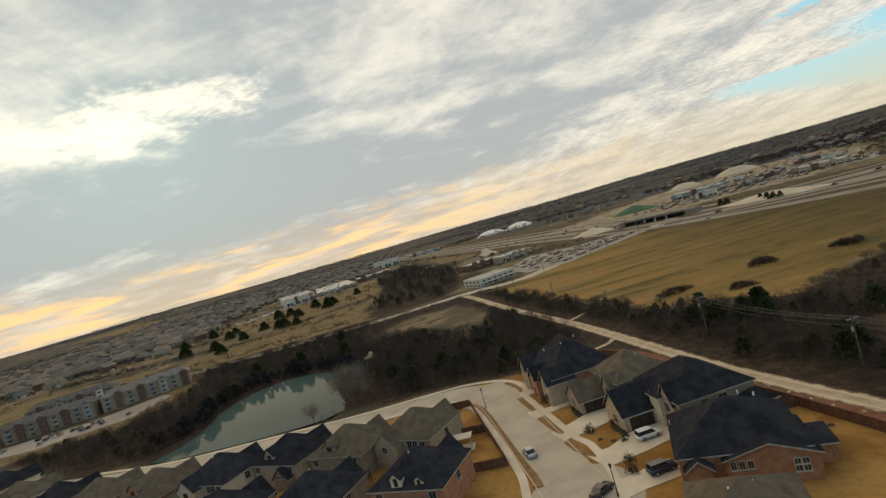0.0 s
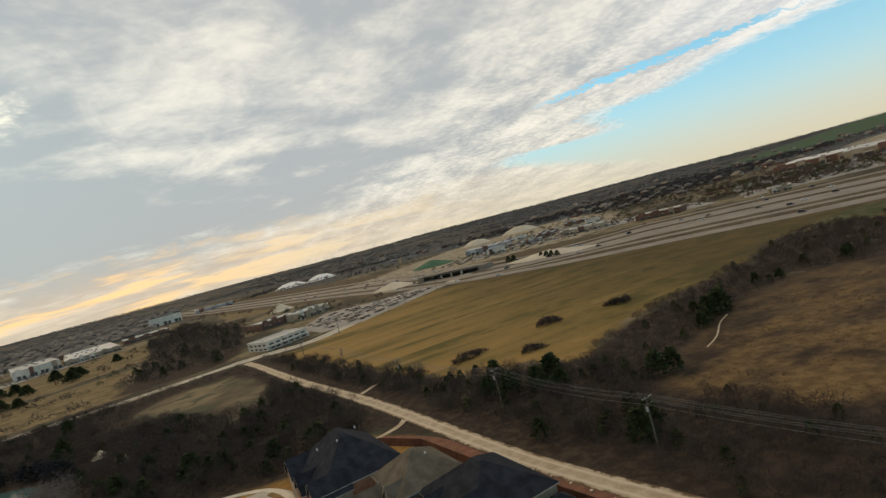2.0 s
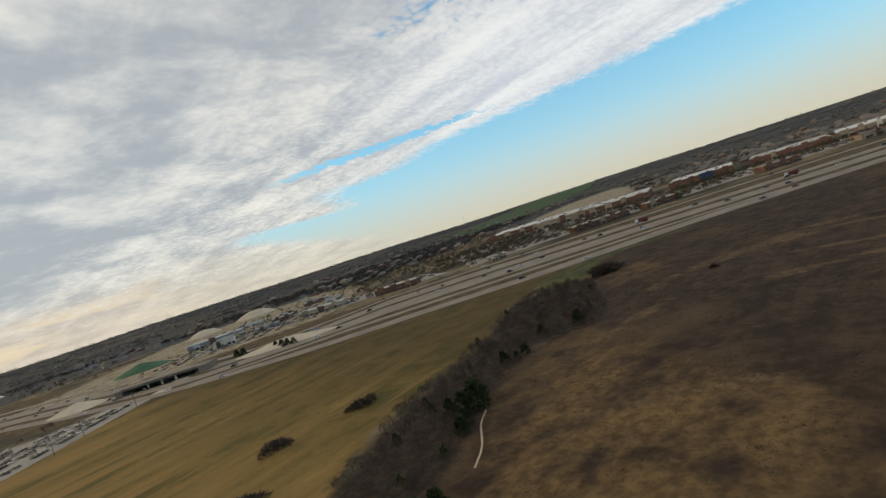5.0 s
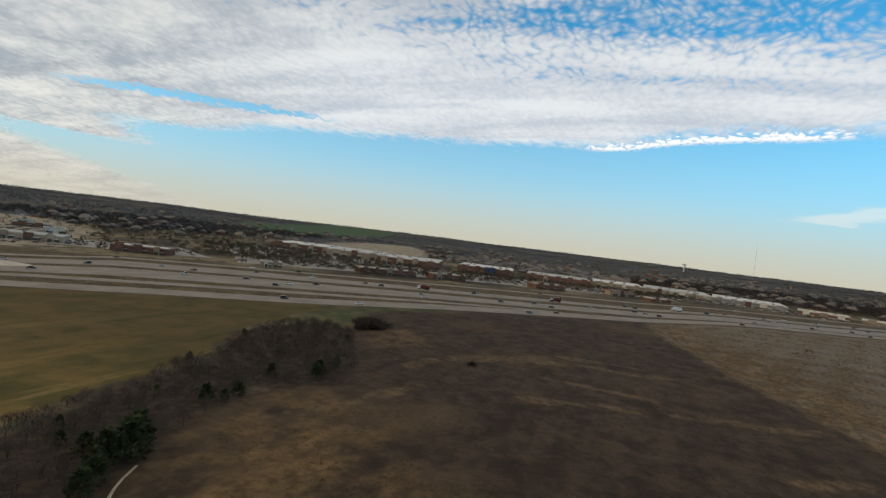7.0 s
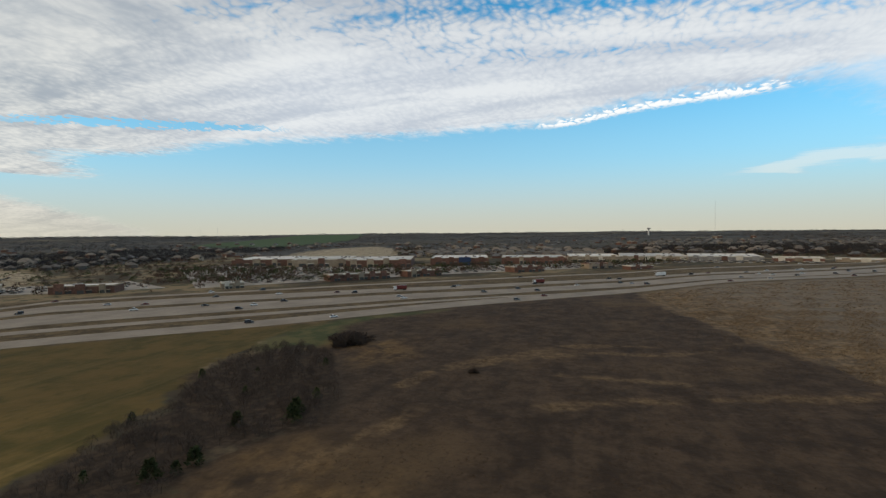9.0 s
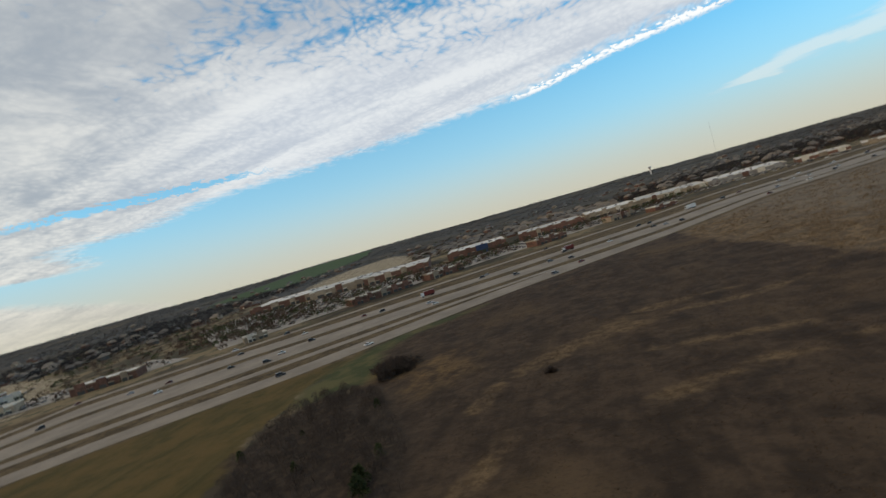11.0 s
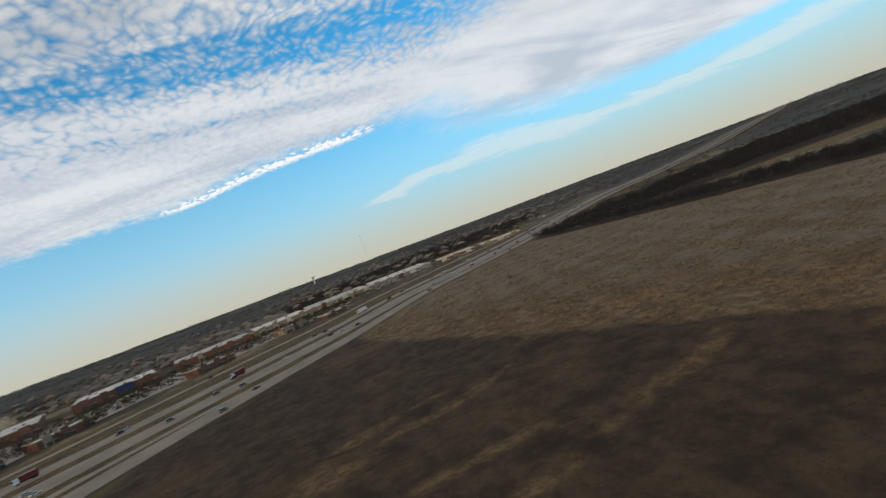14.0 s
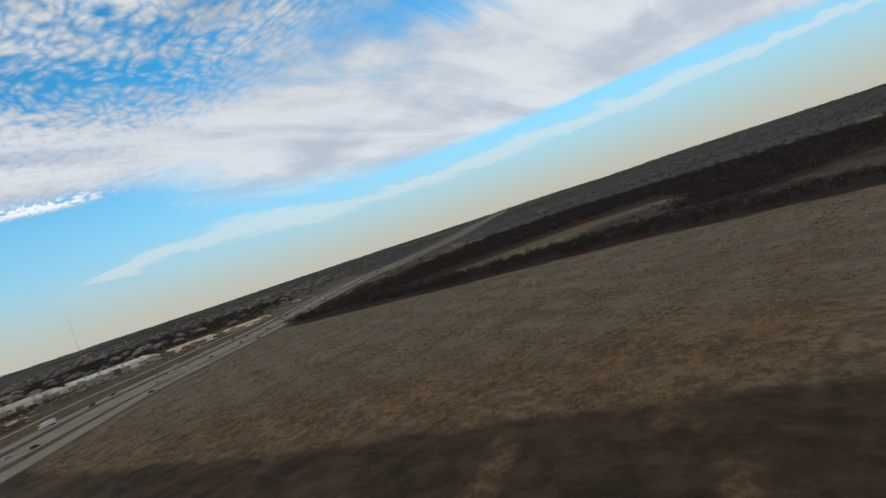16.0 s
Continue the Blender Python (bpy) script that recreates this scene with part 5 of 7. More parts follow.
scatter("far_woods", wide_kinds, at[ok], rng.uniform(0.6, 1.1, ok.sum()) * (0.9 + r[ok] / 9000), HAZED_WOODS, "belts of leafless woods to the horizon, greyed for haze", "woods", 73)
at = fill([(985, 640), (1450, 560), (1400, -420), (900, -330), (985, -200)], 13, 401)
at = at[within(at[:, 0], at[:, 1], PALE_FIELD) < -6]
half = rng.uniform(0, 1, len(at)) < 0.25
scatter("town_oaks", far_kinds, at[half], rng.uniform(0.5, 0.95, half.sum()), CEDAR, "dark evergreen oaks between the roofs of the town", "trees", 76)
scatter("town_trees", far_kinds, at[~half], rng.uniform(0.5, 1.0, (~half).sum()), FAR_TREES, "bare rust-brown trees between the roofs of the town", "trees", 77)
at = fill([(-760, 470), (-380, 440), (-250, 500), (-260, 640), (-340, 760), (-330, 1000), (-420, 1400), (-1000, 1500), (-1100, 1000)], 17, 403)
half = rng.uniform(0, 1, len(at)) < 0.4
scatter("suburb_oaks", far_kinds, at[half], rng.uniform(0.45, 0.85, half.sum()), CEDAR, "dark evergreen oaks between the suburban roofs", "trees", 80)
scatter("suburb_trees", far_kinds, at[~half], rng.uniform(0.45, 0.85, (~half).sum()), FAR_TREES, "bare brown trees between the suburban roofs", "trees", 81)
at = fill([(420, 560), (470, 440), (560, 400), (700, 440), (740, 640), (900, 720), (1000, 900), (760, 1000), (640, 860), (560, 680)], 14, 404)
half = rng.uniform(0, 1, len(at)) < 0.35
scatter("north_town_oaks", far_kinds, at[half], rng.uniform(0.4, 0.85, half.sum()), CEDAR, "dark evergreen oaks north of the stores", "trees", 82)
scatter("north_town_trees", far_kinds, at[~half], rng.uniform(0.4, 0.85, (~half).sum()), FAR_TREES, "rust-brown bare trees north of the stores", "trees", 83)
yard = [(200, 620), (283, 560), (367, 520), (432, 580), (560, 690), (620, 860), (480, 860), (330, 780)]
at = fill(yard, 21, 402)
half = rng.uniform(0, 1, len(at)) < 0.5
scatter("yard_oaks", far_kinds, at[half], rng.uniform(0.35, 0.8, half.sum()), CEDAR, "dark trees dotted over the bare works yard", "trees", 78)
scatter("yard_trees", far_kinds, at[~half], rng.uniform(0.35, 0.75, (~half).sum()), FAR_TREES, "rust-brown trees dotted over the bare works yard", "trees", 79)
pick = random.Random(9)
for x, y in ((352, 610), (392, 640), (330, 655), (430, 690), (470, 640), (300, 610), (500, 720), (410, 755), (350, 720), (530, 780)):
    store(x, y, pick.uniform(18, 34), pick.uniform(12, 20), pick.uniform(4, 6.5), -40 + pick.uniform(-8, 8), pick.choice((STUCCO_GREY, WHITE_WALL, BRICK_RED)), METAL_ROOF, "small works building with a pale metal roof", 2, int(x))
belt_kinds = [crown_arrays(s, 46, 8.0, 4.2, 1.7, 0.3) for s in range(95, 99)]
at = fill([(985, 40), (1000, -330), (1100, -480), (1420, -640), (1700, -380), (1480, -40), (1200, 60)], 12, 405)
scatter("town_woods", belt_kinds, at, rng.uniform(0.7, 1.1, len(at)), DENSE_WOODS, "dark leafless woods behind the stores", "woods", 84)
at = fill([(620, 760), (900, 720), (1000, 800), (1300, 820), (1500, 960), (1300, 1010), (1000, 940), (760, 1040), (640, 960)], 13, 408)
scatter("town_woods", belt_kinds, at, rng.uniform(0.7, 1.1, len(at)), DENSE_WOODS, "dark leafless woods north of the stores", "woods", 87)
at = fill([(430, 1010), (640, 960), (760, 1040), (1000, 940), (1300, 1010), (1250, 1240), (800, 1300), (420, 1160)], 13, 406)
scatter("town_woods", belt_kinds, at, rng.uniform(0.7, 1.1, len(at)), DENSE_WOODS, "dark leafless woods behind the works yard", "woods", 85)
at = fill([(-60, 1330), (60, 1300), (260, 1310), (430, 1240), (470, 1300), (280, 1450), (40, 1480)], 12, 407)
at = at[(np.hypot(at[:, 0] - 118, at[:, 1] - 1400) > 48) & (np.hypot(at[:, 0] - 190, at[:, 1] - 1370) > 46)]
scatter("town_woods", belt_kinds, at, rng.uniform(0.6, 0.9, len(at)), DENSE_WOODS, "dark leafless woods round the white domes", "woods", 86)
# trees in the store car parks
lot_trees = [crown_arrays(s, 54, 6.5, 2.9, 1.3, 0.5) for s in range(91, 94)]
lot = [(470, 440), (560, 300), (640, 215), (770, 60), (830, -60), (860, 0), (850, 90), (800, 210), (740, 300), (700, 420), (720, 560), (640, 600)]
at = fill(lot, 10.5, 400)
half = rng.uniform(0, 1, len(at)) < 0.36
scatter("car_park_oaks", lot_trees, at[half], rng.uniform(0.65, 1.15, half.sum()), CEDAR, "clipped dark evergreen oaks in the car park", "trees", 74)
scatter("car_park_bare_trees", lot_trees, at[~half], rng.uniform(0.65, 1.1, (~half).sum()), FAR_TREES, "small rust-brown trees in the car park", "trees", 75)


# ---- the near houses ----
STONE = worn("cream_stone", (0.27, 0.20, 0.132), (0.42, 0.32, 0.218), 1.2, 5, 0.9, 0.03, 0.1)
BRICK = worn("orange_brick", (0.27, 0.118, 0.060), (0.40, 0.195, 0.105), 1.0, 8, 0.9, 0.02, 0.15)
CREAM = worn("cream_stucco", (0.50, 0.41, 0.285), (0.63, 0.53, 0.39), 0.8, 8, 0.85, 0.005, 0.08)
SIDING = worn("grey_brown_siding", (0.19, 0.148, 0.102), (0.275, 0.218, 0.155), 0.8, 8, 0.85, 0.01, 0.1)
TRIM = worn("painted_trim", (0.31, 0.27, 0.21), (0.42, 0.37, 0.30), 1.0, 8, 0.6, 0.004)
GARAGE_BROWN = worn("dark_brown_door", (0.030, 0.018, 0.013), (0.055, 0.034, 0.024), 0.8, 8, 0.6, 0.01)
PANE = material("house_glass", lambda n, p: (0.025, 0.03, 0.035), 0.08, 0, 0.5)
WHITE_METAL = worn("white_metal", (0.55, 0.55, 0.54), (0.68, 0.68, 0.67), 1.0, 8, 0.4, 0.004)
FENCE_WOOD = worn("stained_fence_wood", (0.080, 0.036, 0.022), (0.145, 0.068, 0.040), 0.8, 7, 0.9, 0.01, 0.2)
RED_SOIL = worn("red_soil", (0.125, 0.052, 0.028), (0.215, 0.095, 0.054), 0.5, 5, 0.95, 0.05)
VERGE = worn("dry_verge_grass", (0.17, 0.090, 0.032), (0.26, 0.15, 0.058), 0.5, 6, 0.95, 0.03)
MULCH = worn("dark_mulch", (0.026, 0.018, 0.013), (0.055, 0.038, 0.027), 1.5, 9, 0.95, 0.03)


def gable_roof(w, d, h, rise, over=0.45, along="x", thick=0.22):
    """Two slopes with thickness over a plan w by d; the ridge runs along x or y."""
    a, b = (w / 2 + over, d / 2 + over) if along == "x" else (d / 2 + over, w / 2 + over)
    drop = rise / (b - over) * over
    prof = [(-b, h - drop), (0, h + rise), (b, h - drop), (b, h - drop - thick), (0, h + rise - thick), (-b, h - drop - thick)]
    put = (lambda s, t, z: (s, t, z)) if along == "x" else (lambda s, t, z: (t, s, z))
    v = [put(-a, t, z) for t, z in prof] + [put(a, t, z) for t, z in prof]
    f = [(i, (i + 1) % 6, 6 + (i + 1) % 6, 6 + i) for i in range(6)] + [(0, 1, 4, 5), (1, 2, 3, 4), (6, 7, 10, 11), (7, 8, 9, 10)]
    return v, f


def hip_roof(w, d, h, rise, over=0.45, thick=0.22):
    a, b = w / 2 + over, d / 2 + over
    m = min(a, b)
    ra, rb = max(a - m, 0.3), max(b - m, 0.3)
    top = [(-ra, -rb), (ra, -rb), (ra, rb), (-ra, rb)] if a != b else [(-0.3, -0.3), (0.3, -0.3), (0.3, 0.3), (-0.3, 0.3)]
    ring = [(-a, -b), (a, -b), (a, b), (-a, b)]
    v = [(x, y, h - thick) for x, y in ring] + [(x, y, h) for x, y in ring] + [(x, y, h + rise) for x, y in top]
    f = [(3, 2, 1, 0)]
    for i in range(4):
        j = (i + 1) % 4
        f += [(i, j, 4 + j, 4 + i), (4 + i, 4 + j, 8 + j, 8 + i)]
    return v, f + [(8, 9, 10, 11)]


def shifted(v, x, y, z=0.0):
    return [(a + x, b + y, c + z) for a, b, c in v]


def clean(ob):
    bm = bmesh.new()
    bm.from_mesh(ob.data)
    bmesh.ops.remove_doubles(bm, verts=bm.verts, dist=0.002)
    bmesh.ops.recalc_face_normals(bm, faces=bm.faces)
    bm.to_mesh(ob.data)
    bm.free()
    return ob


def wing(e, x, y, w, d, h, rise, style, wall, roof, floor_z=-0.3):
    """One mass of a house: walls with their gable ends, and its roof. style: hip, x or y (a gable with its ridge along that axis)."""
    if style == "hip":
        part("wall", boxes((x - w / 2, x + w / 2, y - d / 2, y + d / 2, floor_z, h - 0.1)), wall, e)
        v, f = hip_roof(w, d, h, rise)
    else:
        a, b = (w / 2, d / 2) if style == "x" else (d / 2, w / 2)
        prof = [(-b, floor_z), (b, floor_z), (b, h - 0.15), (0, h + rise - 0.3), (-b, h - 0.15)]
        put = (lambda s, t, z: (s, t, z)) if style == "x" else (lambda s, t, z: (t, s, z))
        pv = [put(-a, t, z) for t, z in prof] + [put(a, t, z) for t, z in prof]
        pf = [(4, 3, 2, 1, 0), (5, 6, 7, 8, 9)] + [(i, (i + 1) % 5, 5 + (i + 1) % 5, 5 + i) for i in range(5)]
        clean(mesh_object("wall", shifted(pv, x, y), pf, wall, e))
        v, f = gable_roof(w, d, h, rise, 0.45, style)
    ob = clean(mesh_object("roof", shifted(v, x, y), f, [roof, TRIM], e))
    for face in ob.data.polygons:
        face.material_index = 1 if abs(face.normal.z) < 0.15 else 0
    return ob


def window(e, x, y, z, w, h, face, name="window"):
    """A framed window with sill and two panes on a wall that faces s, n, e or w."""
    turn = {"s": 0, "e": 90, "n": 180, "w": -90}[face]
    frame_ = part(name, boxes((-w / 2 - 0.1, w / 2 + 0.1, -0.07, 0.03, -0.1, 0.0), (-w / 2 - 0.1, w / 2 + 0.1, -0.07, 0.03, h, h + 0.1), (-w / 2 - 0.1, -w / 2, -0.07, 0.03, 0.0, h), (w / 2, w / 2 + 0.1, -0.07, 0.03, 0.0, h), (-0.03, 0.03, -0.06, 0.03, 0.0, h)), TRIM, e)
    frame_.matrix_local = pose(x, y, z, 0, 0, turn)
    for s in (-1, 1):
        part("pane", boxes((min(s * 0.03, s * w / 2), max(s * 0.03, s * w / 2), -0.03, 0.02, 0.0, h)), PANE, frame_)
    part("sill", boxes((-w / 2 - 0.2, w / 2 + 0.2, -0.16, 0.0, -0.2, -0.105)), TRIM, frame_)


def garage_door(e, x, y, w, face="s", mat=None):
    """A panelled overhead door with a frame."""
    turn = {"s": 0, "e": 90, "n": 180, "w": -90}[face]
    f = part("garage_door", boxes((-w / 2 - 0.18, -w / 2, -0.1, 0.02, 0, 2.5), (w / 2, w / 2 + 0.18, -0.1, 0.02, 0, 2.5), (-w / 2 - 0.18, w / 2 + 0.18, -0.1, 0.02, 2.5, 2.72)), TRIM, e)
    f.matrix_local = pose(x, y, 0, 0, 0, turn)
    for i in range(4):
        part("panel", boxes((-w / 2 + 0.01, w / 2 - 0.01, -0.05, 0.01, i * 0.62 + 0.01, i * 0.62 + 0.6)), mat or GARAGE_BROWN, f)


def front_door(e, x, y, face="w"):
    turn = {"s": 0, "e": 90, "n": 180, "w": -90}[face]
    f = part("door", boxes((-0.55, 0.55, -0.06, 0.02, 0.05, 2.3)), GARAGE_BROWN, e)
    f.matrix_local = pose(x, y, 0, 0, 0, turn)
    part("handle", boxes((0.38, 0.44, -0.12, -0.065, 1.0, 1.25)), WHITE_METAL, f)


def dormer(e, x, y, z, w, h, face, wall, roof):
    """A small gabled window house standing out of a roof slope."""
    turn = {"s": 0, "e": 90, "n": 180, "w": -90}[face]
    base = part("dormer", boxes((-w / 2, w / 2, 0.0, 3.6, -1.2, h)), wall, e)
    base.matrix_local = pose(x, y, z, 0, 0, turn)
    v, f = gable_roof(w, 5.4, h, w * 0.48, 0.22, "y", 0.14)
    clean(mesh_object("dormer_roof", shifted(v, 0, 2.6), f, roof, base))
    tri = [(-w / 2, 0, h), (w / 2, 0, h), (0, 0, h + w * 0.46), (-w / 2, 0.15, h), (w / 2, 0.15, h), (0, 0.15, h + w * 0.46)]
    clean(mesh_object("dormer_gable", tri, [(0, 1, 2), (5, 4, 3), (0, 3, 4, 1), (1, 4, 5, 2), (2, 5, 3, 0)], wall, base))
    part("dormer_window", boxes((-w * 0.2, w * 0.2, -0.04, 0.0, h * 0.25, h * 0.95)), PANE, base)


def vent(e, x, y, z):
    bm = bmesh.new()
    bmesh.ops.create_cone(bm, cap_ends=True, segments=10, radius1=0.15, radius2=0.11, depth=0.55, matrix=Matrix.Translation((x, y, z)))
    part("roof_vent", bm, WHITE_METAL, e)


def house(x, y, turn, label):
    e = tagged(new("house"), label, "house", "houses of the near street")
    e.matrix_world = pose(x, y, 0.0, 0, 0, turn)
    return e


NAVY, BROWN = SHINGLE_NAVY, SHINGLE_BROWN
# far end of the street: dark roof, three stone gables to the street
e = house(14.3, 113.5, 7.5, "large brick house with dark shingles and three front gables")
wing(e, 9.5, 19, 16, 21, 5.8, 6.4, "hip", BRICK, NAVY)
wing(e, 3.2, 10.5, 6.5, 5.5, 5.4, 2.8, "x", STONE, NAVY)
wing(e, 2.0, 18, 5.5, 5.0, 5.0, 2.6, "x", BRICK, NAVY)
wing(e, 2.6, 26, 6.5, 6.0, 5.6, 3.0, "x", STONE, NAVY)
for yy, zz in ((10.5, 1.0), (10.5, 4.0), (26, 1.0), (26, 4.0)):
    window(e, -0.05 if yy < 20 else -0.65, yy, zz, 1.5, 1.5, "w")
front_door(e, -0.75, 18, "w")
garage_door(e, 12, 8.49, 4.8)
for p in ((8, 16, 11.3), (13.5, 22, 10.6), (5, 22, 9.4)):
    vent(e, *p)
# brown roof, side garage
e = house(17.6, 112.0, 7.5, "brown-roofed brick house with a side garage and small stone gables")
wing(e, 5.0, 4.0, 9.5, 8.0, 3.1, 3.0, "x", STONE, BROWN)
wing(e, 13.5, 2.0, 12, 13, 5.9, 4.2, "hip", SIDING, BROWN)
wing(e, 8.2, -1.6, 4.0, 4.2, 5.2, 2.4, "x", STONE, BROWN)
garage_door(e, 3.4, -0.01, 4.9)
window(e, 0.2, 4.0, 0.9, 1.6, 1.6, "w")
window(e, 6.15, -1.6, 3.4, 1.2, 1.4, "w")
window(e, 13.5, -4.52, 3.6, 1.6, 1.4, "s")
for p in ((13.5, 3, 9.6), (15, 0, 9.0)):
    vent(e, *p)
# dark roof, side garage, cream entrance
e = house(23.0, 98.5, 7.5, "dark-roofed stone house with a side garage and cream entry")
wing(e, 4.4, 4.2, 9.2, 8.0, 3.4, 3.8, "x", STONE, NAVY)
wing(e, 14.5, 1.0, 14.5, 17, 5.6, 4.6, "hip", SIDING, NAVY)
wing(e, 7.6, -1.0, 3.2, 3.4, 5.8, 0.5, "hip", CREAM, NAVY)
wing(e, 9.4, -3.8, 5.0, 4.4, 5.4, 3.2, "x", STONE, NAVY)
wing(e, 20.5, -9.0, 5.0, 4.0, 3.0, 1.8, "hip", STONE, NAVY)
garage_door(e, 3.2, 0.19, 4.8)
window(e, -0.25, 4.2, 0.9, 1.6, 1.6, "w")
window(e, 7.6, -2.72, 3.4, 0.8, 1.3, "s")
front_door(e, 7.6, -2.71, "s")
window(e, 6.85, -3.8, 3.2, 1.3, 1.6, "w")
for xx in (12, 15.5):
    window(e, xx, -7.52, 3.5, 1.6, 1.4, "s")
for xx in (19.2, 20.4, 21.6):
    window(e, xx, -11.02, 1.0, 0.8, 1.2, "s")
# brick house with a broad south gable
e = house(33.0, 79.5, -19, "orange brick house with dark hip roof and broad gable")
wing(e, 0.6, 1.9, 17.0, 15.0, 4.6, 5.0, "hip", BRICK, NAVY)
wing(e, 4.0, -1.0, 11.8, 11, 4.1, 1.9, "y", BRICK, NAVY)
wing(e, -5.4, -5.4, 3.4, 3.6, 3.5, 1.3, "y", BRICK, NAVY)
wing(e, 10.6, 0.5, 4.4, 6, 3.0, 1.2, "hip", BRICK, NAVY)
for xx in (-0.9, 0.2, 1.3):
    window(e, xx, -6.53, 2.5, 0.65, 1.1, "s")
for xx in (7.0, 8.0):
    for zz in (1.5, 2.5):
        window(e, xx, -6.53, zz, 0.7, 0.75, "s")
front_door(e, -7.92, 3.0, "w")
window(e, -7.92, 6.0, 3.4, 1.4, 1.5, "w")
for p in ((3, 4, 9.2), (5, 3, 9.0)):
    vent(e, *p)
# grey-roofed house at the near end
e = house(25.2, 61.0, -20, "grey-roofed house with solar-dark roof vents beside dry lawns")
wing(e, 0, 0, 12.5, 12, 5.4, 3.6, "hip", SIDING, BROWN)
wing(e, -6, -3, 5, 8, 3.2, 2.6, "y", BRICK, BROWN)
for k in range(4):
    vent(e, -1.5 + k * 0.9, -1.0 + k * 0.4, 8.2)
window(e, -6.27, 2, 3.2, 1.4, 1.5, "w")


def back_house(x, y, turn, roof, wall, style, label, seed):
    """A house of the row whose back turns to the camera."""
    rng = random.Random(seed)
    e = house(x, y, turn, label)
    wing(e, 0, 1.5, 14.5, 13, 5.4, 4.4, "hip", wall, roof)
    if style == 0:
        wing(e, -3.6, -3.8, 6.0, 6.5, 5.2, 2.6, "y", wall, roof)
        for xx in (0.8, 2.2):
            for zz in (1.0, 3.4):
                window(e, xx + 1, -5.03, zz, 1.2, 1.7, "s")
        window(e, -3.6, -7.08, 3.4, 1.3, 1.3, "s")
        part("porch_post", boxes((5.6, 5.9, -8.2, -7.9, 0, 2.9)), TRIM, e)
        part("porch_post", boxes((1.2, 1.5, -8.2, -7.9, 0, 2.9)), TRIM, e)
        part("porch_roof", boxes((1.0, 6.2, -8.4, -5.0, 2.9, 3.15)), roof, e)
    elif style == 1:
        wing(e, 3.4, -4.6, 4.6, 4.2, 3.2, 2.2, "y", SIDING, roof)
        dormer(e, -1.5, -4.2, 5.6, 3.4, 1.7, "s", wall, roof)
        for xx in (2.7, 3.5, 4.3):
            window(e, xx, -6.72, 3.0, 0.6, 0.7, "s")
    else:
        dormer(e, -1.4, -4.9, 5.4, 2.1, 2.0, "s", CREAM, roof)
        dormer(e, 3.0, -4.6, 5.5, 1.6, 1.3, "s", CREAM, roof)
        wing(e, 0.5, -6.0, 10, 4.0, 3.0, 1.0, "hip", wall, roof)
        garage_door(e, 2.2, -8.02, 4.8)
    wing(e, 3.2, 6.6, 5.0, 5.5, 4.6, 3.7, "y", STONE, roof)
    for xx in (-5.5, 5.2):
        window(e, xx, -5.02, 3.4, 1.3, 1.4, "s")
    window(e, 7.27, 1.5, 3.3, 1.3, 1.5, "e")
    vent(e, rng.uniform(-2, 2), rng.uniform(0, 3), 9.3)
    return e


back_house(-18.2, 117.0, -32, BROWN, STONE, 0, "brown-roofed two-storey house with back windows above a fence", 1)
back_house(-34.0, 118.5, -27, BROWN, SIDING, 1, "brown-roofed house with a small rear gable", 2)
back_house(-49.5, 124.0, -30, NAVY, STONE, 1, "dark-roofed house with a steep roof beside the lake street", 3)
back_house(-66.5, 124.0, -26, NAVY, CREAM, 0, "dark-roofed house with pale back walls and windows", 4)
back_house(-84.0, 126.5, -26, BROWN, BRICK, 1, "brown-roofed house beside the lake street", 5)
back_house(-102.0, 132.0, -28, BROWN, SIDING, 0, "brown-roofed house near the end of the lake street", 6)
back_house(-16.5, 94.0, -24, NAVY, BRICK, 2, "dark-roofed brick house with two cream dormers", 7)
back_house(-37.0, 96.5, -24, NAVY, SIDING, 2, "dark-roofed house with a cream dormer in the second row", 8)
back_house(-56.5, 100.0, -24, NAVY, SIDING, 2, "dark-roofed house of the second row with dormers", 9)
back_house(-77.0, 104.0, -24, BROWN, BRICK, 2, "brown-roofed house of the second row with dormers", 10)
back_house(-118.0, 139.0, -28, NAVY, CREAM, 2, "small dark-roofed house with a white dormer", 11)
back_house(-140.0, 152.0, -28, BROWN, CREAM, 2, "small brown-roofed house with a white dormer", 12)
back_house(-162.0, 172.0, -30, NAVY, CREAM, 2, "small dark-roofed house with pale walls at the street end", 13)

# street, drives, walks
STREET_LINE = smooth_line([(22, -60), (17, -10), (12.6, 40), (9.8, 66), (8.9, 84), (7.2, 98), (5.4, 112), (3.2, 128), (0.6, 139), (-5, 147.5), (-14, 150.5), (-38, 150.5), (-62, 152.5), (-100, 156.5), (-140, 169), (-200, 193)], 3)
strip("street", STREET_LINE, 5.2, -5.2, 0.05, STREET, "pale concrete residential street along the houses", "street")
bulb = [(0.5 + 9.5 * math.cos(a), 142 + 9.5 * math.sin(a)) for a in np.arange(28) * 2 * math.pi / 28]
sheet("street_bulb", bulb, 0.054, STREET, "round concrete street end", "street")
near_bulb = [(10 + 9 * math.cos(a), 82 + 10 * math.sin(a)) for a in np.arange(28) * 2 * math.pi / 28]
sheet("street_corner", near_bulb, 0.046, STREET, "widened concrete street corner", "street")
for side, name in ((5.2, "kerb"), (-5.35, "kerb")):
    strip(name, STREET_LINE, side + 0.15, side, 0.17, CONCRETE, "pale raised concrete kerb", "kerb")
walk_line = smooth_line([(1.0, 84), (1.4, 91), (1.0, 97.5), (-1.8, 118), (-4.8, 134), (-8.3, 141), (-14, 145.5), (-38, 147)], 3)
strip("sidewalk", walk_line, 0.75, -0.75, 0.16, CONCRETE, "pale concrete sidewalk by the fence", "sidewalk")
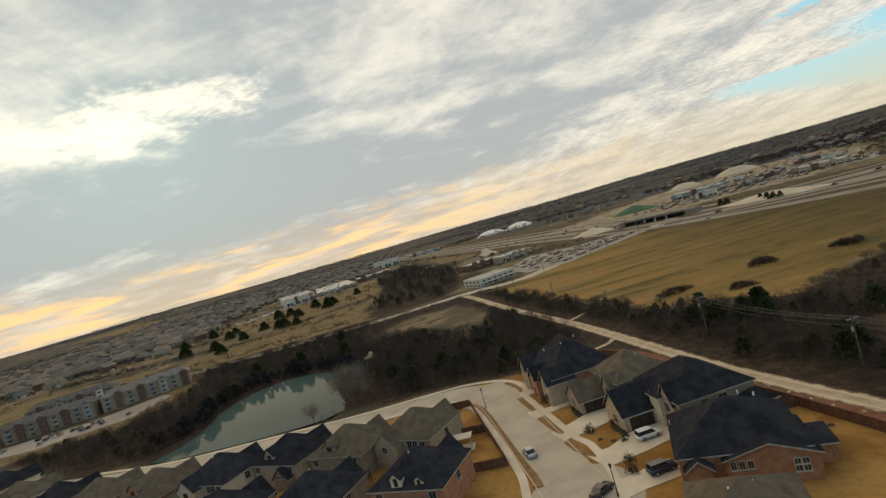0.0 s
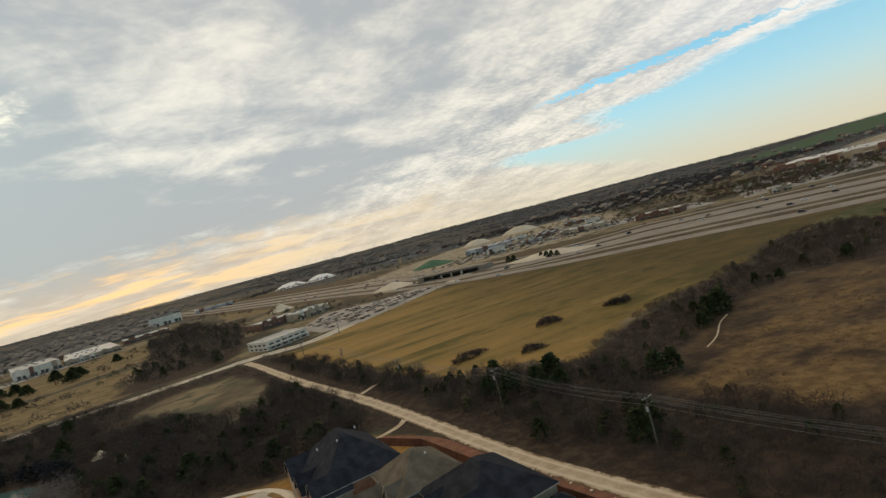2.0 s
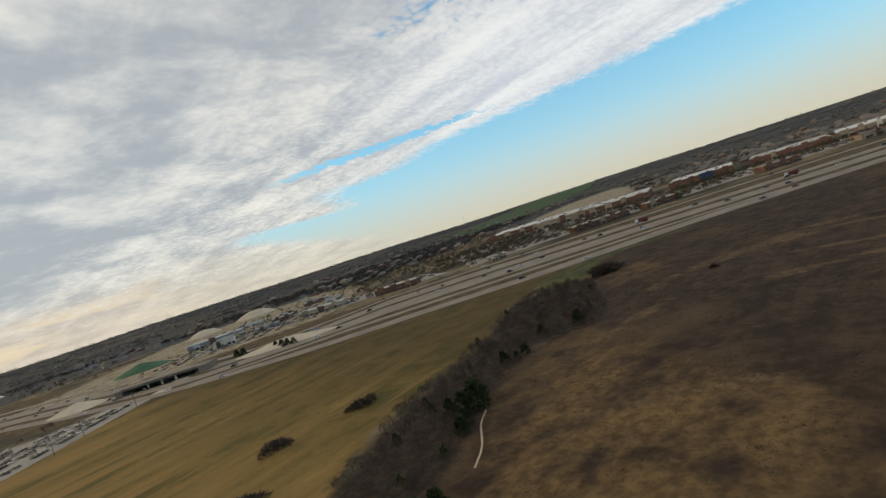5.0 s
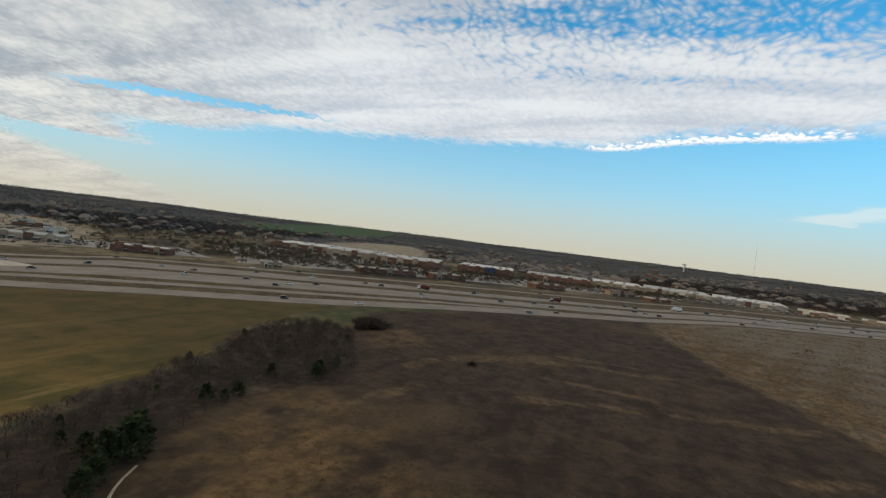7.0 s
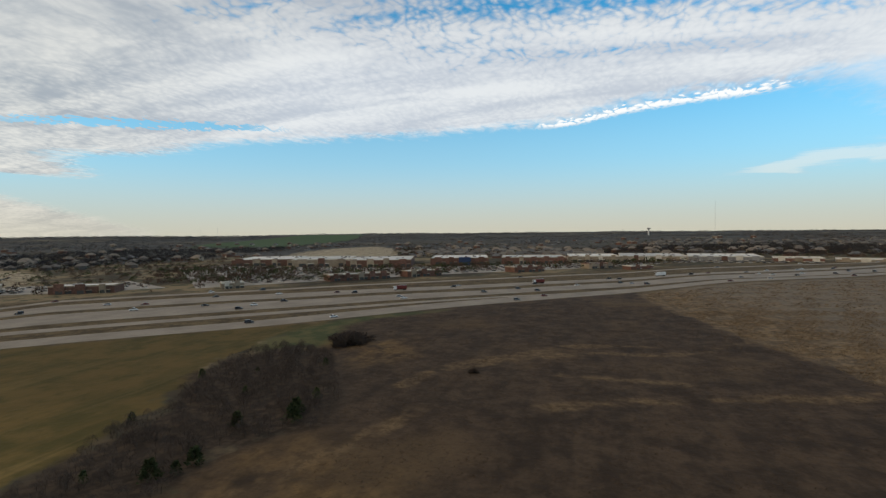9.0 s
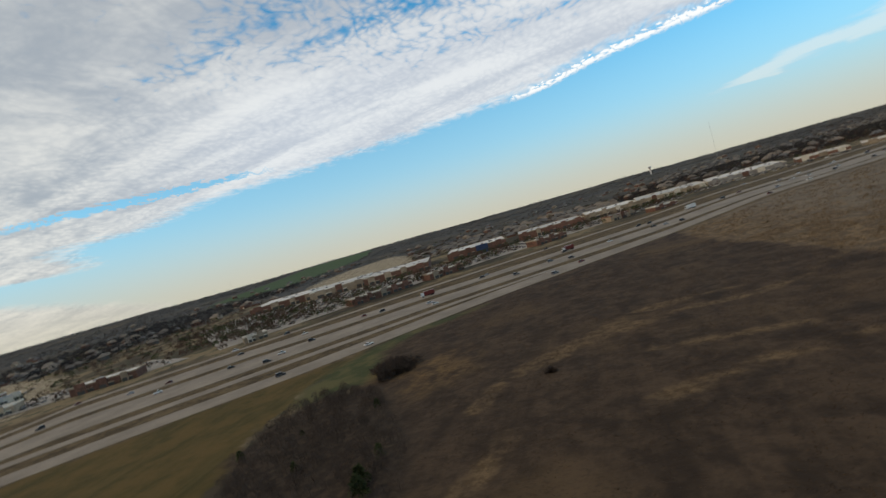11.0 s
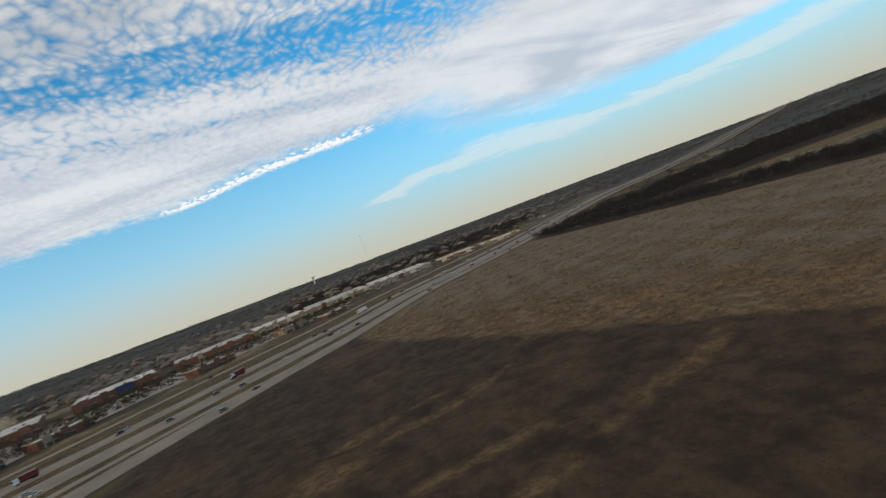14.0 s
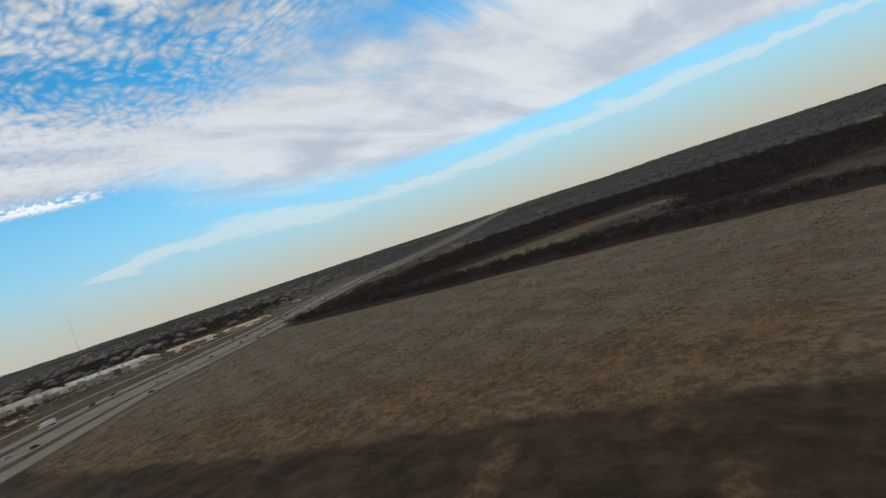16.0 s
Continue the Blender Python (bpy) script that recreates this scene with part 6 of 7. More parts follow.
walk_line = smooth_line([(14.8, 76), (15.7, 84), (15.9, 91), (15.5, 98.3), (13.9, 102.2), (12.9, 107.2), (11.9, 113.6), (10.3, 122.4), (8.6, 133.5), (9.4, 138.5), (8.0, 145.2), (4.4, 151), (-4, 155.6), (-14, 156.8), (-38, 156.6), (-62, 158.6), (-100, 162.6), (-135, 174.5)], 3)
strip("sidewalk", walk_line, 0.75, -0.75, 0.16, CONCRETE, "pale concrete sidewalk along the front lawns", "sidewalk")
for line, label in (([(3.6, 88), (3.2, 93), (2.2, 98), (-0.4, 116), (-3.2, 133), (-7, 141)], "dry grass verge between street and sidewalk"),):
    strip("verge", smooth_line(line, 3), 0.9, -0.9, 0.15, VERGE, label, "verge")
for line in ([(5.2, 148.2), (7.0, 144.2), (8.2, 139.5), (8.3, 137.2)], [(7.0, 133.0), (7.9, 127.4), (9.1, 122.2)], [(9.4, 117.0), (10.6, 111.0), (12.0, 106.0)], [(11.9, 102.0), (12.9, 97.6), (14.4, 94.6), (15.8, 93.2)]):
    strip("verge", smooth_line(line, 2), 0.75, -0.75, 0.15, VERGE, "dry grass verge between street and sidewalk", "verge")
for line in ([(13.4, 138.2), (13.3, 142.2), (14.5, 144.8), (15.9, 144.9), (16.7, 142.0)], [(13.5, 122.4), (13.6, 126.6), (14.8, 128.5), (15.9, 128.2), (16.3, 125.6)]):
    strip("garden_walk", smooth_line(line, 1), 0.5, -0.5, 0.135, CONCRETE, "pale curved concrete garden walk to a front door", "path")
DRIVES = (
    [(7.4, 136.8), (12.0, 138.0), (16.4, 138.8), (16.8, 135.2), (11.4, 134.1), (7.2, 132.4)],
    [(7.0, 122.0), (11.9, 121.8), (17.9, 123.2), (18.0, 120.2), (12.2, 118.6), (7.9, 117.0)],
    [(9.6, 107.6), (14.0, 109.6), (17.9, 111.9), (23.5, 112.7), (24.2, 109.0), (21.0, 105.4), (17.0, 104.0), (11.4, 102.6)],
    [(13.6, 94.6), (18.0, 95.0), (23.3, 98.5), (28.9, 99.3), (30.4, 96.4), (29.0, 92.2), (24.0, 90.4), (15.6, 88.3)],
    [(15.7, 83.4), (21.5, 85.0), (25.2, 85.8), (25.6, 82.6), (24.6, 80.0), (19.1, 79.2), (15.2, 78.0)])
for i, poly in enumerate(DRIVES):
    sheet("driveway", poly, 0.12 + 0.003 * i, CONCRETE, "pale concrete driveway from the street to a garage", "driveway")
def bed(points, label):
    """A rounded bed of mulch, a little uneven at its edge."""
    p = np.array(points, float)
    c = p.mean(0)
    ring = smooth_line([*points, points[0]], 0.6)[:-1]
    ring = c + (ring - c) * (1 + 0.05 * np.sin(np.arange(len(ring)) * 2.1))[:, None]
    sheet("flower_bed", [tuple(q) for q in ring], 0.07, MULCH, label, "flower bed", 0.1)


for points in ([(21.5, 105.0), (20.9, 101.8), (21.6, 98.6), (20.2, 95.6), (21.6, 95.0), (23.2, 97.4), (23.9, 101.4), (23.2, 104.6)], [(16.3, 116.4), (16.4, 113.0), (17.6, 109.8), (18.8, 111.0), (18.8, 114.6), (18.0, 118.0)], [(13.0, 140.6), (15.0, 141.2), (17.0, 140.6), (16.8, 139.6), (13.2, 139.4)], [(11.4, 146.6), (12.6, 147.6), (14.6, 147.0), (15.6, 148.4), (14.2, 149.2), (11.8, 148.8)], [(14.0, 131.6), (16.0, 133.2), (17.0, 131.2), (16.6, 129.4), (14.4, 129.6)], [(15.0, 124.6), (17.2, 125.0), (17.4, 127.2), (16.6, 126.8), (15.2, 126.2)], [(25.0, 79.0), (28.0, 79.4), (27.4, 76.4), (24.4, 77.0)]):
    bed(points, "dark mulched flower bed by the house wall")
for x, y in ((12.6, 122.4), (13.4, 120.6), (17.6, 99.2), (19.6, 97.2), (19.4, 82.0), (-7.5, 97.2), (50.0, 82.5)):
    ring = [(x + 0.55 * math.cos(a), y + 0.5 * math.sin(a)) for a in np.arange(9) * 2 * math.pi / 9]
    sheet("tree_bed", ring, 0.06, MULCH, "small round mulched bed in the lawn", "flower bed", 0.1)


def fence(points, label, h=1.9, step=0.9):
    """Upright boards in panels between posts, with rails behind."""
    line = np.array(points, float)
    e = tagged(new("wooden_fence"), label, "fence")
    for a, b in zip(line[:-1], line[1:]):
        n = max(1, int(np.linalg.norm(b - a) / 2.4))
        for k in range(n):
            p, q = a + (b - a) * k / n, a + (b - a) * (k + 1) / n
            turn = math.degrees(math.atan2(*(q - p)[::-1]))
            size = np.linalg.norm(q - p)
            xs = np.linspace(0, size, 9)
            front = [(x + s, -0.03 + 0.022 * ((i + k) % 2)) for k, x in enumerate(xs[:-1]) for i, s in enumerate((0.0, size / 8))]
            n2 = len(front)
            v = [(x, y, -0.2) for x, y in front] + [(x, y, h - 0.02 * (j // 2 % 3)) for j, (x, y) in enumerate(front)] + [(0, 0.02, -0.2), (size, 0.02, -0.2), (0, 0.02, h), (size, 0.02, h)]
            f = [(j, j + 1, n2 + j + 1, n2 + j) for j in range(n2 - 1)] + [(2 * n2 + 1, 2 * n2, 2 * n2 + 2, 2 * n2 + 3), (0, n2, 2 * n2 + 2, 2 * n2), (n2 - 1, 2 * n2 + 1, 2 * n2 + 3, 2 * n2 - 1)]
            f += [(n2 + j, n2 + j + 1, 2 * n2 + 3 if j >= n2 // 2 else 2 * n2 + 2) for j in range(n2 - 1)] + [(n2 + n2 // 2, 2 * n2 + 3, 2 * n2 + 2)]
            panel = mesh_object("panel", v, f, FENCE_WOOD, e)
            panel.matrix_world = pose(p[0], p[1], 0, 0, 0, turn)
            post = part("post", boxes((-0.06, 0.06, 0.015, 0.13, -0.3, h + 0.05)), FENCE_WOOD, e)
            post.matrix_world = pose(p[0], p[1], 0, 0, 0, turn)
    return e


fence([(-12.8, 138.6), (-5.6, 137.2), (-0.4, 99.0), (-10.4, 100.6)], "reddish brown wooden yard fence along the sidewalk")
fence([(-12.2, 119.6), (-3.2, 118.0)], "reddish brown wooden fence between two yards")
fence([(31.0, 150.5), (38.5, 139.5), (42.6, 120.5), (47.0, 104.5), (50.6, 90.8), (54.0, 75.5), (58.5, 58), (66, 30)], "long red-brown wooden fence beside the gravel track")
strip("soil_bank", smooth_line([(31, 154), (40.6, 139.5), (44.6, 120.5), (48.8, 105), (52.6, 91), (56.4, 75.5), (61, 58), (68, 30)], 3), 2.7, -1.3, 0.03, RED_SOIL, "bare red-brown soil between fence and track", "soil")
fence([(44.0, 92.6), (50.2, 90.9)], "brown wooden fence between back yards")
fence([(-29.5, 113.0), (-26.5, 101.0)], "brown wooden fence in the gap between houses")


def patio_cover(x, y, turn):
    """A flat pale roof on four posts over a slab."""
    e = tagged(new("patio_cover"), "pale flat patio cover on posts in a fenced yard", "pergola")
    e.matrix_world = pose(x, y, 0, 0, 0, turn)
    part("roof", boxes((-2.4, 2.4, -1.6, 1.6, 2.5, 2.68)), CONCRETE, e)
    part("slab", boxes((-2.6, 2.6, -1.8, 1.8, -0.1, 0.1)), CONCRETE, e)
    for i in (-1, 1):
        for j in (-1, 1):
            part("post", boxes((i * 2.2 - 0.09, i * 2.2 + 0.09, j * 1.4 - 0.09, j * 1.4 + 0.09, 0.1, 2.5)), TRIM, e)


patio_cover(-8.6, 112.5, -8)


# ---- vehicles ----
TYRE = worn("tyre_rubber", (0.012, 0.012, 0.012), (0.025, 0.025, 0.025), 2, 9, 0.9, 0.004)
CAR_GLASS = material("car_glass", lambda n, p: (0.012, 0.014, 0.017), 0.07, 0, 0.5)


def paint(name, c): return material(name, lambda n, p: (*c, 1.0), 0.28, 0.0, 0.5)


PAINTS = {"white": paint("white_paint", (0.62, 0.62, 0.60)), "silver": paint("silver_paint", (0.34, 0.35, 0.36)), "black": paint("black_paint", (0.014, 0.014, 0.016)), "grey": paint("grey_paint", (0.11, 0.115, 0.12)),
          "red": paint("red_paint", (0.13, 0.022, 0.018)), "blue": paint("dark_blue_paint", (0.016, 0.026, 0.052))}
LAMP_RED = material("tail_lamp", lambda n, p: (0.25, 0.01, 0.01), 0.3)
LAMP_CLEAR = material("head_lamp", lambda n, p: (0.6, 0.6, 0.58), 0.2)


def loft(sections):
    """A closed body through cross-sections (x, half width at the bottom, half width at the top, bottom z, top z)."""
    v, f = [], []
    for x, wb, wt, zb, zt in sections:
        m = zb + (zt - zb) * 0.55
        v += [(x, -wb, zb), (x, -wb * 1.02, m), (x, -wt, zt), (x, wt, zt), (x, wb * 1.02, m), (x, wb, zb)]
    n = len(sections)
    for i in range(n - 1):
        for k in range(6):
            f.append((i * 6 + k, i * 6 + (k + 1) % 6, (i + 1) * 6 + (k + 1) % 6, (i + 1) * 6 + k))
    return v, f + [tuple(range(5, -1, -1)), tuple(range(6 * n - 6, 6 * n))]


def vehicle(kind, colour, label):
    """A car, sport utility or pickup, nose to +x, standing on z = 0."""
    e = tagged(new("pickup_truck" if kind == "pickup" else "car"), label, "pickup" if kind == "pickup" else "car")
    big = kind != "sedan"
    hood, roof, half, lift = (0.98, 1.78, 0.96, 0.3) if big else (0.82, 1.42, 0.89, 0.22)
    body = [(-2.35, half * 0.92, half * 0.82, lift + 0.12, hood), (-2.2, half, half * 0.9, lift, hood + 0.04), (-0.9, half, half * 0.92, lift, hood + 0.06), (1.0, half, half * 0.92, lift, hood + 0.04), (2.0, half * 0.97, half * 0.86, lift, hood - 0.08), (2.35, half * 0.85, half * 0.74, lift + 0.12, hood - 0.2)]
    clean(mesh_object("body", *loft(body), PAINTS[colour], e, True))
    x0, x1, x2, x3 = {"sedan": (-1.75, -1.0, 0.25, 1.05), "suv": (-2.2, -1.95, 0.45, 1.15), "pickup": (-0.55, -0.35, 0.75, 1.35)}[kind]
    w0, w1 = half * 0.88, half * 0.76
    clean(mesh_object("cabin_glass", *loft([(x0, w0, w0 * 0.98, hood, hood + 0.05), (x1, w0, w1, hood, roof - 0.05), (x2, w0, w1, hood, roof - 0.05), (x3, w0, w0 * 0.98, hood, hood + 0.05)]), CAR_GLASS, e))
    part("roof", boxes((x1 - 0.05, x2 + 0.05, -w1 - 0.02, w1 + 0.02, roof - 0.06, roof)), PAINTS[colour], e)
    for x in (-1.42, 1.42):
        for s in (-1, 1):
            bm = bmesh.new()
            bmesh.ops.create_cone(bm, cap_ends=True, segments=14, radius1=0.36, radius2=0.36, depth=0.24, matrix=Matrix.Translation((x, s * (half - 0.08), 0.36)) @ Matrix.Rotation(radians(90), 4, "X"))
            wheel = part("wheel", bm, TYRE, e)
            bm = bmesh.new()
            bmesh.ops.create_cone(bm, cap_ends=True, segments=10, radius1=0.2, radius2=0.2, depth=0.03, matrix=Matrix.Translation((x, s * (half + 0.05), 0.36)) @ Matrix.Rotation(radians(90), 4, "X"))
            part("rim", bm, PAINTS["silver"], wheel)
    for s in (-1, 1):
        part("tail_lamp", boxes((-2.37, -2.3, s * half * 0.72 - 0.12, s * half * 0.72 + 0.12, hood - 0.3, hood - 0.1)), LAMP_RED, e)
        part("head_lamp", boxes((2.22, 2.35, s * half * 0.62 - 0.16, s * half * 0.62 + 0.16, hood - 0.36, hood - 0.22)), LAMP_CLEAR, e)
    if kind == "pickup":
        part("cargo_bed", boxes((-2.25, -0.65, -half * 0.78, half * 0.78, hood + 0.02, hood + 0.075)), TYRE, e)
    return e


def stand(ob, x, y, turn, lift=0.06):
    ob.matrix_world = pose(x, y, float(ground_height(np.array(x), np.array(y))) + lift, 0, 0, turn)


stand(vehicle("suv", "white", "white sport utility parked on a concrete driveway"), 25.4, 94.6, 8, 0.135)
stand(vehicle("suv", "blue", "dark blue sport utility parked on a driveway"), 22.8, 82.6, 10, 0.14)
stand(vehicle("sedan", "silver", "silver car standing on the pale street"), 4.2, 101.0, 100, 0.055)
stand(vehicle("sedan", "black", "black car standing at the street corner"), 12.6, 81.4, 40, 0.055)
kinds = [vehicle(k, c, l) for k, c, l in (("sedan", "white", "white car on the highway"), ("suv", "black", "black sport utility on the highway"), ("pickup", "white", "white pickup on the highway"), ("sedan", "silver", "silver car on the highway"),
                                          ("suv", "grey", "grey sport utility on the highway"), ("sedan", "red", "red car on the highway"), ("sedan", "black", "black car on the highway"))]
rng = random.Random(9)
track = np.concatenate([[0], np.cumsum(np.linalg.norm(np.diff(HIGHWAY_EDGE, axis=0), axis=1))])
used = set()
LANES = [(name, share, lift, way, gaps) for name, shares, lift, way, gaps in (
    ("highway_frontage_road", (0.28, 0.68), 0.125, -1, 120), ("highway_near_lanes", (0.15, 0.5, 0.82), 0.205, -1, 76), ("highway_far_lanes", (0.2, 0.5, 0.8), 0.205, 1, 78), ("highway_far_frontage_road", (0.5,), 0.125, 1, 100)) for share in shares]


def lane_line(name, share):
    low_side, high_side, z = BANDS[name]
    return offset(HIGHWAY_EDGE, band(low_side) + (band(high_side) - band(low_side)) * share)


for name, share, lift, way, gaps in LANES:
    line = lane_line(name, share)
    s = 700 + rng.uniform(0, gaps)
    while s < 2700:
        i = int(np.searchsorted(track, s))
        d = line[i] - line[i - 1]
        k = (s - track[i - 1]) / max(track[i] - track[i - 1], 1e-6)
        p = line[i - 1] + d * k
        n = rng.randrange(7)
        m = pose(p[0], p[1], float(ground_height(np.array(p[0]), np.array(p[1]))) + lift, 0, 0, math.degrees(math.atan2(d[1], d[0])) + (0 if way < 0 else 180))
        if n not in used:
            used.add(n)
            kinds[n].matrix_world = m
            tagged(kinds[n], group="highway traffic")
        else:
            copy_thing(kinds[n], m)
        s += 1.3 * gaps * rng.uniform(0.35, 1.7)
# a tipper lorry and a white box lorry on the far lanes
def lorry(x, y, turn, box_mat, label):
    e = tagged(new("lorry"), label, "lorry")
    part("cab", boxes((3.0, 5.2, -1.2, 1.2, 0.8, 3.2)), PAINTS["white"], e)
    part("windscreen", boxes((5.21, 5.26, -1.05, 1.05, 1.9, 2.9)), CAR_GLASS, e)
    part("box_body", boxes((-5.2, 2.8, -1.25, 1.25, 1.1, 3.9)), box_mat, e)
    part("chassis", boxes((-5.2, 5.0, -0.6, 0.6, 0.6, 1.09)), TYRE, e)
    for xx in (-4.0, -2.8, 3.9):
        for s in (-1, 1):
            bm = bmesh.new()
            bmesh.ops.create_cone(bm, cap_ends=True, segments=12, radius1=0.52, radius2=0.52, depth=0.3, matrix=Matrix.Translation((xx, s * 1.05, 0.52)) @ Matrix.Rotation(radians(90), 4, "X"))
            part("wheel", bm, TYRE, e)
    stand(e, x, y, turn, 0.205)


for name, share, at_mark, paint_, label in (("highway_far_lanes", 0.35, 106, "red", "rust-red tipper lorry on the highway"), ("highway_far_lanes", 0.35, 113, "red", "rust-red tipper lorry on the highway"), ("highway_far_lanes", 0.65, 121, "white", "white box lorry on the highway")):
    line = lane_line(name, share)
    d = line[at_mark + 1] - line[at_mark]
    lorry(*line[at_mark], math.degrees(math.atan2(d[1], d[0])) + 180, PAINTS[paint_], label)


def parked(name, poly, gap_, label, seed, turn):
    """Rows of small parked cars, joined: bodies with a narrower cabin."""
    rng = np.random.default_rng(seed)
    p = np.array(poly, float)
    c, s = math.cos(radians(turn)), math.sin(radians(turn))
    lo, hi = p.min(0), p.max(0)
    span = np.linalg.norm(hi - lo)
    mid = (lo + hi) / 2
    vs, fs, ts, n = [], [], [], 0
    body, cabin = np.array(loft([(-2.2, 0.9, 0.85, 0.3, 0.9), (2.2, 0.9, 0.85, 0.3, 0.85)])[0]), np.array(loft([(-1.6, 0.8, 0.6, 0.9, 1.45), (1.0, 0.8, 0.6, 0.9, 1.45)])[0])
    quads = loft([(0, 1, 1, 0, 1), (1, 1, 1, 0, 1)])[1][:6]
    t3 = np.array([(a, b, d) for a, b, d, e in quads] + [(a, d, e) for a, b, d, e in quads] + [(0, 1, 2), (0, 2, 3), (0, 3, 4), (0, 4, 5), (6, 7, 8), (6, 8, 9), (6, 9, 10), (6, 10, 11)])
    for i in np.arange(-span / 2, span / 2, 3.0):
        for k in np.arange(-span / 2, span / 2, gap_):
            x, y = mid[0] + i * c - k * s, mid[1] + i * s + k * c
            if rng.uniform() > 0.42 or within(np.array([x]), np.array([y]), poly)[0] < 3:
                continue
            tone = rng.choice([0.02, 0.06, 0.12, 0.3, 0.55, 0.9])
            for shape, t in ((body, tone), (cabin, min(tone, 0.12))):
                q = np.stack([x - shape[:, 0] * s - shape[:, 1] * c, y + shape[:, 0] * c - shape[:, 1] * s, shape[:, 2] + 0.06 + float(ground_height(np.array(x), np.array(y)))], 1)
                vs.append(q)
                fs.append(t3 + n)
                ts.append(np.full(len(q), t))
                n += len(q)
    ob = array_object(name, np.vstack(vs), np.vstack(fs), PARKED, np.concatenate(ts))
    return tagged(ob, label, "parked cars", "", "stuff")


PARKED = material("parked_car_paint", lambda n, p: n.mix(attribute(n, "tint"), (0.012, 0.013, 0.015), (0.62, 0.61, 0.59)), 0.3, 0, 0.5)
parked("parked_cars", [(44, 436), (54, 388), (77, 378), (124, 412), (160, 440), (148, 474), (112, 470), (69, 496)], 8.5, "many parked cars in rows beside the road", 1, 40)
parked("parked_cars", [(500, 390), (560, 330), (640, 250), (760, 100), (830, -40), (820, -190), (880, -200), (885, 50), (820, 170), (760, 270), (735, 330), (735, 500), (700, 560)], 11, "many parked cars in front of the stores", 2, 20)
parked("parked_cars", [(-248, 254), (-212, 248), (-174, 260), (-172, 288), (-205, 275), (-248, 270)], 8, "parked cars in front of the apartments", 3, 20)
parked("parked_cars", [(-326, 738), (-290, 706), (-184, 802), (-156, 856), (-210, 846), (-270, 786)], 9, "parked cars at the school", 4, 30)
parked("parked_cars", [(240, 600), (300, 560), (370, 520), (430, 570), (470, 640), (400, 660), (300, 680)], 13, "parked cars and plant on bare ground", 6, 50)
parked("parked_cars", [(215, 610), (283, 565), (367, 525), (430, 580), (540, 690), (470, 760), (330, 740)], 15, "parked cars and machines on the works yard", 6, 42)
parked("parked_cars", [(385, 545), (432, 476), (468, 436), (512, 520), (420, 594)], 9, "parked cars beyond the highway", 5, 30)

# ---- poles and wires ----
POLE_WOOD = worn("weathered_pole_wood", (0.075, 0.06, 0.048), (0.13, 0.105, 0.085), 1.0, 9)
WIRE = worn("dark_wire", (0.10, 0.10, 0.10), (0.15, 0.15, 0.15), 1, 5, 0.5)


def tapered(r0, r1, z0, z1, seg=8):
    bm = bmesh.new()
    bmesh.ops.create_cone(bm, cap_ends=True, segments=seg, radius1=r0, radius2=r1, depth=z1 - z0, matrix=Matrix.Translation((0, 0, (z0 + z1) / 2)))
    return bm


def utility_pole(x, y, turn, h=10.0):
    e = tagged(new("utility_pole"), "weathered wooden utility pole with crossarms above brush", "utility pole", "power line poles")
    part("shaft", tapered(0.17, 0.11, -0.5, h), POLE_WOOD, e)
    for z in (h - 0.5, h - 1.6):
        part("crossarm", boxes((-1.2, 1.2, 0.12, 0.24, z - 0.06, z + 0.06)), POLE_WOOD, e)
    for xx in (-1.1, -0.5, 0.5, 1.1):
        bm = bmesh.new()
        bmesh.ops.create_cone(bm, cap_ends=True, segments=8, radius1=0.06, radius2=0.04, depth=0.22, matrix=Matrix.Translation((xx, 0.18, h - 0.33)))
        part("insulator", bm, WHITE_METAL, e)
    bm = bmesh.new()
    bmesh.ops.create_cone(bm, cap_ends=True, segments=10, radius1=0.22, radius2=0.22, depth=0.8, matrix=Matrix.Translation((0.36, 0, h - 2.4)))
    part("transformer", bm, STUCCO_GREY, e)
    stand(e, x, y, turn, 0)


LINE_A = [(84, 40), (68, 98), (61, 143), (49, 188), (40, 240), (30, 300), (24, 345)]
LINE_B = [(57, 353), (97, 381), (114, 383 + 14), (149, 423)]
for line in (LINE_A, LINE_B):
    for i, (x, y) in enumerate(line):
        a, b = line[max(i - 1, 0)], line[min(i + 1, len(line) - 1)]
        utility_pole(x, y, math.degrees(math.atan2(b[1] - a[1], b[0] - a[0])) + 90)
    for a, b in zip(line[:-1], line[1:]):
        d = np.array(b, float) - a
        d /= np.linalg.norm(d)
        for side, z in ((-1.1, 9.75), (-0.5, 9.75), (0.5, 9.75), (1.1, 9.75), (0.0, 8.3)):
            cu = bpy.data.curves.new("power_wire", "CURVE")
            cu.dimensions, cu.bevel_depth, cu.bevel_resolution = "3D", 0.022, 1
            sp = cu.splines.new("POLY")
            sp.points.add(12)
            for k in range(13):
                t = k / 12
                sp.points[k].co = (a[0] + (b[0] - a[0]) * t - d[1] * side, a[1] + (b[1] - a[1]) * t + d[0] * side, z - 4 * 1.1 * t * (1 - t), 1)
            cu.materials.append(WIRE)
            tagged(new("power_wire", cu), "thin sagging power wire between wooden poles", "wire")


def street_lamp(x, y, turn, h=4.6):
    e = tagged(new("street_lamp"), "dark metal street lamp with a lantern head", "street lamp", "street lamps")
    part("post", tapered(0.09, 0.06, -0.3, h), TYRE, e)
    part("base", tapered(0.16, 0.13, 0, 0.6), TYRE, e)
    part("lantern", tapered(0.12, 0.24, h + 0.002, h + 0.5), CAR_GLASS, e)
    part("cap", tapered(0.26, 0.04, h + 0.502, h + 0.72), TYRE, e)
    stand(e, x, y, turn, 0.1)


street_lamp(14.4, 79.2, 0)
street_lamp(-1.9, 132.5, 0)

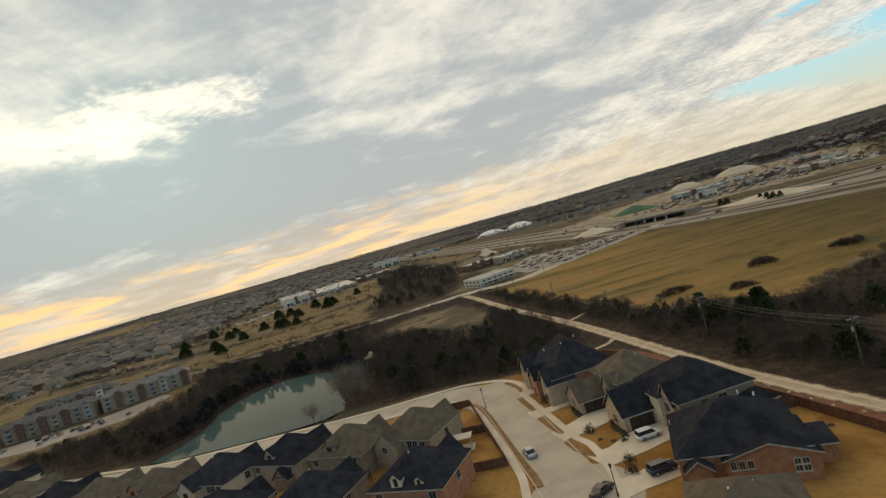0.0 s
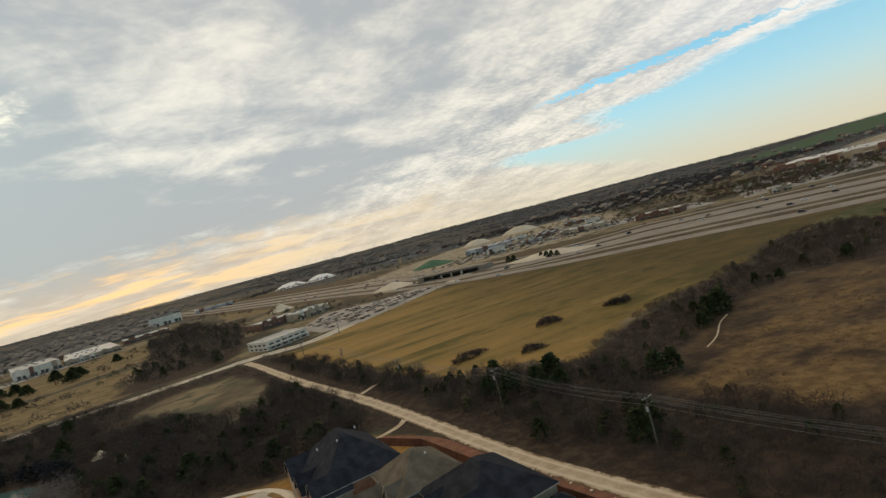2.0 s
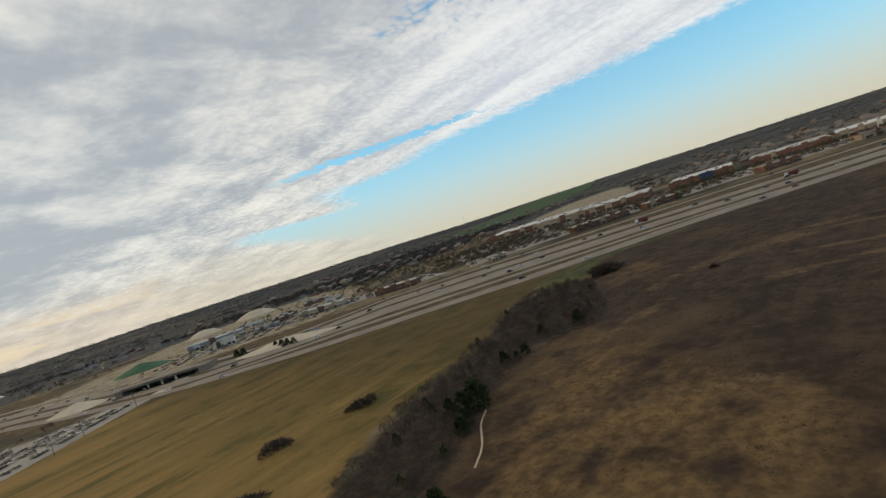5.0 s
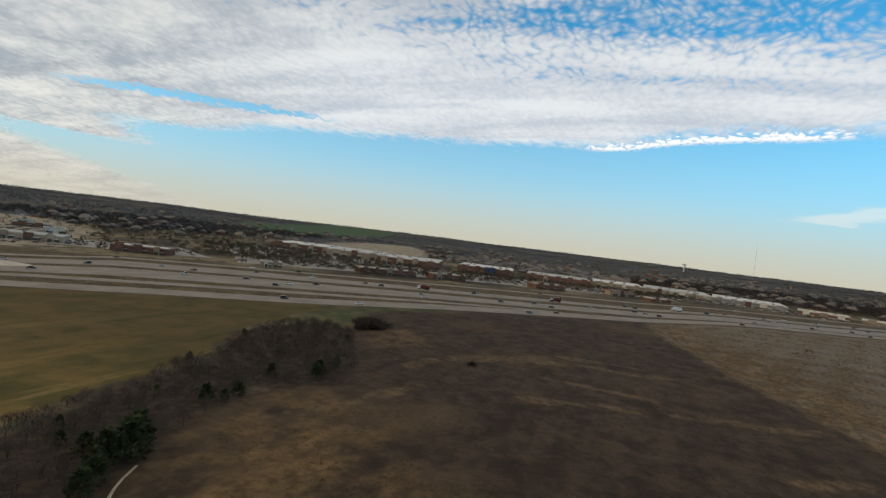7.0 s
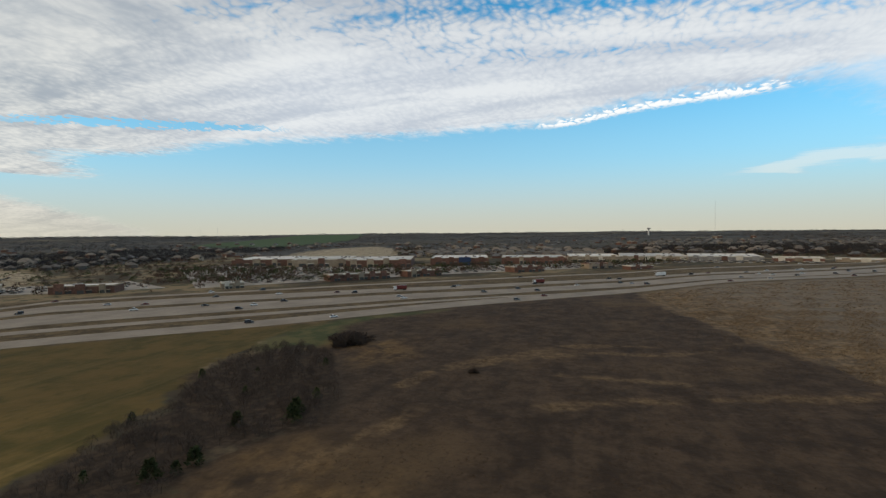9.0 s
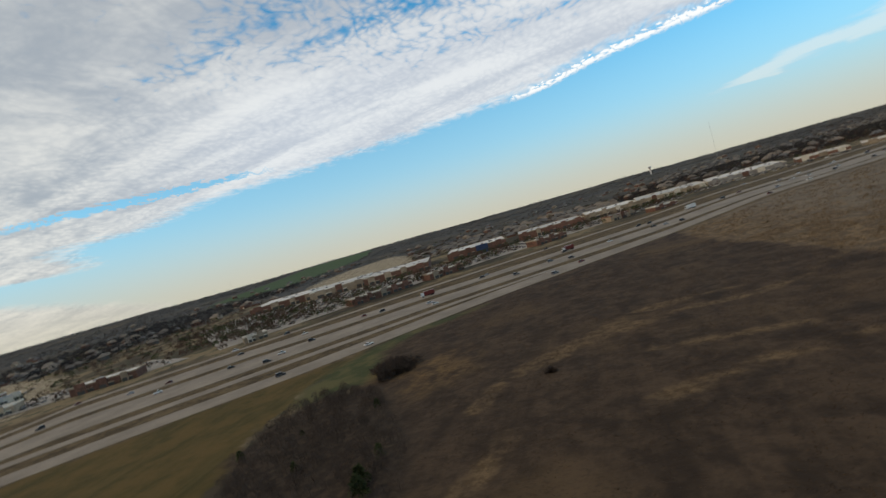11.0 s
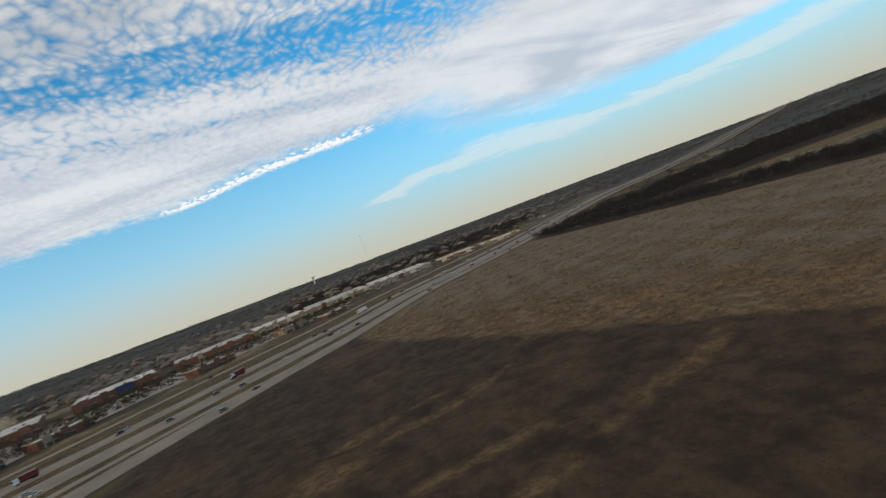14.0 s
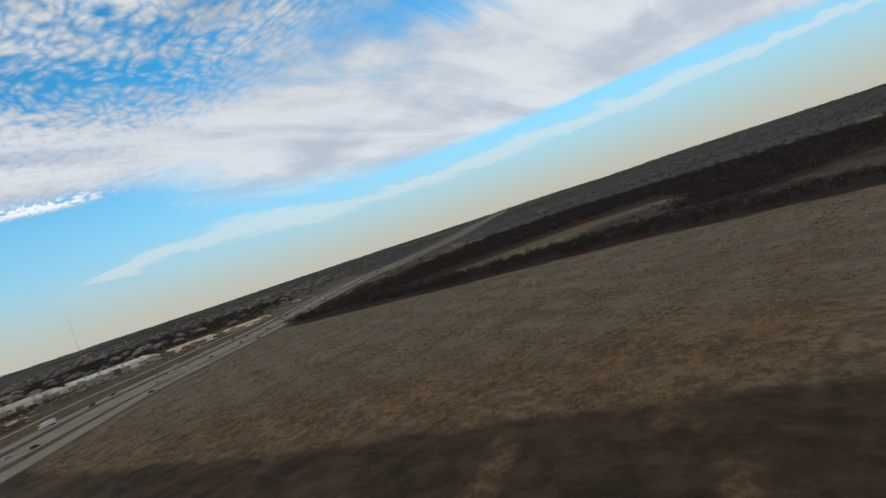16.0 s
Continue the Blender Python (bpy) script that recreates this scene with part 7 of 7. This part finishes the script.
# ---- shrubs, single trees, stones ----
def bush(x, y, r, h, mat, label, seed, n=260, size=0.8, name="bush"):
    """A low thicket of many twigs or leaves with an uneven outline."""
    rng = np.random.default_rng(seed)
    d = rng.normal(size=(n, 3))
    d /= np.linalg.norm(d, axis=1)[:, None]
    lump = 1 + 0.35 * np.sin(np.arctan2(d[:, 1], d[:, 0]) * 3 + seed)
    c = d * np.stack([r * lump, r * lump, np.full(n, h)], 1) * rng.uniform(0.3, 1.0, (n, 1)) ** 0.5
    c[:, 2] = np.abs(c[:, 2]) * 0.8
    v, f = blades(rng, c, size, d + np.array([0, 0, 0.6]), 0.22)
    stems = merge([prism((0, 0, -0.2), (math.cos(a) * r * 0.5, math.sin(a) * r * 0.5, h * 0.6), 0.06, 0.02) for a in np.arange(7) * 0.9])
    v, f = merge([(v, f), stems])
    ob = array_object(name, v, f, mat, rng.uniform(0, 1, 1).repeat(len(v)))
    ob.matrix_world = pose(x, y, float(ground_height(np.array(x), np.array(y))), 0, 0, 0)
    return tagged(ob, label, "tree" if "tree" in name else "bush")


for i, (x, y, r, h) in enumerate(((114, 205, 4.5, 3.0), (117, 206, 3.0, 2.6), (142, 198, 4.0, 2.4), (146, 197, 2.4, 2.8), (78, 199, 5.0, 1.6), (72, 196, 3.2, 1.4), (92, 180, 4.0, 1.6), (294, 177, 8.5, 4.2), (289, 175, 6.0, 3.8), (299, 178, 6.0, 3.6), (258, 116, 1.2, 1.2))):
    bush(x, y, r, h, TWIGS, "dark leafless thicket standing alone in dry grass", 500 + i, 2200 if r > 5.5 else (900 if r > 3.5 else 420), 1.3 if r > 5.5 else 0.9)

shrub_places = [(21.9, 104.2), (22.6, 102.2), (22.9, 99.6), (22.2, 97.2), (21.2, 95.8), (17.2, 117.0), (17.6, 114.4), (18.0, 112.2), (14.2, 140.0), (16.2, 140.2), (12.4, 148.0), (14.4, 148.2), (15.0, 132.2), (16.4, 130.6), (16.6, 126.6), (25.6, 78.2), (27.0, 77.8), (12.0, 140.8), (13.0, 130.4)]
for i, (x, y) in enumerate(shrub_places):
    bush(x, y, 0.42 + 0.2 * (i % 3), 0.7 + 0.35 * (i % 4 == 0), CEDAR if i % 3 else TWIGS, "small dark shrub in a mulched bed", 700 + i, 90, 0.42, "shrub")
for i, (x, y) in enumerate(((18.6, 84.6), (16.8, 103.2), (12.2, 125.2), (19.4, 88.2))):
    bush(x, y, 0.9, 2.2, CEDAR if i % 2 else TWIGS, "young slender tree in a front lawn", 740 + i, 160, 0.55, "young_tree")


def single_tree(x, y, kind, size, label, name):
    wood, leaf = kind
    e = tagged(new(name), label, "tree")
    t = array_object("trunk", *wood, BARK)
    t.parent = e
    c = array_object("crown", *leaf, {"bare_tree": PALE_TWIGS}.get(name, CEDAR), np.full(len(leaf[0]), 0.35))
    c.parent = e
    e.matrix_world = pose(x, y, float(ground_height(np.array(x), np.array(y))), 0, 0, x * 37) @ Matrix.Scale(size, 4)


big_cedars = [cedar_arrays(s, 420, 6.0, 2.6) for s in range(131, 135)]
for i, (x, y, s) in enumerate(((139, 146, 1.25), (143, 149, 1.15), (135, 147, 1.05), (126, 141, 0.75), (93, 124, 1.0), (97, 123, 0.95), (70, 164, 0.95), (72, 143, 1.1), (78, 146, 1.2), (66, 147, 1.1), (75, 137, 1.0), (62, 152, 0.9), (82, 152, 0.9), (130, 143, 0.75), (136, 153, 0.7), (170, 158, 0.7), (178, 155, 0.6), (204, 149, 0.75), (198, 160, 0.6), (209, 151, 0.7), (69, 103, 1.0), (74, 106, 0.9), (58, 120, 0.7),
                               (249, 424, 0.8), (250, 417, 0.85), (250, 409, 0.85), (251, 402, 0.8), (237, 462, 1.0), (240, 457, 1.0), (-22, 170, 1.1), (-12, 176, 1.2), (-4, 172, 1.0), (-30, 182, 1.1), (8, 168, 0.9), (-60, 250, 1.3), (-85, 262, 1.3), (-110, 268, 1.3), (-72, 300, 1.2))):
    single_tree(x, y, big_cedars[i % 4], s, "dark green cedar with a ragged crown among brown brush", "cedar_tree")
lake_trees = [bare_tree_arrays(s, 10, 900, 10, 4.2) for s in range(141, 144)]
for i, (x, y, s) in enumerate(((-45, 172, 1.15), (-43, 177, 1.05), (-54, 161.5, 0.6), (-41, 168, 0.95), (-47, 184, 1.0), (-44, 190, 0.9))):
    single_tree(x, y, lake_trees[i % 3], s, "tall leafless grey-brown tree at the water's edge", "bare_tree")
shore = smooth_line([(-116, 184), (-110, 200), (-112, 216), (-109, 232), (-100, 243), (-89, 248), (-76, 245), (-63, 238), (-55, 227), (-51, 214)], 2.6)
rng = np.random.default_rng(88)
scatter("shore_trees", [t for w, t in cedar_kinds], shore + rng.normal(size=shore.shape) * 1.2, rng.uniform(0.65, 1.15, len(shore)), DENSE_WOODS, "dark evergreen trees along the far lake shore", "trees", 89)
oaks = [cedar_arrays(s, 1100, 6.4, 4.0) for s in range(151, 154)]
for i, (x, y, s) in enumerate(((-205, 600, 1.6), (-188, 590, 1.5), (-170, 560, 1.3), (-150, 610, 1.4), (-140, 565, 1.5), (-230, 520, 1.3), (-200, 480, 1.2), (-250, 470, 1.4), (-215, 455, 1.3), (-120, 640, 1.2), (-240, 560, 1.2), (-195, 420, 1.2), (-193, 517, 1.3), (-164, 489, 1.4), (-172, 496, 1.2), (-167, 622, 1.5), (-140, 592, 1.4), (-290, 549, 1.3), (-278, 591, 1.4), (-150, 480, 1.1))):
    single_tree(x, y, oaks[i % 3], s, "broad dark evergreen oak on dry grass", "oak_tree")

# dark hedges between the western fields and roads
hedges = [smooth_line(line, 3.2) for line in ([(-270, 440), (-224, 440), (-176, 425), (-130, 430), (-98, 430)], [(-465, 696), (-405, 674), (-330, 640), (-280, 626)], [(-596, 668), (-499, 603), (-440, 587), (-370, 591)], [(-400, 505), (-330, 478), (-280, 460)], [(-300, 372), (-230, 368), (-150, 366), (-80, 368)])]
at = np.vstack(hedges)
at = at + np.random.default_rng(93).normal(size=at.shape) * 2.2
scatter("field_hedges", belt_kinds, at, np.random.default_rng(94).uniform(0.35, 0.75, len(at)), DENSE_WOODS, "dark leafless hedges between dry fields and roads", "hedge", 95)

# tufts of dead grass and low scrub, too many to count
def tufts(name, poly, gap_, size, mat, label, seed, blades_each=6):
    at = fill(poly, gap_, seed)
    rng = np.random.default_rng(seed)
    kinds = []
    for k in range(4):
        c = rng.normal(size=(blades_each, 3)) * np.array([0.6, 0.6, 0.0]) + np.array([0, 0, 0.02])
        kinds.append(blades(rng, c, 1.0, np.tile((0.0, 0.0, 0.28), (blades_each, 1)) + rng.normal(size=(blades_each, 3)) * np.array([0.5, 0.5, 0]), 0.22))
    clump = np.sin(at[:, 0] * 0.21) + np.sin(at[:, 1] * 0.27 + at[:, 0] * 0.1) + rng.normal(size=len(at)) * 0.8
    ok = clump > -0.5
    scatter(name, kinds, at[ok], size * rng.uniform(0.5, 1.3, ok.sum()), mat, label, "grass" if "grass" in name else "scrub", seed)


DEAD_GRASS = tree_material("dead_grass_blades", (0.085, 0.060, 0.036), (0.255, 0.180, 0.105))
SCRUB_TWIGS = tree_material("scrub_blades", (0.042, 0.030, 0.021), (0.095, 0.064, 0.038))
tufts("tall_grass", [(190, -120), (205, -14), (268, 4), (330, 20), (400, 34), (420, 0), (400, -60), (330, -110), (260, -130)], 0.85, 0.50, DEAD_GRASS, "tufts of tall dead grass on the open field", 601)
tufts("tall_grass", [(400, 34), (462, 44), (490, 46), (560, -60), (610, -140), (520, -175), (400, -190), (250, -200), (190, -200), (190, -120), (260, -130), (330, -110), (400, -60), (420, 0)], 1.9, 0.95, DEAD_GRASS, "distant tufts of tall dead grass", 602, 4)
tufts("low_scrub", [(90, 118), (150, 143), (205, 136), (262, 160), (300, 190), (345, 198), (395, 150), (430, 100), (440, 44), (330, 20), (268, 4), (205, -12), (150, -10), (110, 40)], 1.2, 0.36, SCRUB_TWIGS, "low dark scrub and burnt grass tufts", 603, 5)

# white stones along the fence, pale rubble by the woods
rng = random.Random(21)
stone_line = smooth_line([(45.0, 136), (47.2, 125), (49.3, 114.4), (51.6, 101.1), (54.6, 88), (57.6, 77), (60, 66)], 2)
for i, p in enumerate(stone_line[::2]):
    bm = bmesh.new()
    bmesh.ops.create_icosphere(bm, subdivisions=1, radius=0.3)
    for v in bm.verts:
        v.co = Vector((v.co.x * rng.uniform(0.8, 1.4), v.co.y * rng.uniform(0.6, 1.0), v.co.z * rng.uniform(0.5, 0.8) + 0.12))
    me = bpy.data.meshes.new("stone")
    bm.to_mesh(me)
    bm.free()
    me.materials.append(CREAM)
    ob = tagged(new("stone", me), "pale limestone block beside the gravel track", "stone", "stones along the track")
    ob.matrix_world = pose(p[0] + rng.uniform(-0.4, 0.4), p[1], 0, 0, 0, rng.uniform(0, 360))
for x, y, r in ((-38, 224, 4.0), (-47, 240, 3.0)):
    mound("rubble_mound", x, y, r, 2.6, GRAVEL, "pale heap of broken rock at the wood's edge", 1.0, 1.2)

# horizon marks: a water tower and radio masts
tower = tagged(new("water_tower"), "pale water tower on the horizon", "water tower")
part("shaft", tapered(4.5, 3.0, -2, 32, 14), MOUND_WHITE, tower)
part("tank", tapered(5.0, 12.0, 32.02, 40, 18), MOUND_WHITE, tower)
part("cap", tapered(12.0, 5.0, 40.02, 45, 18), MOUND_WHITE, tower)


def place_far(ob, az, r):
    x, y = 66 + r * math.sin(radians(az)), 68 + r * math.cos(radians(az))
    ob.matrix_world = pose(x, y, float(ground_height(np.array(x), np.array(y))), 0, 0, 0)


place_far(tower, 95.6, 3300)
for az, r, h in ((101.5, 3300, 175), (20.8, 3300, 60), (18.8, 3300, 45), (50.5, 3600, 50), (52.0, 3600, 60)):
    mast = tagged(new("radio_mast"), "thin steel lattice mast on the horizon", "mast")
    part("lattice", tapered(0.55, 0.4, -2, h, 4), METAL_ROOF, mast)
    part("top_section", tapered(0.5, 0.2, h + 0.02, h * 1.06, 4), STUCCO_GREY, mast)
    place_far(mast, az, r)
